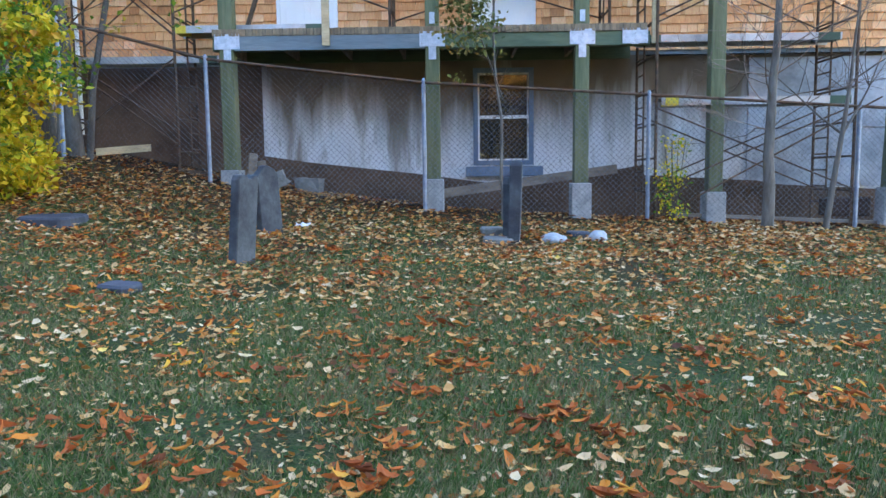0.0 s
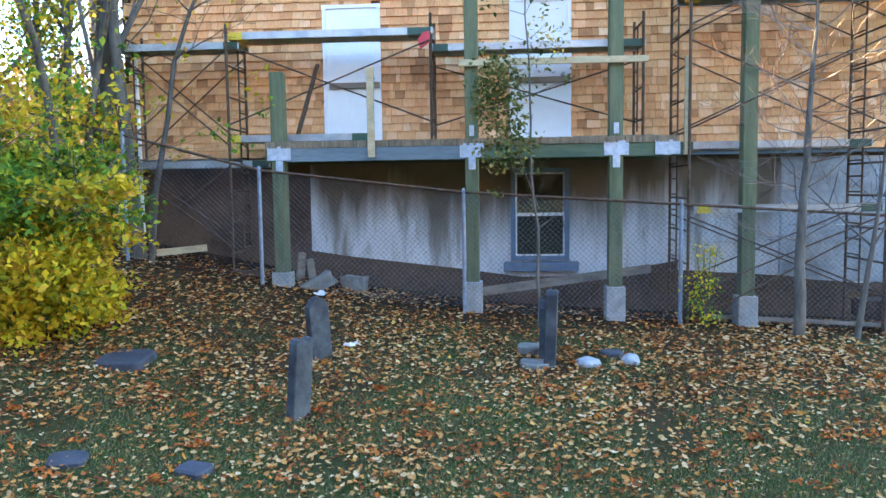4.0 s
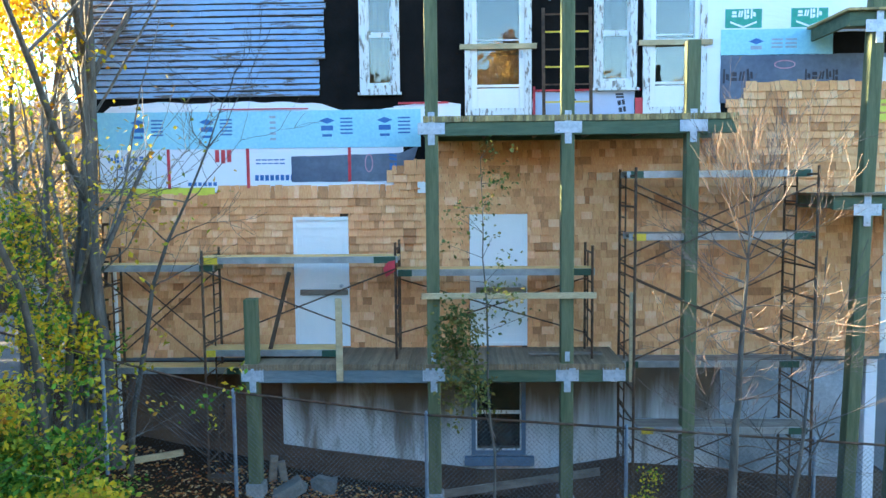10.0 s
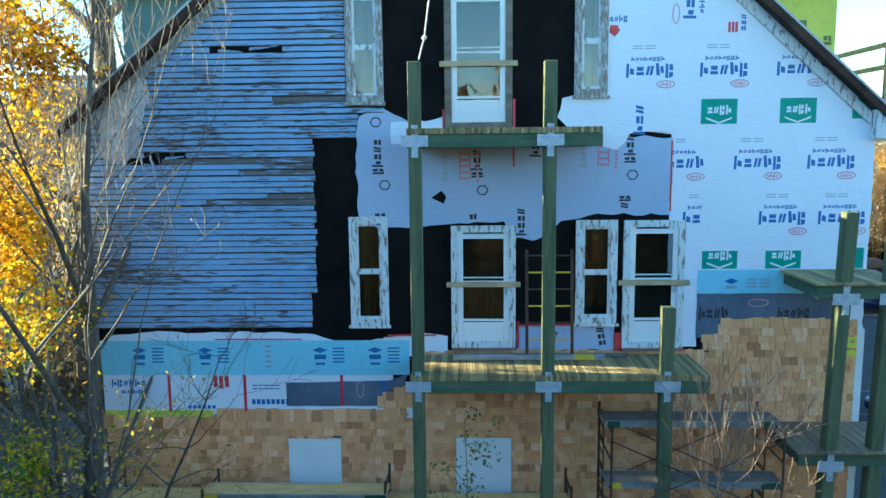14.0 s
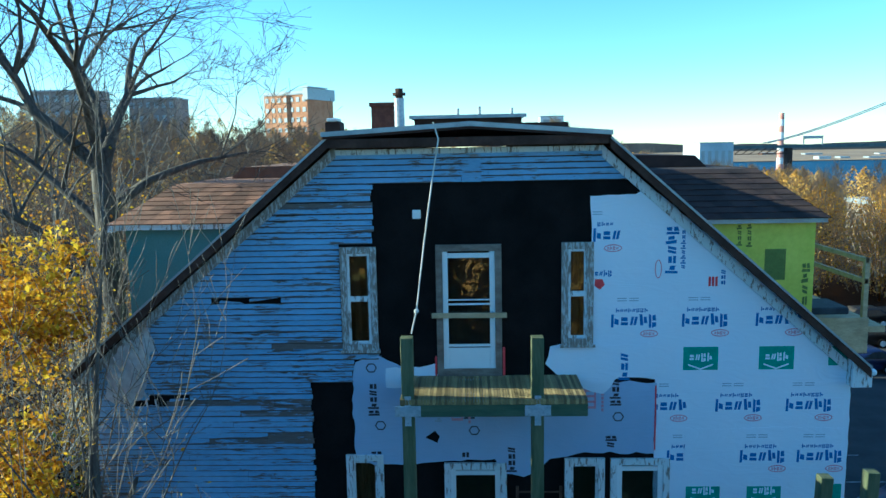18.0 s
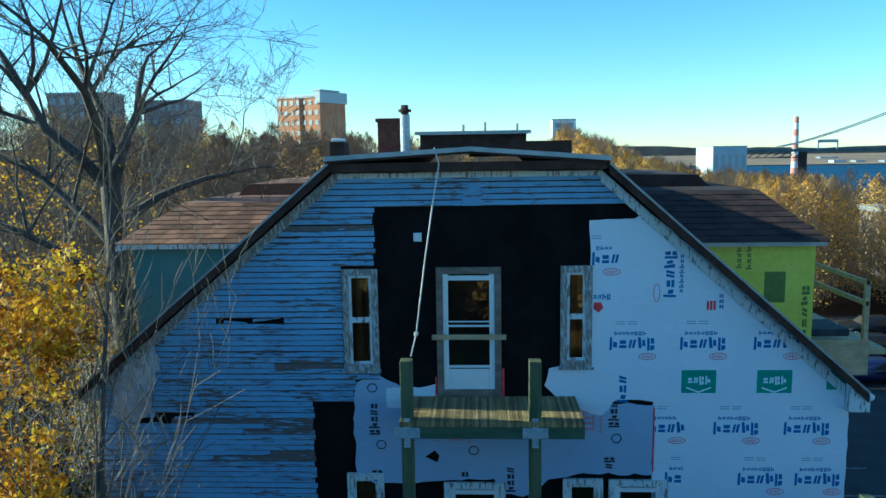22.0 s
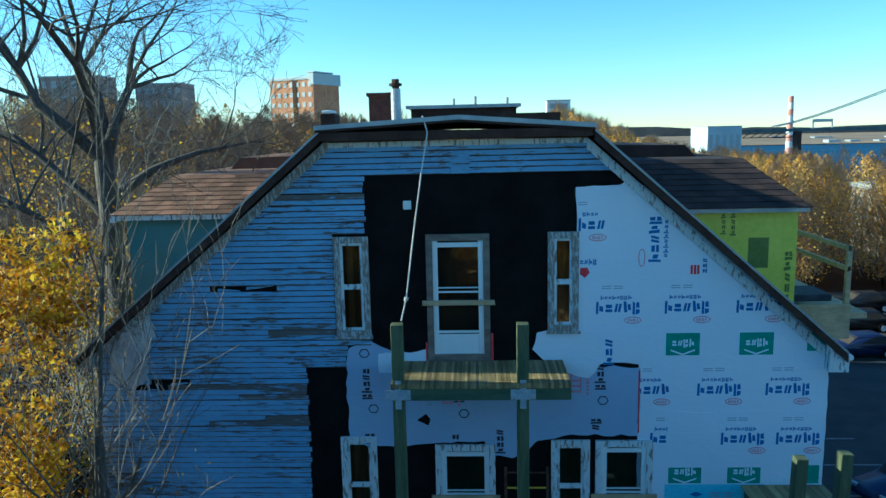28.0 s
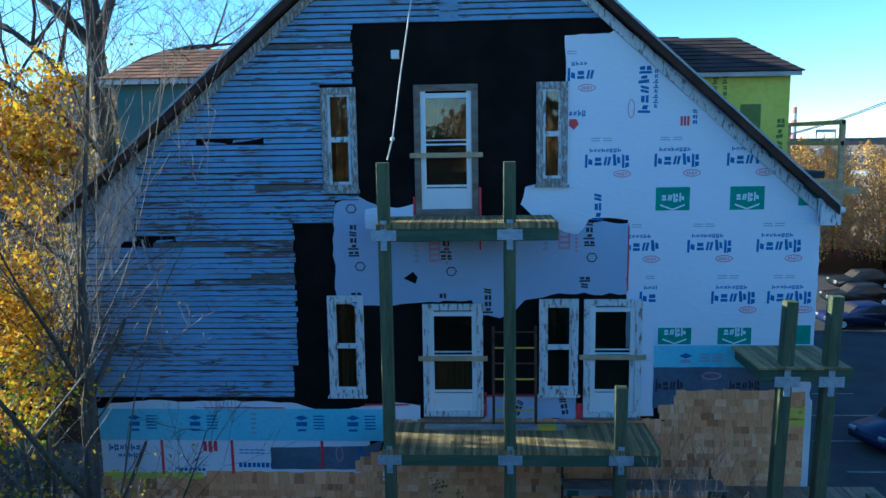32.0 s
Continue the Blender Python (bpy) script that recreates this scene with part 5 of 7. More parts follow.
for x in (-0.33, 1.68):
    part("top_tie", B((-0.035, 0.035, -0.006, 0, -0.06, 0.09)), "galv", thing("post_tie", "small galvanised tie plate on a post", "bracket", "post ties", at=(x, YP - 0.1, 3.32)))
for x in (-0.33, 1.68, 3.50):
    bracket(x, 6.75)
for x in (-0.33, 1.68):
    bracket(x, 10.52)

def deck(name, x0, x1, beam0, beam1, top, label, beam_mat="beam", boards=("board",), y0=10.03, y1=Y0 - 0.04, seed=1, pitch=0.046):
    t = thing(name, label, "deck", at=(x0, y0, top))
    rng2 = random.Random(seed)
    def put(n, bm, m, lab=""):
        ob = part(n, bm, m, t, lab)
        ob.matrix_parent_inverse = Matrix.Translation(-t.location)
        return ob
    put("front_beam", B((x0, x1, YP - 0.095, YP - 0.01 + 0.03, beam0, beam1), bevel=0.006), beam_mat)
    put("rear_beam", B((x0, x1, Y0 - 0.09, Y0 - 0.045, beam0, beam1)), beam_mat)
    for i in range(int((x1 - x0) / 0.8)):
        xx = x0 + 0.1 + 0.8 * i
        put("joist", B((xx, xx + 0.04, YP + 0.04, Y0 - 0.09, beam0 + 0.03, beam1)), "old_wood")
    shared = bpy.data.meshes.new("deck_board")
    bm = B((0, pitch - 0.006, 0, y1 - y0, 0, top - beam1 - 0.004))
    bm.to_mesh(shared)
    bm.free()
    n = int((x1 - x0) / pitch)
    for i in range(n):
        me = shared
        ob = new("deck_board", me)
        ob.parent = t
        ob.matrix_parent_inverse = Matrix.Translation(-t.location)
        ob.location = (x0 + i * pitch, y0 - rng2.uniform(0, 0.012), beam1 + 0.002 + rng2.uniform(-0.001, 0.004))
    shared.materials.append(M[boards[0]])
    return t
deck("first_deck", -3.30, 2.58, 2.94, 3.13, 3.225, "low timber deck with grey-green edge beam and darker boards", "beam", ("board_dark",), seed=1)
tagged(part("deck_edge_beam", B((-3.0, -0.43, YP - 0.108, YP - 0.096, 2.94, 3.13)), "beam_grey"), "blue-grey weathered beam along the deck edge", "beam")
deck("second_deck", -0.45, 4.15, 6.64, 6.84, 6.93, "middle timber landing with yellowish treated boards", seed=2)
deck("third_deck", -0.45, 2.45, 10.42, 10.62, 10.71, "small upper timber landing with yellowish treated boards", seed=3)
def landing(z, x0, x1):
    t = thing("side_landing", "green timber side landing on posts with grooved boards", "deck", "side landings", at=(x0, 10.0, z))
    def put(n, bm, m, lab=""):
        ob = part(n, bm, m, t, lab)
        ob.matrix_parent_inverse = Matrix.Translation(-t.location)
    put("front_beam", B((x0, x1, YP - 0.15, YP - 0.10, z - 0.30, z - 0.09), bevel=0.005), "beam")
    put("side_beam", B((x0, x0 + 0.05, YP - 0.1, Y0 - 0.1, z - 0.28, z - 0.09), bevel=0.005), "beam")
    n = int((x1 - x0 + 0.1) / 0.145)
    for i in range(n):
        x = x0 - 0.05 + i * 0.145
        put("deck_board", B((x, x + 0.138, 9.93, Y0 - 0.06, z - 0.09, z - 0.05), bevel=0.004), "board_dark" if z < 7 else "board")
landing(8.42, 5.66, 7.12)
landing(5.80, 5.52, 8.2)
for x, z in ((6.08, 8.12), (6.77, 8.12), (6.0, 5.5)):
    bracket(x, z, YP - 0.163)
rail = part("deck_rail", B((-0.5, 2.1, 9.97, 10.01, 4.22, 4.31), bevel=0.004), "lumber")
tagged(rail, "pale lumber rail nailed across two posts", "rail")
tagged(part("rail_post", B((-1.80, -1.70, 9.96, 10.0, 2.98, 4.24), bevel=0.004), "lumber"), "short pale lumber upright on the deck edge", "rail post")
tagged(part("rail_post", B((2.60, 2.68, 10.0, 10.06, 2.95, 4.3), bevel=0.004), "lumber"), "pale lumber upright at the deck end", "rail post")
tagged(part("leaning_plank", stick((-2.95, 10.45, 3.28), (-2.78, 11.2, 4.5), 0.055, 0.04), "footing"), "weathered plank leaning on the wall", "plank")
tagged(part("loose_plank", B((1.15, 2.3, 10.55, 10.68, 3.235, 3.27)), "old_wood"), "weathered plank lying on the deck", "plank")
tagged(part("loose_plank", B((0.2, 3.1, 11.02, 11.14, 6.94, 6.98)), "old_wood"), "long weathered plank lying on the landing", "plank")
lp = thing("scaffold_plank", "long aluminium plank with yellow end lying on the landing", "scaffold plank", "scaffold planks", at=(0.1, 10.85, 6.94))
part("plank_deck", B((0.1, 2.6, 0, 0.13, 0, 0.06)), "alu", lp)
part("end_cap", B((2.1, 2.42, -0.004, 0.134, -0.002, 0.064)), "yellow", lp, "yellow end cap")

# ladder against the wall on the middle landing
lad = thing("ladder", "dark ladder with yellow rungs leaning on the wall", "ladder", at=(1.4, 11.1, 6.95))
for x in (0.03, 0.78):
    part("rail", stick((x, -0.06, 0), (x, 0.09, 1.78), 0.05, 0.03), "rust", lad)
for i in range(6):
    z = 0.28 + 0.28 * i
    part("rung", B((0.03, 0.78, -0.06 + 0.085 * z - 0.012, -0.06 + 0.085 * z + 0.012, z - 0.012, z + 0.012)), "yellow" if i % 2 == 0 else "rust", lad)

# ---- scaffolds ----
scaffold_left = thing("scaffold", "rusty tubular steel scaffold standing along the shingled wall", "scaffold", "scaffolds", at=(-3.9, 10.3, 1.3))
scaffold_right = thing("scaffold", "tall rusty tubular steel scaffold before the shingled wall", "scaffold", "scaffolds", at=(4.0, 10.3, 0.5))
def sub_of(parent, name, bm, material, label=""):
    ob = part(name, bm, material, parent, label)
    ob.matrix_parent_inverse = Matrix.Translation(-parent.location)
    return ob
def scaffold_frame(owner, x, ya, yb, z0, z1):
    f = sub_of(owner, "frame", tube((x, yb, z0), (x, yb, z1), 0.021, tube((x, ya, z0), (x, ya, z1), 0.021)), "rust", "rusty tubular frame")
    z = z1 - 0.12
    ym = ya + (yb - ya) * 0.62
    while z > z0 + 0.15:
        part("rung", tube((x, ya, z), (x, yb, z), 0.016, n=6), "rust", f)
        z -= 0.46
    z = z1 - 0.3
    while z > z0 + 0.2:
        part("ladder_rung", tube((x, ym, z), (x, yb, z), 0.012, n=6), "rust", f)
        z -= 0.23
    part("ladder_rail", tube((x, ym, z0 + 0.1), (x, ym, z1 - 0.12), 0.014, n=6), "rust", f)
def brace(p, q):
    sub_of(scaffold_left if p[0] < 2.5 else scaffold_right, "cross_brace", tube(p, q, 0.012, n=6), "rust", "thin rusty cross brace")
def plank(x0, x1, y0, y1, z, end="yellow", top="plywood"):
    t = thing("scaffold_plank", "aluminium scaffold plank with a plywood top and coloured ends", "scaffold plank", "scaffold planks", at=(x0, y0, z))
    L, W = x1 - x0, y1 - y0
    part("side_rail", B((0, L, 0, 0.03, -0.1, 0)), "alu", t)
    part("side_rail", B((0, L, W - 0.03, W, -0.1, 0)), "alu", t)
    part("plywood_top", B((0, L, 0.03, W - 0.03, -0.015, 0.004)), top, t, "worn plywood top")
    part("end_cap", B((L * 0.02, L * 0.09, -0.004, W * 0.5, -0.105, -0.001)), end, t, "coloured end cap")
    part("end_cap", B((L * 0.88, L * 0.99, -0.004, W * 0.5, -0.105, -0.001)), "dkgreen", t, "dark end cap")
for x, z0 in ((-5.55, None), (-3.9, None)):
    scaffold_frame(scaffold_left, x, 10.25, 11.05, ground_z(x, 10.6) - 0.02, 4.95)
scaffold_frame(scaffold_left, -0.92, 10.35, 11.05, 3.23, 5.05)
scaffold_frame(scaffold_left, 2.10, 10.35, 11.05, 3.23, 4.98)
for y, (x0, x1, za, zb) in ((10.25, (-5.55, -3.9, 3.2, 4.6)), (10.25, (-3.9, -0.92, 3.5, 4.65)), (11.05, (-0.92, 2.1, 3.5, 4.4)), (11.05, (-5.55, -3.9, 3.2, 4.6)), (10.25, (-5.55, -3.9, 1.7, 2.9))):
    brace((x0, y, za), (x1, y, zb))
    brace((x0, y, zb), (x1, y, za))
plank(-5.65, -3.75, 10.35, 10.8, 4.72, "dkgreen")
plank(-3.95, -0.88, 10.30, 10.75, 4.84)
plank(-0.95, 2.15, 10.42, 10.87, 4.62, "dkgreen")
plank(-5.8, -3.45, 10.75, 11.15, 3.0, "dkgreen")
plank(-3.98, -1.85, 10.42, 10.87, 3.36)
flag = part("warning_flag", prism([(-1.06, 4.52), (-0.92, 4.62), (-0.92, 4.78), (-1.02, 4.76), (-1.1, 4.66)], "y", 10.27, 10.285), "ink_red")
tagged(flag, "orange-red marker rag hanging on a scaffold", "flag")
for x in (2.66, 5.28):
    scaffold_frame(scaffold_right, x, 9.95 if x > 5 else 9.98, 11.08, ground_z(x, 10.5), 6.15)
for y in (9.97, 11.08):
    for za, zb in ((1.0, 2.1), (3.3, 4.5), (4.7, 5.9)):
        brace((2.66, y, za), (5.28, y, zb))
        brace((2.66, y, zb), (5.28, y, za))
plank(2.6, 5.35, 10.3, 10.75, 6.10, "dkgreen", "old_wood")
plank(2.6, 5.35, 10.1, 10.55, 5.17, "yellow", "old_wood")
plank(2.6, 5.35, 10.5, 10.95, 3.15, "dkgreen", "old_wood")
plank(2.75, 5.3, 10.05, 10.5, 2.24, "yellow", "old_wood")
brace((-5.4, 10.2, 2.9), (-3.9, 10.2, 1.9))
brace((2.9, 9.9, 0.75), (5.6, 9.9, 2.2))
tagged(part("white_downpipe", tube((-5.62, 10.95, 1.9), (-5.62, 10.95, 4.7), 0.045), "white"), "white pole beside the scaffold", "pole")

# ---- chain-link fence ----
FX = [-7.5, -5.36, -3.35, -0.44, 2.54, 5.33, 8.0]
FZ = [3.9, 3.36, 2.82, 2.47, 2.27, 2.08, 1.9]
YFN = 9.93
def fence_top(x):
    return float(np.interp(x, FX, FZ))
fence = thing("chain_link_fence", "sagging galvanised chain-link fence with steel posts", "fence", at=(0, YFN, 0.5))
def fpart(n, bm, m, lab=""):
    ob = part(n, bm, m, fence, lab)
    ob.matrix_parent_inverse = Matrix.Translation(-fence.location)
    return ob
for x in (-5.36, -3.37, -0.45, 2.55, 5.33):
    p = fpart("fence_post", tube((x, YFN, ground_z(x, YFN) - 0.1), (x, YFN, fence_top(x) + 0.02), 0.028, n=10), "fence_steel")
    part("post_cap", tube((x, YFN, fence_top(x) + 0.02), (x, YFN, fence_top(x) + 0.06), 0.034, n=10, r2=0.015), "fence_steel", p)
for (xa, za), (xb, zb) in zip(list(zip(FX, FZ))[:-1], list(zip(FX, FZ))[1:]):
    fpart("top_rail", tube((xa, YFN, za), (xb, YFN, zb), 0.02, n=8), "rust", "dark top rail")
V, Fc = [], []
def wire(p, q, r=0.0016):
    d = (q - p).normalized()
    s = Vector((-d.z, 0, d.x)) * r
    o = Vector((0, r, 0))
    k = len(V)
    V.extend([tuple(p + s), tuple(p - s), tuple(p - o), tuple(q + s), tuple(q - s), tuple(q - o)])
    Fc.extend([(k, k + 1, k + 4, k + 3), (k + 1, k + 2, k + 5, k + 4), (k + 2, k, k + 3, k + 5)])
pitch = 0.076
for s in (1, -1):
    c = -16.0
    while c < 16:
        # follow the diagonal between the sloping ground and the rail
        run = []
        for i in range(0, 60):
            z = 0.3 + i * 0.06
            x = c + s * z
            if -7.4 < x < 7.9 and ground_z(x, YFN) + 0.03 < z < fence_top(x):
                run.append(Vector((x, YFN + 0.004 * s, z)))
        if len(run) > 1:
            wire(run[0], run[-1], 0.0021 if run[0].x > -3.4 else 0.0006)
        c += pitch
fm = fpart("chain_link_mesh", (V, Fc), "wire", "diamond wire mesh")
fm["kind"] = "stuff"

# ---- stones on the grass ----
def headstone(x, y, w, d, h, turn, label, lean=(0, 0), top=0, seed=1):
    rng2 = random.Random(seed)
    pts = [(-w / 2, -0.15), (w / 2, -0.15), (w / 2 * 0.98, h * 0.9)]
    n = 7
    for i in range(n):
        u = w / 2 * (1 - 2 * (i + 0.5) / n)
        bumpz = (math.cos(u / w * math.pi) * 0.12 * h if top else 0) + rng2.uniform(-0.03, 0.02) * h
        pts.append((u, h * (0.93 if not top else 0.9) + bumpz))
    pts.append((-w / 2, h * 0.88))
    bm = prism(pts, "y", -d / 2, d / 2)
    bmesh.ops.bevel(bm, geom=[e for e in bm.edges if e.calc_face_angle(0) > 0.8], offset=0.008, segments=1, affect="EDGES")
    ob = part("headstone", bm, "stone")
    ob.matrix_world = Matrix.Translation((x, y, ground_z(x, y))) @ pose(0, 0, 0, lean[0], lean[1], turn)
    tagged(ob, label, "gravestone", "old gravestones")
headstone(-1.72, 5.68, 0.20, 0.10, 0.74, 58, "weathered grey-green slate gravestone with a broken top", (3, 3), 0, 2)
headstone(-1.95, 7.5, 0.26, 0.10, 0.68, 50, "dark slate gravestone with a rounded top", (0, -4), 1, 3)
headstone(0.60, 7.9, 0.42, 0.13, 0.90, 84, "dark slate gravestone seen nearly edge-on", (2, 2), 0, 4)
headstone(0.53, 8.1, 0.28, 0.07, 0.66, 84, "small dark slate gravestone", (0, 4), 1, 5)
def flat_stone(x, y, w, d, h, material, label, turn=0, seed=1, name="flat_stone"):
    rng2 = random.Random(seed)
    pts = []
    for i in range(20):
        a = i * math.tau / 20
        r = (abs(math.cos(a)) ** 6 + abs(math.sin(a)) ** 6) ** (-1 / 6) * rng2.uniform(0.96, 1.05)
        pts.append((w / 2 * r * math.cos(a), d / 2 * r * math.sin(a)))
    bm = prism(pts, "z", -0.1, h)
    bmesh.ops.bevel(bm, geom=[e for e in bm.edges if e.calc_face_angle(0) > 0.8], offset=min(0.015, h * 0.4), segments=1, affect="EDGES")
    ob = part(name, bm, material)
    ob.matrix_world = Matrix.Translation((x, y, ground_z(x, y))) @ pose(0, 0, 0, 2, 2, turn)
    tagged(ob, label, "stone", "fallen stones")
flat_stone(-3.66, 6.5, 0.46, 0.55, 0.05, "slab", "fallen dark slate slab among leaves", 5, 1)
flat_stone(-3.05, 4.45, 0.26, 0.24, 0.04, "slab", "small flat slate piece in the grass", 20, 2)
flat_stone(-2.15, 4.5, 0.24, 0.2, 0.045, "slab", "small flat slate piece in the grass", -15, 3)
flat_stone(0.42, 7.78, 0.32, 0.26, 0.05, "concrete_dirty", "flat grey stone in the grass", 0, 4)
flat_stone(0.42, 8.35, 0.34, 0.26, 0.08, "concrete_dirty", "flat grey stone in the grass", 0, 6)
flat_stone(1.35, 8.25, 0.25, 0.2, 0.05, "slab", "small dark flat stone", 0, 5)
def boulder(x, y, w, d, h, label, seed, material="rock"):
    bm = bmesh.new()
    bmesh.ops.create_icosphere(bm, subdivisions=3, radius=1)
    for v in bm.verts:
        n = 1 + 0.16 * noise.noise(v.co * 1.6 + Vector((seed, 0, 0))) + 0.05 * noise.noise(v.co * 5 + Vector((seed, 3, 0)))
        v.co = Vector((v.co.x * w / 2, v.co.y * d / 2, v.co.z * h)) * n
    ob = part("fieldstone", bm, material, smooth=True)
    ob.location = (x, y, ground_z(x, y) + h * 0.25)
    tagged(ob, label, "rock", "pale fieldstones")
boulder(1.02, 7.86, 0.30, 0.24, 0.075, "smooth pale grey fieldstone on the lawn", 1)
boulder(1.52, 7.96, 0.21, 0.18, 0.09, "smooth off-white fieldstone on the lawn", 5)
def chunk(x, y, w, d, h, turn, tip, label, seed, material):
    rng2 = random.Random(seed)
    bm = B((-w / 2, w / 2, -d / 2, d / 2, 0, h))
    bmesh.ops.subdivide_edges(bm, edges=bm.edges[:], cuts=2)
    for v in bm.verts:
        v.co += Vector((rng2.gauss(0, 0.016), rng2.gauss(0, 0.016), rng2.gauss(0, 0.012)))
    ob = part("concrete_chunk", bm, material)
    ob.matrix_world = Matrix.Translation((x, y, ground_z(x, y) - 0.05)) @ pose(0, 0, 0, 0, tip, turn)
    tagged(ob, label, "rubble", "rubble by the foundation")
chunk(-2.62, 10.3, 0.5, 0.3, 0.2, 15, -26, "broken grey concrete chunk leaning by the foundation", 9, "concrete_dirty")
chunk(-2.15, 10.6, 0.34, 0.25, 0.24, -10, 4, "squarish grey concrete chunk by the foundation", 14, "concrete_dirty")
chunk(-3.75, 10.4, 0.45, 0.25, 0.1, 20, 6, "flat broken brown stone by the fence", 21, "footing")
tagged(part("weathered_board", stick((-0.35, 10.55, 0.96), (2.3, 10.7, 1.30), 0.03, 0.13), "old_wood"), "weathered board on edge under the deck", "board")
tagged(part("weathered_board", stick((2.95, 10.25, 0.66), (6.2, 10.15, 0.50), 0.10, 0.045), "old_wood"), "pale lumber board lying along the fence", "board")
tagged(part("weathered_board", stick((-5.1, 10.3, 1.62), (-4.4, 10.5, 1.68), 0.04, 0.1), "lumber"), "short pale board lying on the slope", "board")
for x, y, h, tip in ((-3.0, 10.62, 0.52, 5), (-2.82, 10.68, 0.42, -8)):
    ob = part("timber_offcut", B((-0.06, 0.06, -0.05, 0.05, -0.1, h * 0.8), bevel=0.006), "old_wood")
    ob.matrix_world = Matrix.Translation((x, y, ground_z(x, y))) @ pose(0, 0, 0, 3, tip, 20)
    tagged(ob, "short sawn timber offcut standing by the foundation", "timber", "timber offcuts")
def litter(x, y, w, label, seed):
    rng2 = random.Random(seed)
    bm = bmesh.new()
    bmesh.ops.create_grid(bm, x_segments=4, y_segments=4, size=w / 2)
    for v in bm.verts:
        v.co += Vector((rng2.gauss(0, w * 0.06), rng2.gauss(0, w * 0.06), abs(rng2.gauss(0, w * 0.16))))
    ex = bmesh.ops.extrude_face_region(bm, geom=bm.faces[:])
    bmesh.ops.translate(bm, verts=[v for v in ex["geom"] if isinstance(v, bmesh.types.BMVert)], vec=(0, 0, 0.004))
    ob = part("paper_scrap", bm, "tatter")
    ob.location = (x, y, ground_z(x, y) + 0.02)
    tagged(ob, label, "litter", "paper scraps")
litter(-2.5, 9.85, 0.16, "crumpled white paper scrap among fallen leaves", 3)
litter(-1.73, 8.05, 0.15, "crumpled pale pink paper scrap on the lawn", 4)
tagged(part("dark_box", B((5.2, 5.75, 10.3, 10.7, 0.6, 0.86), bevel=0.02), "fascia"), "dark wooden box by the scaffold", "box")

# ---- ground ----
def land_z(x, y):
    """The wide land: level round the house, a wooded rise to the left, a fall to the harbour on the right."""
    z = ground_z(x, y)
    far = max(0.0, math.hypot(x, y - 10) - 25)
    left = max(0.0, -x - 12)
    z += min(left * 0.10, 9) * min(1, far / 30)
    z += min(far * 0.03, 5.5) * (1 if x < 20 else max(0, 1 - (x - 20) / 60))
    drop = max(0.0, x * 0.55 + y * 0.25 - 55) * 0.16
    z -= min(drop, 46)
    if 8 < x < 50 and -8 < y < 66:
        z = min(z, 0.22)
    if x < -7 and 12 < y < 24:
        z = 2.05
    return z
steps = [-400, -250, -150, -100, -70, -50, -38, -30, -24, -19, -16] + [-14 + 0.5 * i for i in range(57)] + [16, 19, 24, 30, 38, 50, 70, 100, 150, 250, 400, 650, 1000]
ysteps = [-60, -30, -18, -12, -8] + [-6 + 0.5 * i for i in range(40)] + [16, 20, 25, 32, 40, 50, 65, 85, 110, 150, 200, 280, 400, 600, 1000, 1600]
V = [(x, y, land_z(x, y)) for y in ysteps for x in steps]
n = len(steps)
Fc = [(j * n + i, j * n + i + 1, (j + 1) * n + i + 1, (j + 1) * n + i) for j in range(len(ysteps) - 1) for i in range(n - 1)]
tagged(part("ground", (V, Fc), "ground", smooth=True), "leaf-strewn lawn on a slope with bare soil by the house", "ground", kind="structure")
tagged(part("water", ([(-4000, 300, -38), (4500, 300, -38), (4500, 4600, -38), (-4000, 4600, -38)], [(0, 1, 2, 3)]), mat("harbour_water", (0.02, 0.06, 0.13), (0.035, 0.09, 0.17), 0.01, 0.8, fine=0.3, relief=0.3, spec=0.05)), "blue harbour water in the distance", "water", kind="structure")
far_land = mat("far_shore", (0.10, 0.085, 0.075), (0.19, 0.165, 0.14), 0.004, 0.95, fine=0.06)
hills = []
for i in range(61):
    x = -3000 + 110 * i
    hills.append((x, 6 + 26 * noise.noise((x * 0.0011, 0.3, 0)) + 9 * noise.noise((x * 0.006, 1.3, 0)) + (10 if x > 900 else 0)))
bm = prism([(-3000, -60), (3600, -60)] + hills[::-1], "y", 2600, 2640)
tagged(part("far_hills", bm, far_land), "low wooded shore across the harbour", "hills", kind="structure")
shore_flat = part("far_shore", ([(300, 1870, -36), (3600, 1700, -36), (3600, 2605, -20), (300, 2605, -20)], [(0, 1, 2, 3)]), mat("far_bank", (0.16, 0.11, 0.07), (0.26, 0.19, 0.12), 0.004, 0.95, fine=0.03))
tagged(shore_flat, "brown and grey bank across the harbour", "shore", kind="structure")
park_z = 0.32
pv = [(8.2, 3, 0), (46, 3, 0), (46, 62, 0), (8.2, 62, 0)]
parking = part("parking_lot", prism([(p[0], p[1]) for p in pv], "z", 0.0, park_z + 0.02), "asphalt")
tagged(parking, "dark asphalt parking lot beside the house", "parking lot", kind="structure")
for i in range(7):
    o = part("parking_line", B((14.0, 18.2, 18.0 + 2.7 * i, 18.1 + 2.7 * i, park_z + 0.02, park_z + 0.026)), "worn_line", parking, "worn white painted line")
road = part("street", B((-46, -7.3, 13.4, 21.5, 1.9, 2.12)), "asphalt")
tagged(road, "asphalt street beyond the trees", "road", kind="structure")

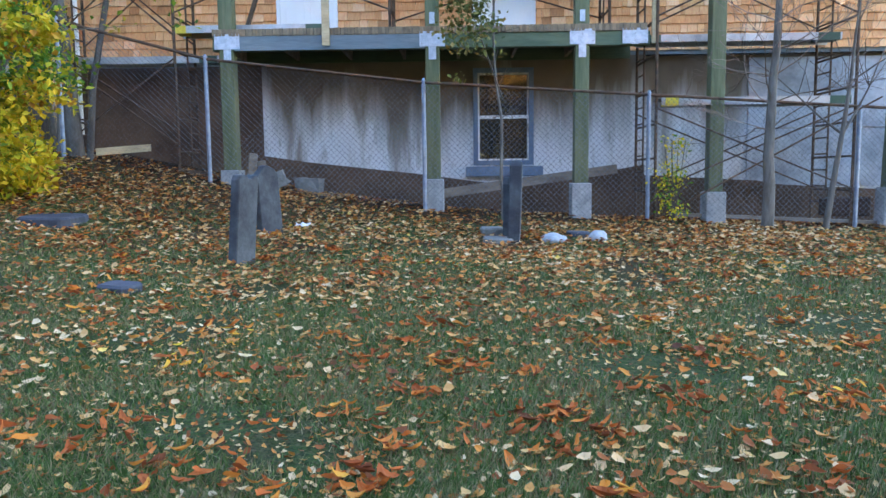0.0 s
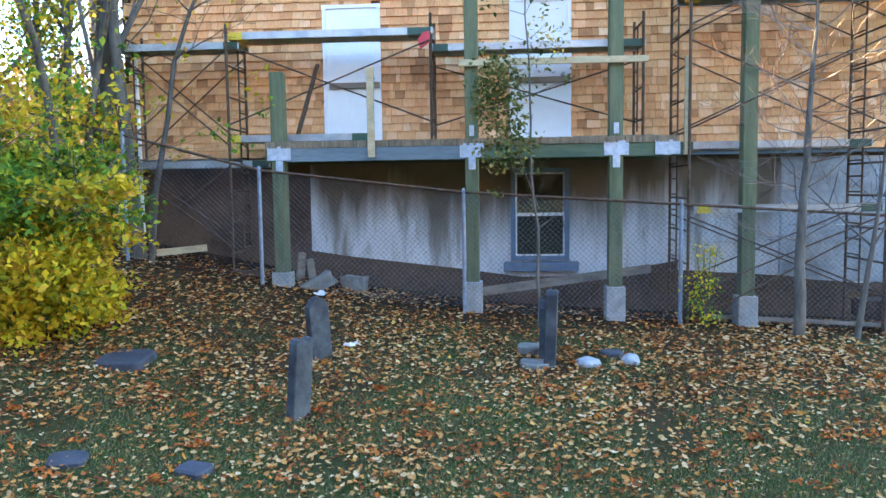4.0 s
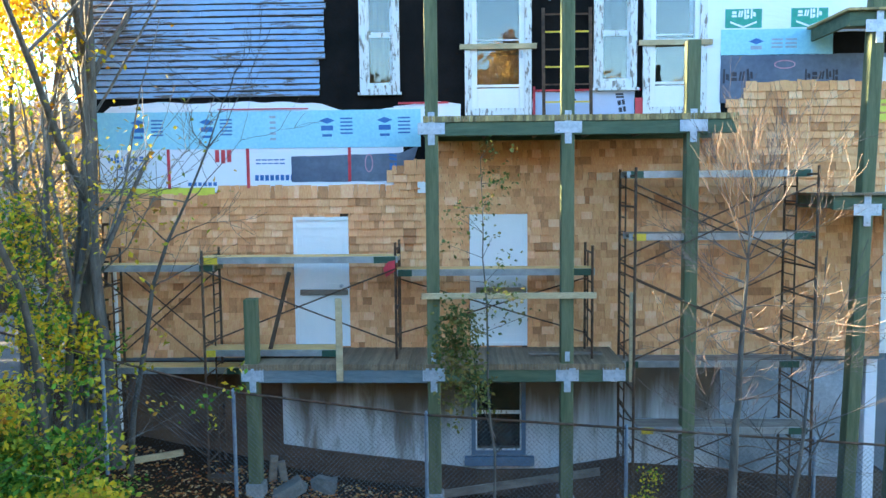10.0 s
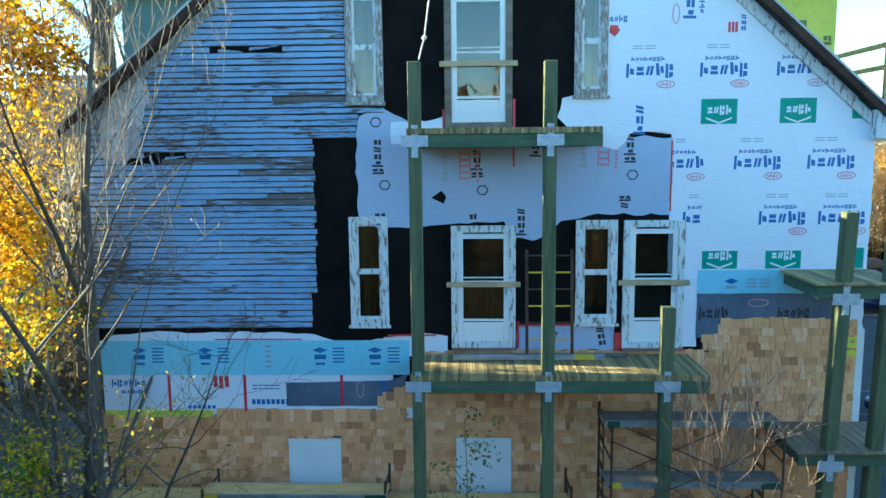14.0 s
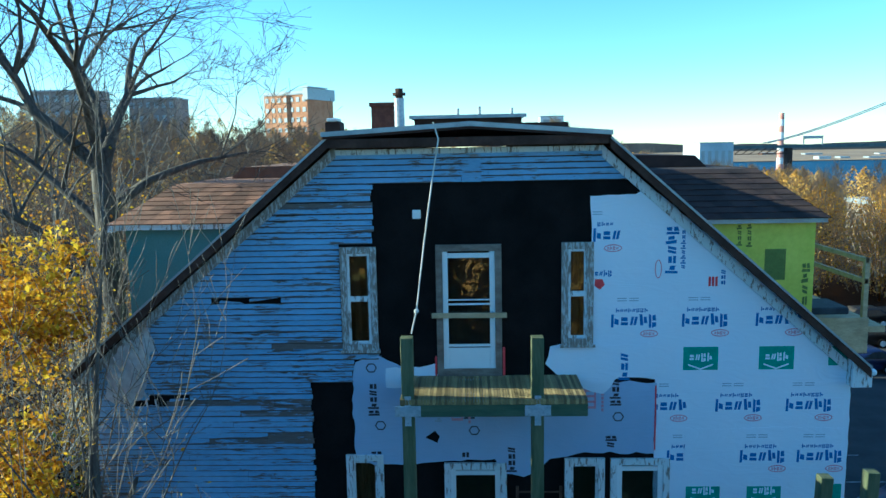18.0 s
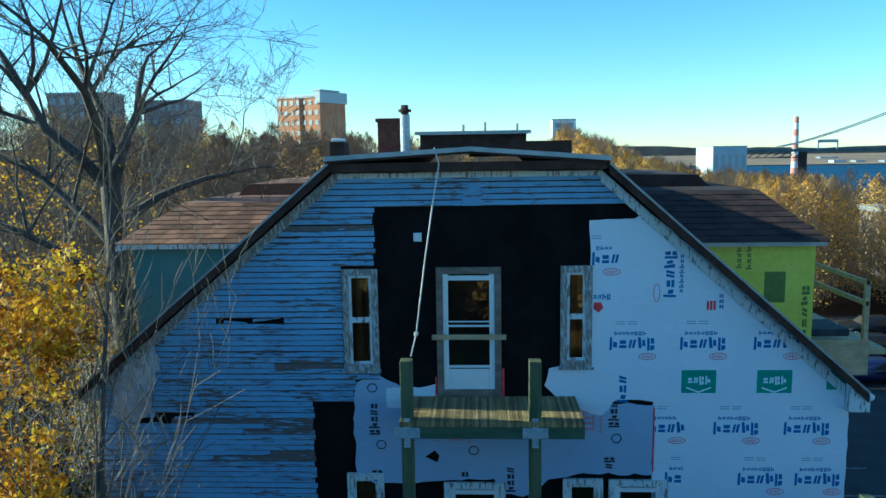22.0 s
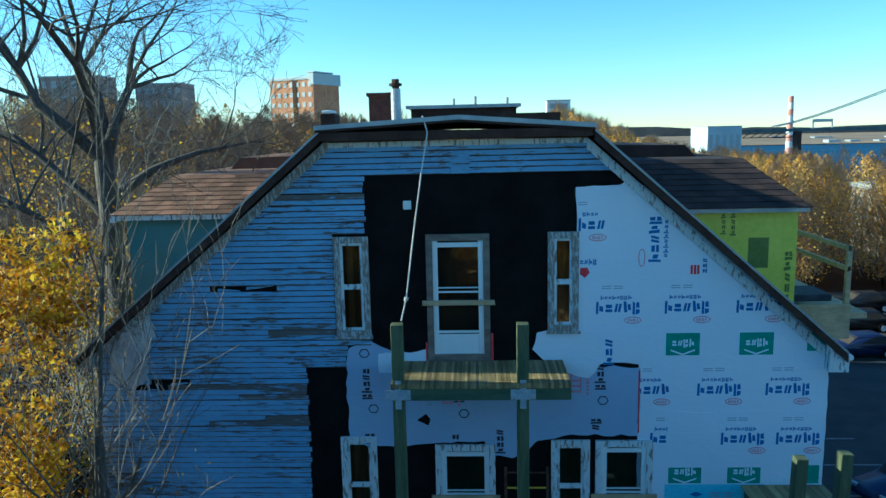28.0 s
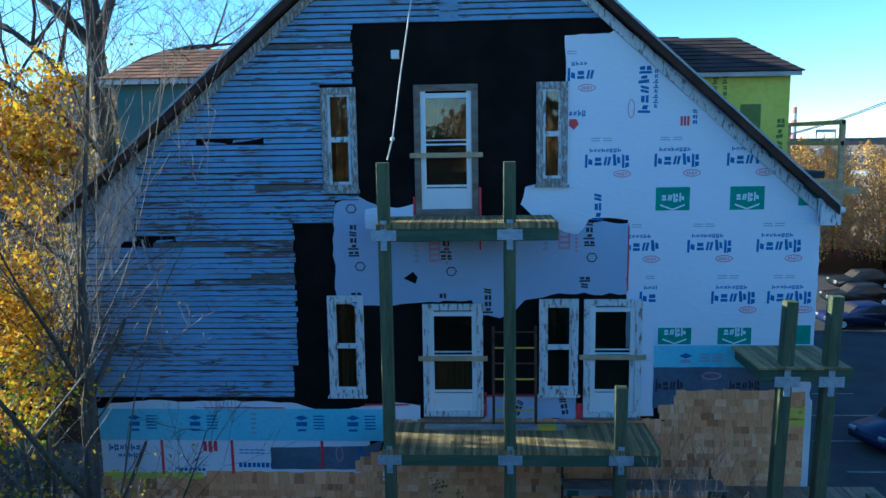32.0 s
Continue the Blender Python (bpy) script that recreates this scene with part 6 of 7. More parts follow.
# ---- fallen leaves and grass ----
def lawn_z(x, y):
    """Height of the ground sheet itself, between its half-metre knots."""
    u, v = math.floor(x * 2) / 2, math.floor(y * 2) / 2
    fx, fy = (x - u) * 2, (y - v) * 2
    a, b_, c, d = knot(u, v), knot(u + 0.5, v), knot(u, v + 0.5), knot(u + 0.5, v + 0.5)
    return (a * (1 - fx) + b_ * fx) * (1 - fy) + (c * (1 - fx) + d * fx) * fy
@functools.lru_cache(maxsize=None)
def knot(x, y):
    return land_z(x, y)
rs = np.random.RandomState(5)
LEAF = [(-0.5, 0, 0.05), (-0.18, -0.34, 0.0), (0.16, -0.3, 0.02), (0.5, 0, 0.1), (0.16, 0.3, 0.0), (-0.18, 0.34, 0.03), (0, 0, -0.02)]
LF = [(6, 0, 1), (6, 1, 2), (6, 2, 3), (6, 3, 4), (6, 4, 5), (6, 5, 0)]
STAR = [((0.5 if i % 2 == 0 else 0.24) * math.cos(i * math.tau / 10), (0.5 if i % 2 == 0 else 0.24) * math.sin(i * math.tau / 10), 0.07 * (i % 2) + 0.06 * math.sin(i)) for i in range(10)] + [(0, 0, -0.03)]
SF = [(10, i, (i + 1) % 10) for i in range(10)]
V, Fc = [], []
def add_leaf(x, y, z, size, yaw, tx, ty, curl, star):
    shape, faces = (STAR, SF) if star else (LEAF, LF)
    r = Euler((tx, ty, yaw)).to_matrix() * size
    k = len(V)
    o = Vector((x, y, z))
    for a, b_, c in shape:
        V.append(tuple(o + r @ Vector((a, b_ * (1 - 0.3 * curl), c + curl * (a * a + b_ * b_) * 1.3))))
    Fc.extend([tuple(i + k for i in f) for f in faces])
count = 0
while count < 62000:
    x, y = rs.uniform(-10, 10.5), rs.uniform(-7.0, 10.9)
    dens = 0.2 + 0.68 * min(max((y - 4.0) / 3.5, 0), 1) + 0.4 * min(max(-x / 4, 0), 1) + 0.85 * noise.noise((x * 0.7, y * 0.7, 4.0)) + 0.7 * noise.noise((x * 2.1, y * 2.1, 9.0))
    if y > 9.4:
        dens *= 0.55
    if rs.rand() > dens:
        continue
    size = rs.uniform(0.028, 0.062) * (1 + 0.035 * y)
    add_leaf(x, y, lawn_z(x, y) + rs.uniform(0.012, 0.035), size, rs.uniform(0, 6.3), rs.normal(0, 0.24), rs.normal(0, 0.24), rs.uniform(0, 0.45), rs.rand() < 0.12)
    count += 1
for _ in range(22000):
    y = rs.normal(2.6, 2.4)
    x = rs.normal(0, 1.6 + 0.25 * abs(y))
    if not -6.5 < y < 9 or abs(x) > 10:
        continue
    add_leaf(x, y, lawn_z(x, y) + rs.uniform(0.004, 0.02), rs.uniform(0.015, 0.035), rs.uniform(0, 6.3), rs.normal(0, 0.4), rs.normal(0, 0.4), rs.uniform(0, 0.6), False)
tagged(part("fallen_leaves", (V, Fc), "fallen"), "tan and orange autumn leaves scattered on the lawn", "leaves", kind="stuff")
# curled leaflets lying in loose heaps
V, Fc = [], []
def curled(x, y, z, length, width, yaw, roll):
    k = len(V)
    r = Euler((roll, rs.normal(0, 0.25), yaw)).to_matrix()
    o = Vector((x, y, z))
    bow, fold = rs.uniform(0.2, 1.4), rs.uniform(0.2, 1.3)
    for i in range(6):
        u = i / 5
        w = width * math.sin(math.pi * (0.06 + 0.9 * u ** 0.8)) * rs.uniform(0.8, 1.15)
        mid = Vector(((u - 0.5) * length, length * 0.12 * math.sin(4 * u + roll), bow * length * (u - 0.5) ** 2))
        for sgn in (-1, 0, 1):
            V.append(tuple(o + r @ (mid + Vector((0, sgn * w * 0.5, abs(sgn) * w * 0.5 * fold)))))
    for i in range(5):
        for j in (0, 1):
            a = k + 3 * i + j
            Fc.append((a, a + 1, a + 4, a + 3))
for _ in range(300):
    cy = 1.2 + 7.5 * rs.rand() ** 1.4
    cx = rs.uniform(-1, 1) * (1.0 + 0.62 * cy)
    yaw0, wide = rs.uniform(0, 6.3), rs.uniform(0.03, 0.10)
    for _ in range(rs.randint(3, 18)):
        x, y = cx + rs.normal(0, wide), cy + rs.normal(0, wide * 0.8)
        curled(x, y, lawn_z(x, y) + rs.uniform(0.012, 0.04), rs.uniform(0.03, 0.08), rs.uniform(0.012, 0.03), yaw0 + rs.normal(0, 0.9), rs.normal(0, 0.5))
tagged(part("leaf_heaps", (V, Fc), "curled"), "loose heaps of curled rust-brown leaves on the grass", "leaves", kind="stuff")
V, Fc = [], []
count = 0
while count < 420000:
    y = 0.9 + 9.0 * rs.rand() ** 2.0 - (rs.rand() < 0.2) * 6 * rs.rand()
    x = rs.normal(0, 0.75) * (0.9 + 0.72 * abs(y))
    if noise.noise((x * 1.1, y * 1.1, 2.0)) < -0.45 + 0.3 * rs.rand():
        continue
    if y > 5 and rs.rand() < (y - 5) * 0.16:
        continue
    h, a, l = rs.uniform(0.014, 0.042), rs.uniform(0, 6.3), rs.normal(0, 0.022)
    z = lawn_z(x, y)
    w = 0.0016 + 0.0006 * abs(y)
    dx, dy = math.cos(a) * w, math.sin(a) * w
    k = len(V)
    V += [(x - dx, y - dy, z - 0.01), (x + dx, y + dy, z - 0.01), (x + l - dy * 3, y + l * 0.7 + dx * 3, z + h)]
    Fc.append((k, k + 1, k + 2))
    count += 1
tagged(part("grass", (V, Fc), "grass"), "short green and straw lawn grass", "grass", kind="stuff")

# ---- trees ----
def grow(rng2, base, direction, length, radius, depth, spread=0.6, up=0.25, segs=4, kids=(3, 5), shrink=0.62, out=None, tips=None, wob=0.12):
    """Branches as tapered pieces (p, q, r0, r1) with their tips."""
    p, d = Vector(base), Vector(direction).normalized()
    r0 = radius
    pts = []
    for i in range(segs):
        d = (d + Vector((rng2.gauss(0, wob), rng2.gauss(0, wob), rng2.gauss(0, wob) + up * 0.15))).normalized()
        q = p + d * length / segs
        r1 = radius * (1 - (i + 1) / segs * 0.65)
        out.append((p, q, r0, r1))
        pts.append((q, d, r1))
        p, r0 = q, r1
    if depth == 0:
        tips.append((p, d))
        return
    for _ in range(rng2.randint(*kids)):
        q, dd, r = pts[rng2.randrange(max(0, segs // 3), segs)]
        side = Vector((rng2.gauss(0, 1), rng2.gauss(0, 1), rng2.gauss(0, 0.6))).normalized()
        nd = (dd * (1 - spread) + side * spread + Vector((0, 0, up))).normalized()
        grow(rng2, q, nd, length * rng2.uniform(shrink - 0.14, shrink + 0.12), r * 0.62, depth - 1, spread, up, max(2, segs - 1), kids, shrink, out, tips, wob)
    q, dd, r = pts[-1]
    grow(rng2, q, dd, length * shrink, r * 0.85, depth - 1, spread, up, max(2, segs - 1), kids, shrink, out, tips, wob)
def tubes(pieces, thin=0.0):
    """Tapered limbs; a piece that goes on where the last one ended shares its ring."""
    V, Fc = [], []
    end, ring_at, sides, s = None, 0, 0, None
    for p, q, r0, r1 in pieces:
        n = 7 if r0 > 0.03 else (5 if r0 > 0.012 else 3)
        d = (q - p).normalized()
        joined = end is not None and (p - end).length < 1e-5 and sides >= 3
        if joined:
            n = sides
            s = s - d * s.dot(d)
            s = s.normalized() if s.length > 1e-4 else d.orthogonal().normalized()
        else:
            s = d.orthogonal().normalized()
        t = d.cross(s)
        if not joined:
            ring_at = len(V)
            V += [tuple(p - d * r0 * 0.3 + (s * math.cos(i * math.tau / n) + t * math.sin(i * math.tau / n)) * max(r0, thin)) for i in range(n)]
        k = len(V)
        V += [tuple(q + (s * math.cos(i * math.tau / n) + t * math.sin(i * math.tau / n)) * max(r1, thin)) for i in range(n)]
        for i in range(n):
            Fc.append((ring_at + i, ring_at + (i + 1) % n, k + (i + 1) % n, k + i))
        end, ring_at, sides = q, k, n
    return V, Fc
def leaves(rng2, spots, per, size, spread):
    V, Fc = [], []
    for p, d in spots:
        for _ in range(per):
            o = p + Vector((rng2.gauss(0, spread), rng2.gauss(0, spread), rng2.gauss(0, spread * 0.8)))
            m = Euler((rng2.gauss(0.3, 0.7), rng2.gauss(0, 0.7), rng2.uniform(0, 6.3))).to_matrix() * size * rng2.uniform(0.6, 1.2)
            k = len(V)
            for a, b_, c in ((-0.5, 0, 0), (-0.05, -0.33, 0.06), (0.5, 0, -0.06), (-0.05, 0.33, 0.06)):
                V.append(tuple(o + m @ Vector((a, b_, c))))
            Fc += [(k, k + 1, k + 2), (k, k + 2, k + 3)]
    return V, Fc
def tree(name, label, base, height, radius, seed, depth=4, leaf=None, per=8, size=0.09, spread=0.15, bark="bark", lean=(0, 0), category="tree", leafy=1.0, first=0.45, group="", **kw):
    rng2 = random.Random(seed)
    t = thing(name, label, category, group, at=base)
    out, tips = [], []
    grow(rng2, (0, 0, -0.1), (lean[0], lean[1], 1), height * first, radius, depth, out=out, tips=tips, **kw)
    part("trunk", tubes([o for o in out if o[2] > radius * 0.25], 0.003), bark, t, smooth=True)
    tw_ = part("twig_spray", tubes([o for o in out if o[2] <= radius * 0.25], 0.005), bark, t)
    tw_["kind"] = "stuff"
    if leaf:
        part("crown", leaves(rng2, [s for s in tips if rng2.random() < leafy], per, size, spread), leaf, t)
    return t, out, tips
g = ground_z
# saplings before the house
sp = thing("bare_sapling", "grey bare sapling with many fine spreading twigs", "sapling", at=(4.0, 9.55, g(4.0, 9.55)))
out, tips = [], []
rng2 = random.Random(19)
p = Vector((0, 0, -0.1))
for i in range(15):
    q = p + Vector((rng2.gauss(0.016, 0.012), rng2.gauss(0, 0.012), 0.34))
    out.append((p, q, 0.082 * (1 - i / 17), 0.082 * (1 - (i + 1) / 17)))
    if 2 < i < 13:
        for _ in range(3):
            a = rng2.uniform(0, 6.3)
            grow(rng2, q, (math.cos(a), math.sin(a) * 0.6, rng2.uniform(0.0, 0.5)), rng2.uniform(0.8, 1.25), 0.011, 2, 0.45, 0.16, 6, (3, 4), 0.55, out, tips, 0.16)
    if i >= 12:
        for _ in range(4):
            a = rng2.uniform(0, 6.3)
            grow(rng2, q, (math.cos(a) * 0.75, math.sin(a) * 0.4, 0.9), rng2.uniform(0.9, 1.4), 0.0115, 2, 0.4, 0.22, 6, (3, 5), 0.55, out, tips, 0.12)
    p = q
part("trunk", tubes([o for o in out if o[2] > 0.0118]), "bark", sp, smooth=True)
part("twig_spray", tubes([o for o in out if o[2] <= 0.0118], 0.0026), "bark_red", sp)["kind"] = "stuff"
tree("bare_sapling", "slender leaning bare sapling", (4.72, 9.5, g(4.72, 9.5)), 4.4, 0.045, 22, 2, spread=0.45, up=0.3, first=0.6, wob=0.06, lean=(0.12, 0), shrink=0.5, category="sapling")
fs = thing("bare_sapling", "dark bent sapling with bare forking twigs", "sapling", at=(-5.05, 10.0, g(-5.05, 10.0)))
out, tips = [], []
rng2 = random.Random(25)
base_z = g(-5.05, 10.0)
bend = [Vector((x + 5.05, 0.02 * i, z - base_z)) for i, (x, z) in enumerate(((-5.05, base_z - 0.1), (-4.95, 2.5), (-4.72, 3.6), (-4.6, 4.4), (-4.35, 5.1), (-4.05, 5.7), (-3.7, 6.5), (-3.45, 7.2)))]
for i, (p, q) in enumerate(zip(bend[:-1], bend[1:])):
    out.append((p, q, 0.05 - 0.006 * i, 0.044 - 0.006 * i))
    if i > 1:
        for d in ((-0.8, 0.1, 0.5), (0.7, -0.2, 0.6)):
            grow(rng2, q, (d[0] + rng2.gauss(0, 0.2), d[1] + rng2.gauss(0, 0.3), d[2]), rng2.uniform(0.7, 1.3), 0.016 - 0.001 * i, 2, 0.5, 0.2, 5, (2, 3), 0.6, out, tips, 0.15)
part("trunk", tubes([o for o in out if o[2] > 0.0165]), "bark_dark", fs, smooth=True)
part("twig_spray", tubes([o for o in out if o[2] <= 0.0165], 0.003), "bark_dark", fs)["kind"] = "stuff"
st = thing("leafy_sapling", "thin sapling with small sparse green-yellow leaves", "sapling", at=(0.58, 9.6, g(0.58, 9.6)))
out, tips = [], []
rng2 = random.Random(31)
p = Vector((0, 0, -0.1))
for i in range(16):
    q = p + Vector((rng2.gauss(0.0, 0.02), rng2.gauss(0, 0.02), 0.36))
    out.append((p, q, 0.026 - 0.0013 * i, 0.0247 - 0.0013 * i))
    if i > 2:
        for _ in range(2):
            a = rng2.uniform(0, 6.3)
            L = rng2.uniform(0.15, 0.6)
            e = q + Vector((math.cos(a) * L, math.sin(a) * L * 0.6, rng2.uniform(0.02, 0.3)))
            out.append((q, e, 0.006, 0.003))
            if 4.0 < q.z < 5.7 or 3.1 < q.z < 3.5:
                tips.append((e, e - q))
    p = q
for z, x, n in ((3.35, -0.55, 40), (3.0, -0.5, 50), (2.6, -0.42, 36), (2.25, -0.35, 16), (5.4, 0.12, 5), (4.95, -0.3, 4), (4.05, 0.0, 7), (3.6, 0.1, 7)):
    for _ in range(n):
        tips.append((Vector((x + rng2.gauss(0, 0.16), -0.35 + rng2.gauss(0, 0.12), z + rng2.gauss(0, 0.15))), None))
out.append((Vector((0, 0, 1.6)), Vector((-0.35, -0.3, 2.5)), 0.012, 0.008))
out.append((Vector((-0.35, -0.3, 2.5)), Vector((-0.55, -0.36, 3.5)), 0.008, 0.004))
part("trunk", tubes([o for o in out if o[2] > 0.0063]), "bark", st)
part("twig_spray", tubes([o for o in out if o[2] <= 0.0063]), "bark", st)["kind"] = "stuff"
part("crown", leaves(rng2, tips, 11, 0.075, 0.085), "olive", st)
bt = thing("green_shrub", "small bright green shrub at the fence", "shrub", at=(2.85, 9.75, g(2.85, 9.75)))
spots = [(Vector((rng2.gauss(0, 0.085), rng2.gauss(0, 0.08), 0.1 + 1.0 * rng2.random() ** 1.2)), None) for _ in range(80)]
part("stem", tubes([(Vector((0, 0, -0.05)), Vector((rng2.gauss(0, 0.1), 0, 1.1)), 0.01, 0.004) for _ in range(5)]), "bark", bt)
part("crown", leaves(rng2, spots, 7, 0.05, 0.05), "maple", bt)
# the green and yellow maple in front on the slope
mt = thing("maple_bush", "dense young maple with green and bright yellow leaves", "tree", at=(-5.2, 6.9, g(-5.2, 6.9)))
out, tips = [], []
for k in range(7):
    grow(rng2, (rng2.gauss(0, 0.2), rng2.gauss(0, 0.2), -0.1), (rng2.gauss(-0.25, 0.3), rng2.gauss(0, 0.4), 1), 1.9, 0.035, 2, 0.6, 0.1, 4, (3, 5), 0.6, out, tips)
# leaves hang in drooping layered sprays, yellow below and on top, green in a band between
yellow, green = [], []
for _ in range(250):
    a, c = rng2.uniform(0, math.tau), rng2.uniform(-1, 1)
    rr = rng2.uniform(0.55, 1.0) * (1 + 0.5 * noise.noise((math.cos(a) * 1.9, math.sin(a) * 1.9, c * 2.2)))
    s = math.sqrt(1 - c * c)
    o = Vector((math.cos(a) * s * 1.3 * rr - 0.3 * c - 0.1, math.sin(a) * s * 1.2 * rr, 1.05 + c * 1.5 * rr))
    band = o.z + 0.35 * noise.noise(o * 0.9)
    n = rng2.randint(8, 16)
    for _ in range(n):
        u, ang = rng2.random() ** 0.6, rng2.uniform(0, math.tau)
        p = o + Vector((math.cos(ang) * 0.34 * u, math.sin(ang) * 0.34 * u, -0.16 * u * u + rng2.gauss(0, 0.03)))
        (green if 1.05 < band < 2.15 else yellow).append((p, None))
for _ in range(420):
    p = Vector((rng2.gauss(-0.85, 0.42), rng2.gauss(0.1, 0.45), rng2.gauss(2.15, 0.5)))
    (green if p.z < 1.9 and p.x < -0.6 else yellow).append((p, None))
for _ in range(110):
    u = rng2.random()
    yellow.append((Vector((0.2 + 1.4 * u + rng2.gauss(0, 0.07), -0.3 + rng2.gauss(0, 0.08), 1.3 + 0.16 * u + rng2.gauss(0, 0.07 * (1.2 - u)))), None))
yellow += tips[::2]
green += tips[1::2]
part("trunk", tubes(out), "bark", mt)
part("crown", leaves(rng2, yellow, 8, 0.088, 0.085), "maple_yellow", mt, "bright yellow leaves")
part("crown", leaves(rng2, green, 8, 0.088, 0.085), "maple_green", mt, "fresh green leaves")
# tall trees at the left corner of the house
tb = thing("tall_tree", "tall bare tree with a broad forked crown", "tree", at=(-7.35, 15.0, 2.0))
out, tips = [], []
rng2 = random.Random(12)
stem = [Vector((0.1, 0, -0.2)), Vector((-0.05, 0, 4)), Vector((0.05, 0.1, 8.5)), Vector((0.0, 0, 12.2))]
for i, (p, q) in enumerate(zip(stem[:-1], stem[1:])):
    out.append((p, q, 0.36 - 0.05 * i, 0.31 - 0.05 * i))
top = stem[-1]
for start, d, L, r in ((top, (0.5, 0.2, 0.9), 3.2, 0.15), (top, (-0.6, 0.1, 0.8), 4.6, 0.15), (top, (-0.12, 0.5, 1), 4.2, 0.13), (top, (0.2, -0.4, 1), 4.2, 0.13), (stem[2] + Vector((0, 0, 2.2)), (-0.9, 0, 0.6), 4.2, 0.12),
                       (stem[2] + Vector((0, 0, 2.8)), (0.9, 0.3, 0.6), 2.9, 0.13), (stem[2] + Vector((0, 0, 1.2)), (-0.5, -0.6, 0.8), 4.0, 0.10), (stem[2], (0.3, -0.5, 0.9), 3.0, 0.09), (stem[1] + Vector((0, 0, 2.5)), (-0.7, -0.3, 0.7), 4.0, 0.10)):
    grow(rng2, start, d, L, r, 4, 0.55, 0.12, 5, (3, 4), 0.6, out, tips, 0.17)
part("trunk", tubes([o for o in out if o[2] > 0.06], 0.004), "bark_dark", tb, smooth=True)
part("limb_spray", tubes([o for o in out if 0.018 < o[2] <= 0.06], 0.004), "bark_dark", tb)["kind"] = "stuff"
part("twig_spray", tubes([o for o in out if o[2] <= 0.018], 0.0052), "bark_dark", tb)["kind"] = "stuff"
tree("slender_tree", "slender bare tree beside the house corner", (-6.1, 10.6, 1.75), 14.5, 0.18, 43, 4, spread=0.45, up=0.3, kids=(2, 3), first=0.55, wob=0.045, shrink=0.5)
tree("slender_tree", "slender grey bare tree with upright limbs", (-5.32, 10.2, 1.6), 12.5, 0.12, 47, 4, spread=0.42, up=0.34, kids=(2, 4), first=0.5, wob=0.05, shrink=0.55, lean=(-0.055, 0), bark="bark")
for x, y, h, sd, r in ((-5.78, 10.5, 12.2, 101, 0.045), (-5.55, 10.15, 10.6, 107, 0.035)):
    tree("slender_tree", "slender grey bare tree with many fine upright twigs", (x, y, ground_z(x, y)), h, r, sd, 4, spread=0.6, up=0.25, kids=(2, 3), first=0.58, wob=0.10, shrink=0.42, bark="bark_twig")
tree("birch_tree", "pale birch with yellow leaves", (-7.6, 13.2, 2.0), 9.5, 0.13, 53, 4, spread=0.55, up=0.2, kids=(3, 4), first=0.5, wob=0.05, bark="bark_pale", leaf="gold", per=5, size=0.09, leafy=0.6, lean=(-0.22, 0))
tree("tall_tree", "tall stout bare tree standing beyond the street", (-13.6, 25.0, 2.1), 17.5, 0.38, 151, 4, spread=0.5, up=0.2, kids=(3, 4), first=0.45, wob=0.05, bark="bark")
tree("golden_tree", "slim tree full of golden autumn leaves", (-9.4, 14.6, 2.05), 10.5, 0.12, 57, 4, spread=0.55, up=0.22, kids=(3, 4), first=0.5, wob=0.07, leaf="gold", per=5, size=0.10, leafy=0.7)
tree("golden_tree", "slim tree with green and yellow leaves", (-7.2, 7.8, 1.5), 5.6, 0.06, 59, 4, spread=0.5, up=0.15, kids=(3, 4), first=0.45, wob=0.09, leaf="maple_yellow", per=6, size=0.09, leafy=0.8)
tree("golden_tree", "tall tree with golden autumn leaves", (-12.5, 17.5, 2.05), 12.5, 0.2, 61, 4, spread=0.55, up=0.2, kids=(3, 4), first=0.5, wob=0.06, leaf="gold", per=7, size=0.12, leafy=0.8)

gt = thing("golden_tree", "multi-stemmed tree with clumps of golden and yellow-green leaves", "tree", at=(-6.35, 10.2, ground_z(-6.35, 10.2)))
out, tips = [], []
rng2 = random.Random(67)
for k in range(5):
    grow(rng2, (rng2.gauss(0, 0.25), rng2.gauss(0, 0.2), -0.1), (rng2.gauss(0, 0.09), rng2.gauss(0, 0.08), 1), rng2.uniform(6.0, 7.5), 0.07, 3, 0.5, 0.25, 7, (3, 4), 0.5, out, tips, 0.10)
part("trunk", tubes([o for o in out if o[2] > 0.03]), "bark", gt, smooth=True)
part("twig_spray", tubes([o for o in out if o[2] <= 0.03], 0.005), "bark_twig", gt)["kind"] = "stuff"
high, low = [], []
for _ in range(760):
    z = rng2.uniform(0.4, 11.6)
    a, r = rng2.uniform(0, math.tau), math.sqrt(rng2.random()) * (1.0 if z > 6 else 0.85)
    o = Vector((r * math.cos(a), 0.8 * r * math.sin(a), z))
    if noise.noise(o * 0.75 + Vector((3, 1, 0))) < (0.1 if z > 6.2 else 0.1 if z < 4.2 else 0.22):
        continue
    for _ in range(6):
        (high if z > 6.4 + rng2.gauss(0, 0.8) else low).append((o + Vector((rng2.gauss(0, 0.17), rng2.gauss(0, 0.17), rng2.gauss(0, 0.14))), None))
part("crown", leaves(rng2, high, 6, 0.12, 0.08), "gold", gt, "golden orange leaves")
part("crown", leaves(rng2, low, 6, 0.10, 0.09), "maple", gt, "yellow-green leaves")
for x, y, h, sd in ((-8.2, 16.5, 10.0, 79),):
    tree("golden_tree", "slim tree full of orange-gold autumn leaves", (x, y, 2.05), h, 0.10, sd, 4, spread=0.55, up=0.22, kids=(3, 4), first=0.45, wob=0.07, leaf="gold", per=8, size=0.10, leafy=0.8)

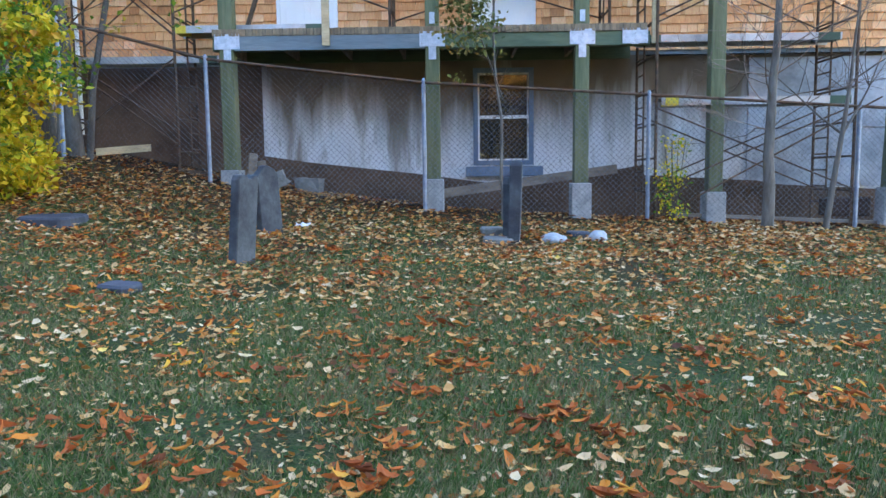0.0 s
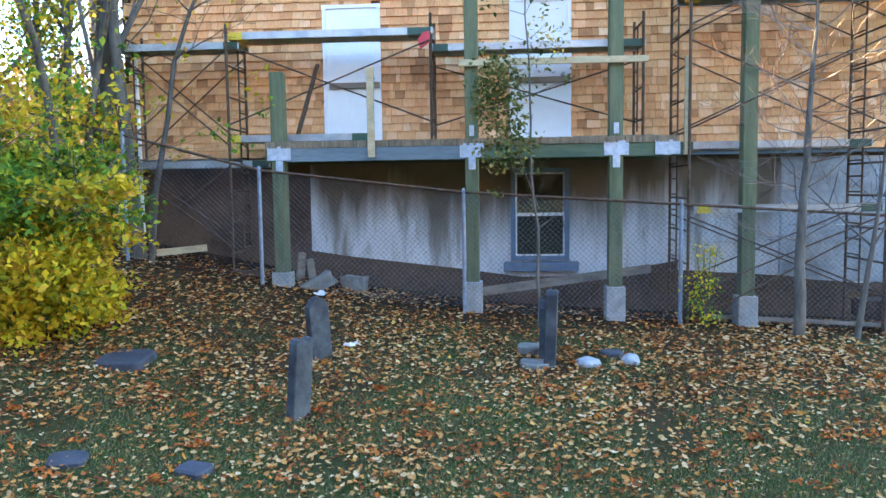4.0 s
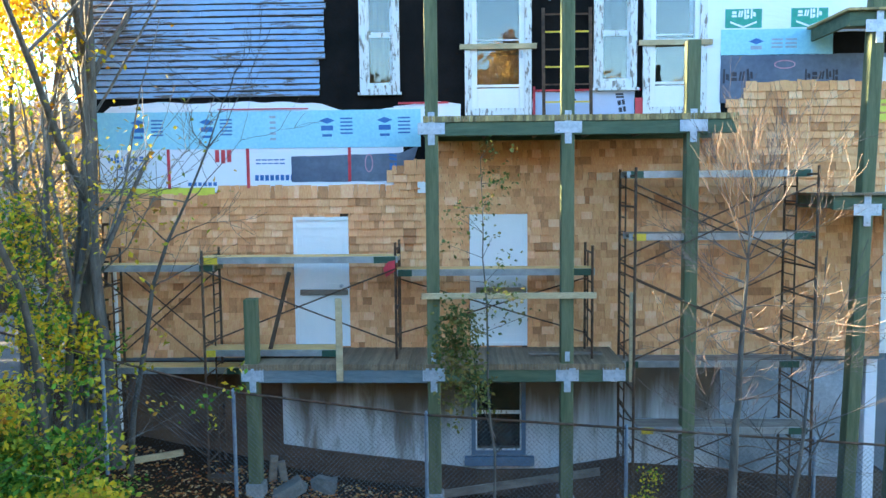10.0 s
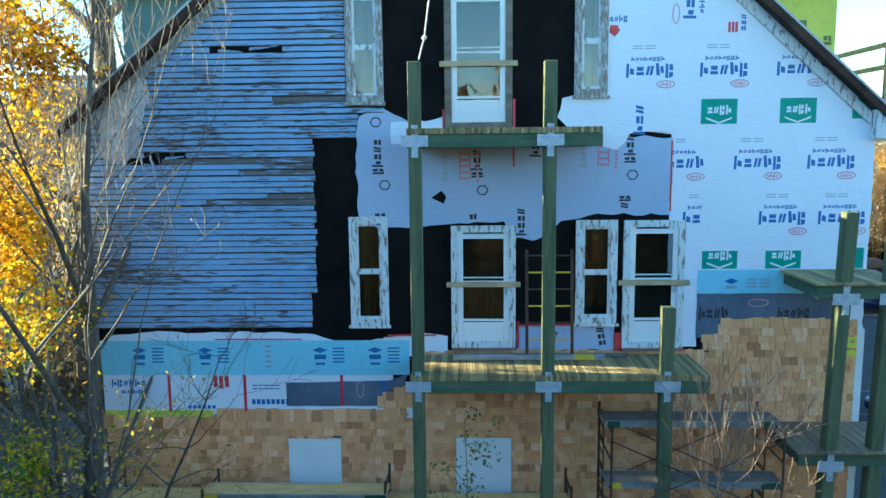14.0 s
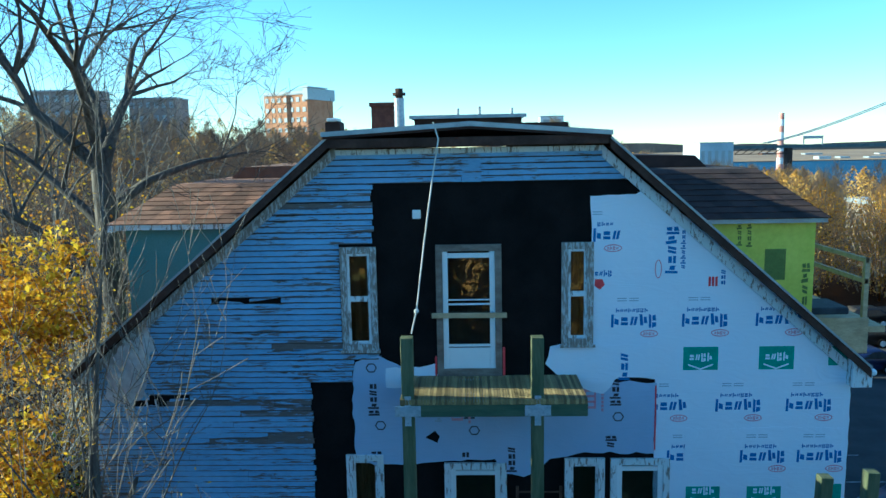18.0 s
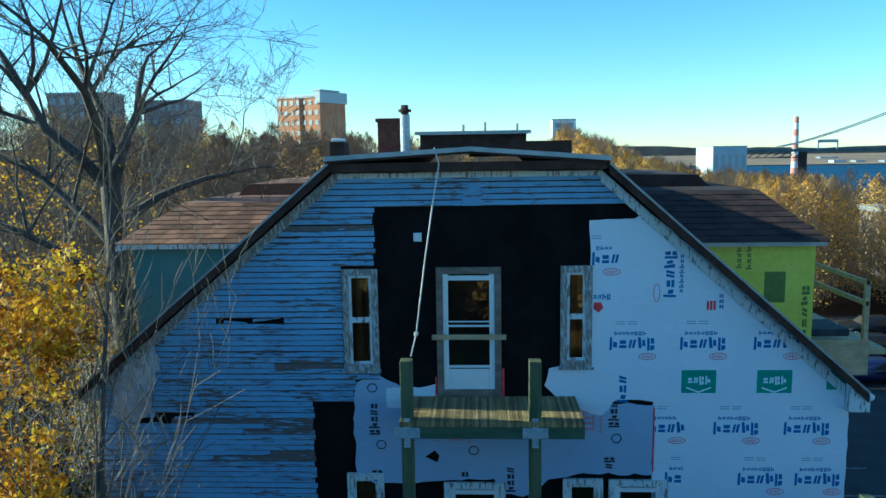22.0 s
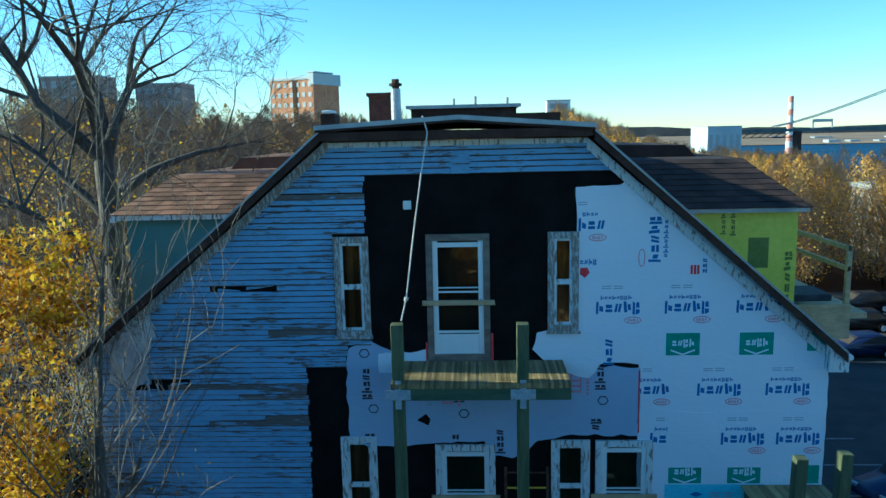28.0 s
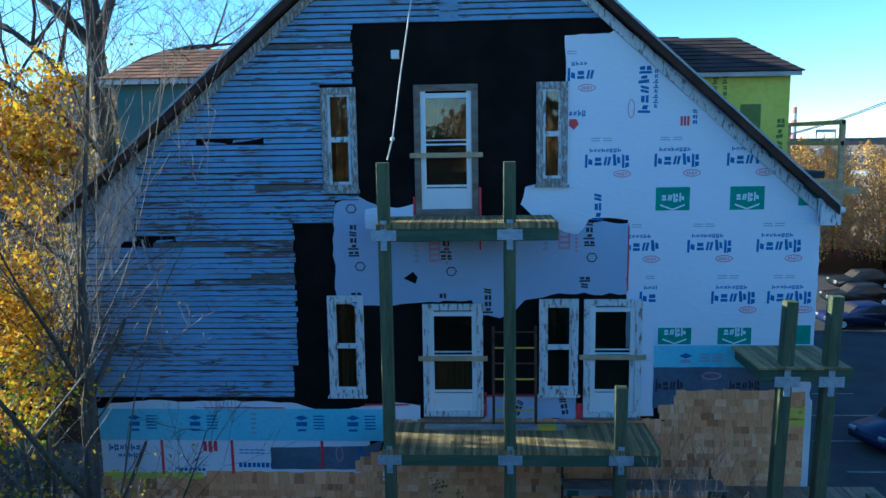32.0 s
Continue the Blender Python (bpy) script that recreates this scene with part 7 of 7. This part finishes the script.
for x, y, h, sd in ((-8.6, 10.6, 6.2, 83), (-9.6, 12.0, 7.0, 87), (-7.9, 11.9, 5.0, 91)):
    tree("yellowing_tree", "young tree with yellow-green leaves beside the house", (x, y, ground_z(x, y)), h, 0.07, sd, 4, spread=0.55, up=0.18, kids=(3, 4), first=0.42, wob=0.08, leaf="olive", per=5, size=0.09, leafy=0.6)

# ---- woods beyond ----
def wood(name, label, places, material, seed, per=130, size=0.55, twig=False):
    rng2 = random.Random(seed)
    V, Fc = [], []
    for x, y, z, h in places:
        for _ in range(per):
            a, t = rng2.uniform(0, 6.3), rng2.random()
            r = h * 0.36 * math.sin(math.pi * (0.18 + 0.82 * t) ** 0.8) * math.sqrt(rng2.random())
            o = Vector((x + r * math.cos(a), y + r * math.sin(a), z + h * (0.12 + 0.88 * t)))
            s = size * rng2.uniform(0.5, 1.2) * h / 9
            m = Euler((rng2.uniform(-1.2, 1.2), rng2.uniform(-1.2, 1.2), a)).to_matrix()
            k = len(V)
            if twig:
                w = 0.05 * s
                u = Vector((math.cos(a) * 0.4, math.sin(a) * 0.4, 1)).normalized() * s * 2.6
                V += [tuple(o + Vector((w, 0, 0))), tuple(o - Vector((w, w, 0))), tuple(o + u)]
                Fc.append((k, k + 1, k + 2))
            else:
                V += [tuple(o + m @ Vector(c) * s) for c in ((-0.5, 0, 0), (0, -0.4, 0.1), (0.5, 0.1, 0), (0, 0.4, 0.12))]
                Fc.append((k, k + 1, k + 2, k + 3))
        k = len(V)
        V += [(x - 0.012 * h, y, z - 1), (x + 0.012 * h, y, z - 1), (x, y, z + h * 0.7)]
        Fc.append((k, k + 1, k + 2))
    ob = part(name, (V, Fc), material)
    tagged(ob, label, "woods", kind="stuff")
rng3 = random.Random(77)
def crown_cap(x, y, z, h):
    """Caps tops by bearing to fit the camera's view, so bridge and water show."""
    b = x / y
    if y < 40 or b < 0.09:
        return h
    return max(2.5, min(h, 15.0 + y * float(np.interp(b, (0.12, 0.15, 0.22, 0.30, 0.42, 0.6), (0.03, 0.016, -0.008, -0.033, -0.039, -0.041))) - z))
A, Bp, C = [], [], []
for _ in range(620):
    y = rng3.uniform(45, 260)
    x = rng3.uniform(-0.75, 0.62) * y
    if 8 < x < 48 and y < 66 or -14 < x < 32 and y < 84:
        continue
    h = rng3.uniform(6, 11) if y > 90 else rng3.uniform(4, 6.5)
    h = crown_cap(x, y, land_z(x, y), h)
    (A if rng3.random() < 0.42 else Bp).append((x, y, land_z(x, y), h))
for _ in range(60):
    x, y = rng3.uniform(14, 62), rng3.uniform(62, 120)
    A.append((x, y, land_z(x, y), crown_cap(x, y, land_z(x, y), rng3.uniform(6, 10))))
for _ in range(46):
    x, y = rng3.uniform(-44, -11), rng3.uniform(26, 60)
    (A if rng3.random() < 0.3 else Bp).append((x, y, land_z(x, y), rng3.uniform(4.5, 7.5)))
# Thicket added to cover sunlit ground that came out too bright.
bank = []
for _ in range(70):
    x, y = rng3.uniform(-40, -9), rng3.uniform(22.5, 30)
    bank.append((x, y, land_z(x, y), rng3.uniform(2.5, 5.5)))
wood("autumn_woods", "brown thicket added to cover the bright street bank", bank, "fargold", 21, 300, 0.4)
gold_row = []
for _ in range(80):
    x, y = rng3.uniform(22, 64), rng3.uniform(58, 74)
    if x > 46 or y > 63:
        gold_row.append((x, y, land_z(x, y) - 0.5, crown_cap(x, y, land_z(x, y), rng3.uniform(9.0, 13.0))))
for _ in range(26):
    x, y = rng3.uniform(47, 60), rng3.uniform(20, 62)
    gold_row.append((x, y, land_z(x, y) - 0.5, rng3.uniform(8.5, 12.0)))
# Unseen trees on the left, added to keep the low sun off the lawn.
unseen_woods = []
for _ in range(80):
    x, y = rng3.uniform(-36, -22), rng3.uniform(-18, 15)
    unseen_woods.append((x, y, land_z(x, y), rng3.uniform(12.0, 14.5)))
# Unseen trees behind the camera, added for the panes to reflect.
for _ in range(90):
    x, y = rng3.uniform(-45, 45), rng3.uniform(-32, -16)
    unseen_woods.append((x, y, land_z(x, y), rng3.uniform(10, 15)))
# Unseen taller trees, added to shade the street.
for _ in range(26):
    x, y = rng3.uniform(-62, -49), rng3.uniform(11, 28)
    unseen_woods.append((x, y, land_z(x, y), rng3.uniform(14.5, 17)))
wood("autumn_woods", "distant woods with brown and golden crowns", A, "fargold", 5, 420, 0.34)
wood("golden_woods", "row of golden trees behind the parking lot", gold_row[::3], "gold", 15, 1400, 0.17)
# Sunlight on this row is painted through the lighter colours.
wood("autumn_woods", "row of brown and olive trees behind the parking lot", gold_row, "lit_wood", 16, 1700, 0.17)
wood("bare_woods", "bare twiggy trees behind the parking lot", gold_row[1::2], "lit_twig", 17, 1200, 0.5, True)
shore = []
for _ in range(120):
    y = rng3.uniform(95, 190)
    x = y * rng3.uniform(0.11, 0.46)
    if x > 48 or y > 66:
        z = land_z(x, y)
        shore.append((x, y, z, crown_cap(x, y, z, 40) - rng3.uniform(0, 2)))
for _ in range(60):
    y = rng3.uniform(110, 210)
    x = y * rng3.uniform(0.12, 0.3)
    z = land_z(x, y)
    shore.append((x, y, z, crown_cap(x, y, z, 40) - rng3.uniform(0, 1)))
for _ in range(70):
    y = rng3.uniform(220, 330)
    x = y * rng3.uniform(0.28, 0.47)
    z = land_z(x, y)
    shore.append((x, y, z, crown_cap(x, y, z, 40) - rng3.uniform(0, 3)))
hill = []
for _ in range(75):
    y = rng3.uniform(95, 200)
    x = y * rng3.uniform(-0.40, -0.06)
    z = land_z(x, y)
    hill.append((x, y, z, max(5, 15.0 - z + y * rng3.uniform(-0.03, 0.026))))
wood("bare_woods", "bare brown trees on the hill before the tower", hill, "twig", 23, 1500, 0.42, True)
wood("autumn_woods", "thin brown crowns on the hill", hill[::2], "fargold", 24, 160, 0.35)
wood("golden_woods", "golden trees above the harbour", shore[::4], "gold", 20, 200, 0.30)
# Same lighter colours here, with the sun's brightness in them.
wood("autumn_woods", "brown and golden woods above the harbour", shore, "lit_wood", 18, 700, 0.24)
wood("bare_woods", "bare trees above the harbour", shore[::2], "lit_twig", 19, 700, 0.4, True)
# Out of view; added to block sun and fill reflections.
wood("autumn_woods", "unseen woods added for shade and window reflections", unseen_woods, "fargold", 9, 700, 0.6)
wood("bare_woods", "distant woods of bare brown trees", Bp, "twig", 6, 620, 0.5, True)
wood("bare_woods", "distant woods of thin brown crowns", Bp[::2], "fargold", 8, 160, 0.28)

# ---- buildings beyond ----
def block(name, label, x, y, z0, w, d, h, cols, rows, wall, win, turn=0, group=""):
    t = thing(name, label, "building", group, at=(x, y, z0))
    t.rotation_euler = (0, 0, radians(turn))
    part("wall", B((-w / 2, w / 2, 0, d, 0, h)), wall, t)
    part("roof", B((-w / 2 - 0.2, w / 2 + 0.2, -0.2, d + 0.2, h, h + 0.5)), "drip", t)
    cw, rh = w / cols, h / rows
    for i in range(cols):
        for j in range(rows):
            part("window", B((-w / 2 + cw * (i + 0.25), -w / 2 + cw * (i + 0.75), -0.12, 0.02, rh * (j + 0.3), rh * (j + 0.75))), win, t)
    return t
brick_far = mat("tan_brick", (0.44, 0.20, 0.10), (0.52, 0.27, 0.15), 0.3, 0.9, fine=2)
tw = block("apartment_tower", "tall tan brick apartment tower with a white top storey", -58.0, 240, 0, 17.5, 14, 32, 7, 10, brick_far, "drip", -25)
part("top_storey", B((-8.8, 8.8, -0.3, 14.3, 32.3, 33.0), (7.4, 9.2, -0.35, 14.6, 30.3, 33.9)), "drip", tw, "white top storey and corner")
part("roof_slab", B((6.2, 9.6, -0.5, 10, 34.0, 34.4)), "drip", tw)
# Bar proud of the wall; its dark colour stands for a recess's shade.
part("stair_strip", B((0.6, 2.2, -0.2, 0, 0, 32)), "fascia", tw, "dark bar in place of a shaded recess")
block("far_building", "white concrete tower block in the distance", 46.5, 405, 6, 12.5, 10, 23.5, 2, 4, "white", "drip")
# Brick lightened as air would at this range; haze painted into it.
for i, (x, y, w, h) in enumerate(((-126, 230, 19, 28), (-106, 250, 16, 26.5))):
    block("apartment_block", "distant grey-brown apartment block behind trees", x, y, 6, w, 12, h, 6, 6, mat("hazed_grey_brick", (0.26, 0.21, 0.19), (0.34, 0.28, 0.25), 0.3, 0.9, fine=2), "drip", 0, "far blocks")
block("warehouse", "long pale blue warehouse by the harbour", 173, 520, -8, 23, 40, 21.5, 5, 1, mat("blue_grey_cladding", (0.40, 0.46, 0.52), (0.50, 0.56, 0.62), 0.1, 0.8, fine=1), "drip")
block("wooden_house", "weathered wooden house among autumn trees", 46, 74, 0.2, 7, 8, 7.5, 3, 3, "old_wood", "glass", 0)
for x, y, w, h, m in ((900, 1900, 30, 9, "galv"), (965, 1930, 24, 7, "drip"), (1040, 1920, 42, 6, "drip"), (1130, 1950, 30, 9, "galv"), (1010, 2200, 50, 12, "drip"), (1200, 2150, 60, 10, "galv"), (900, 2250, 40, 14, "brick")):
    block("harbour_shed", "pale industrial building across the harbour", x, y, -37, w, 30, h, 4, 1, m, "drip", 0, "harbour sheds")
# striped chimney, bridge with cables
# Chimney red paled for distance; the haze is mixed into the colour.
hazed_red = mat("red_paint_with_haze", (0.46, 0.20, 0.16), (0.52, 0.26, 0.21), 0.1, 0.8, fine=0.5)
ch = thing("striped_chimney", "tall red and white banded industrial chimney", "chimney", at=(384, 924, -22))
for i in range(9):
    part("band", tube((0, 0, 7.7 * i), (0, 0, 7.7 * i + 7.7), 4.2 - 0.15 * i, n=14, r2=4.05 - 0.15 * i), hazed_red if i % 2 == 0 else "worn", ch)
br = thing("suspension_bridge", "grey steel suspension bridge over the harbour", "bridge", at=(330, 780, 0))
def bp(n, bm, m):
    ob = part(n, bm, m, br)
    ob.matrix_parent_inverse = Matrix.Translation(-br.location)
bp("bridge_deck", B((275, 760, 778, 790, 6.5, 9.5)), mat("dark_green_steel", (0.06, 0.08, 0.09), (0.10, 0.125, 0.135), 0.1, 0.8, fine=0.6))
for i in range(7):
    xx = 277 + 8 * i
    bp("truss_bar", stick((xx, 779, 1), (xx + 8, 779, 6.5), 0.7), "fascia")
bp("truss_chord", B((277, 333, 778, 780, 0.4, 1.2)), "fascia")
for xx in (331, 460):
    bp("bridge_pier", B((xx, xx + 5, 778, 788, -40, 6.4)), "fascia")
def cable_z(x):
    return 12 + 36 * (max(x - 310, 0) / 115) ** 1.25
for y in (778, 789):
    bp("main_cable", tubes([(Vector((310 + 18 * k, y, cable_z(310 + 18 * k))), Vector((328 + 18 * k, y, cable_z(328 + 18 * k))), 0.55, 0.55) for k in range(8)]), "drip")
bp("sign_gantry", B((346, 366, 777, 778, 15.5, 18.5), (346, 347, 777, 778, 9, 16), (365, 366, 777, 778, 9, 16)), "drip")

# ---- parked cars ----
def car(x, y, turn, paint, label):
    t = thing("parked_car", label, "car", "parked cars", at=(x, y, park_z + 0.02))
    t.rotation_euler = (0, 0, radians(turn))
    prof = [(-2.2, 0.3), (2.2, 0.3), (2.25, 0.62), (2.1, 0.82), (1.0, 0.95), (0.45, 1.42), (-1.2, 1.46), (-1.95, 0.98), (-2.22, 0.9)]
    bm = prism(prof, "y", -0.86, 0.86)
    for v in bm.verts:
        if v.co.z > 1.1:
            v.co.y *= 0.8
    bmesh.ops.bevel(bm, geom=bm.edges[:], offset=0.05, segments=2, affect="EDGES")
    part("body", bm, paint, t, smooth=True)
    for s in (-1, 1):
        bmw = prism([(0.9, 0.98), (0.42, 1.36), (-1.1, 1.39), (-1.7, 0.99)], "y", s * 0.80, s * 0.83)
        for v in bmw.verts:
            if v.co.z > 1.1:
                v.co.y *= 0.86
        part("side_window", bmw, "room", t)
        for xx in (-1.4, 1.4):
            w = part("wheel", tube((xx, s * 0.72, 0.33), (xx, s * 0.9, 0.33), 0.33, n=18), "tar", t)
            part("rim", tube((xx, s * 0.88, 0.33), (xx, s * 0.915, 0.33), 0.2, n=12), "galv", w)
        part("headlight", B((2.12, 2.24, s * 0.5, s * 0.8, 0.62, 0.76), bevel=0.02), "drip", t, "clear headlight")
        part("tail_light", B((-2.24, -2.16, s * 0.55, s * 0.82, 0.68, 0.9), bevel=0.02), "ink_red", t, "red tail light")
    part("windscreen", prism([(1.0, 0.97), (0.47, 1.40), (0.44, 1.42), (0.96, 1.0)], "y", -0.7, 0.7), "room", t)
blue_car = mat("blue_car_paint", (0.008, 0.014, 0.055), (0.012, 0.02, 0.075), 2, 0.35, 0.1, relief=0.0)
dark_car = mat("dark_car_paint", (0.008, 0.009, 0.013), (0.013, 0.014, 0.018), 2, 0.35, 0.1, relief=0.0)
car(17.6, 26.0, 200, blue_car, "dark blue hatchback parked on asphalt")
car(24.5, 44.0, 185, blue_car, "dark blue car parked at the lot's edge")
car(27.5, 50.0, 175, dark_car, "black car parked at the lot's edge")
car(30.5, 55.5, 178, dark_car, "black car parked at the lot's edge")

# rear side stair and rail behind the gable
rd = thing("rear_landing", "rear wooden landing with a raw lumber railing", "deck", at=(6.9, 14.5, 11.35))
part("landing_floor", B((0.3, 1.8, -1.2, 4.0, -0.5, -0.38)), "lumber", rd)
part("landing_skirt", B((0, 1.45, -1.25, -1.2, -0.9, -0.2)), "lumber", rd)
for x, y in ((1.38, -1.15), (1.38, 1.4), (1.38, 3.9)):
    part("rail_post", B((x, x + 0.09, y, y + 0.09, -0.9, 0.95)), "lumber", rd)
for z in (0.45, 0.86):
    part("guard_rail", B((1.39, 1.45, -1.15, 3.95, z, z + 0.09)), "lumber", rd)
for y0 in (-1.0, 1.0, 2.6):
    part("roof_bundle", B((0.1, 1.2, y0, y0 + 0.9, -0.19, -0.05), bevel=0.02), "slab", rd, "dark shingle bundle")
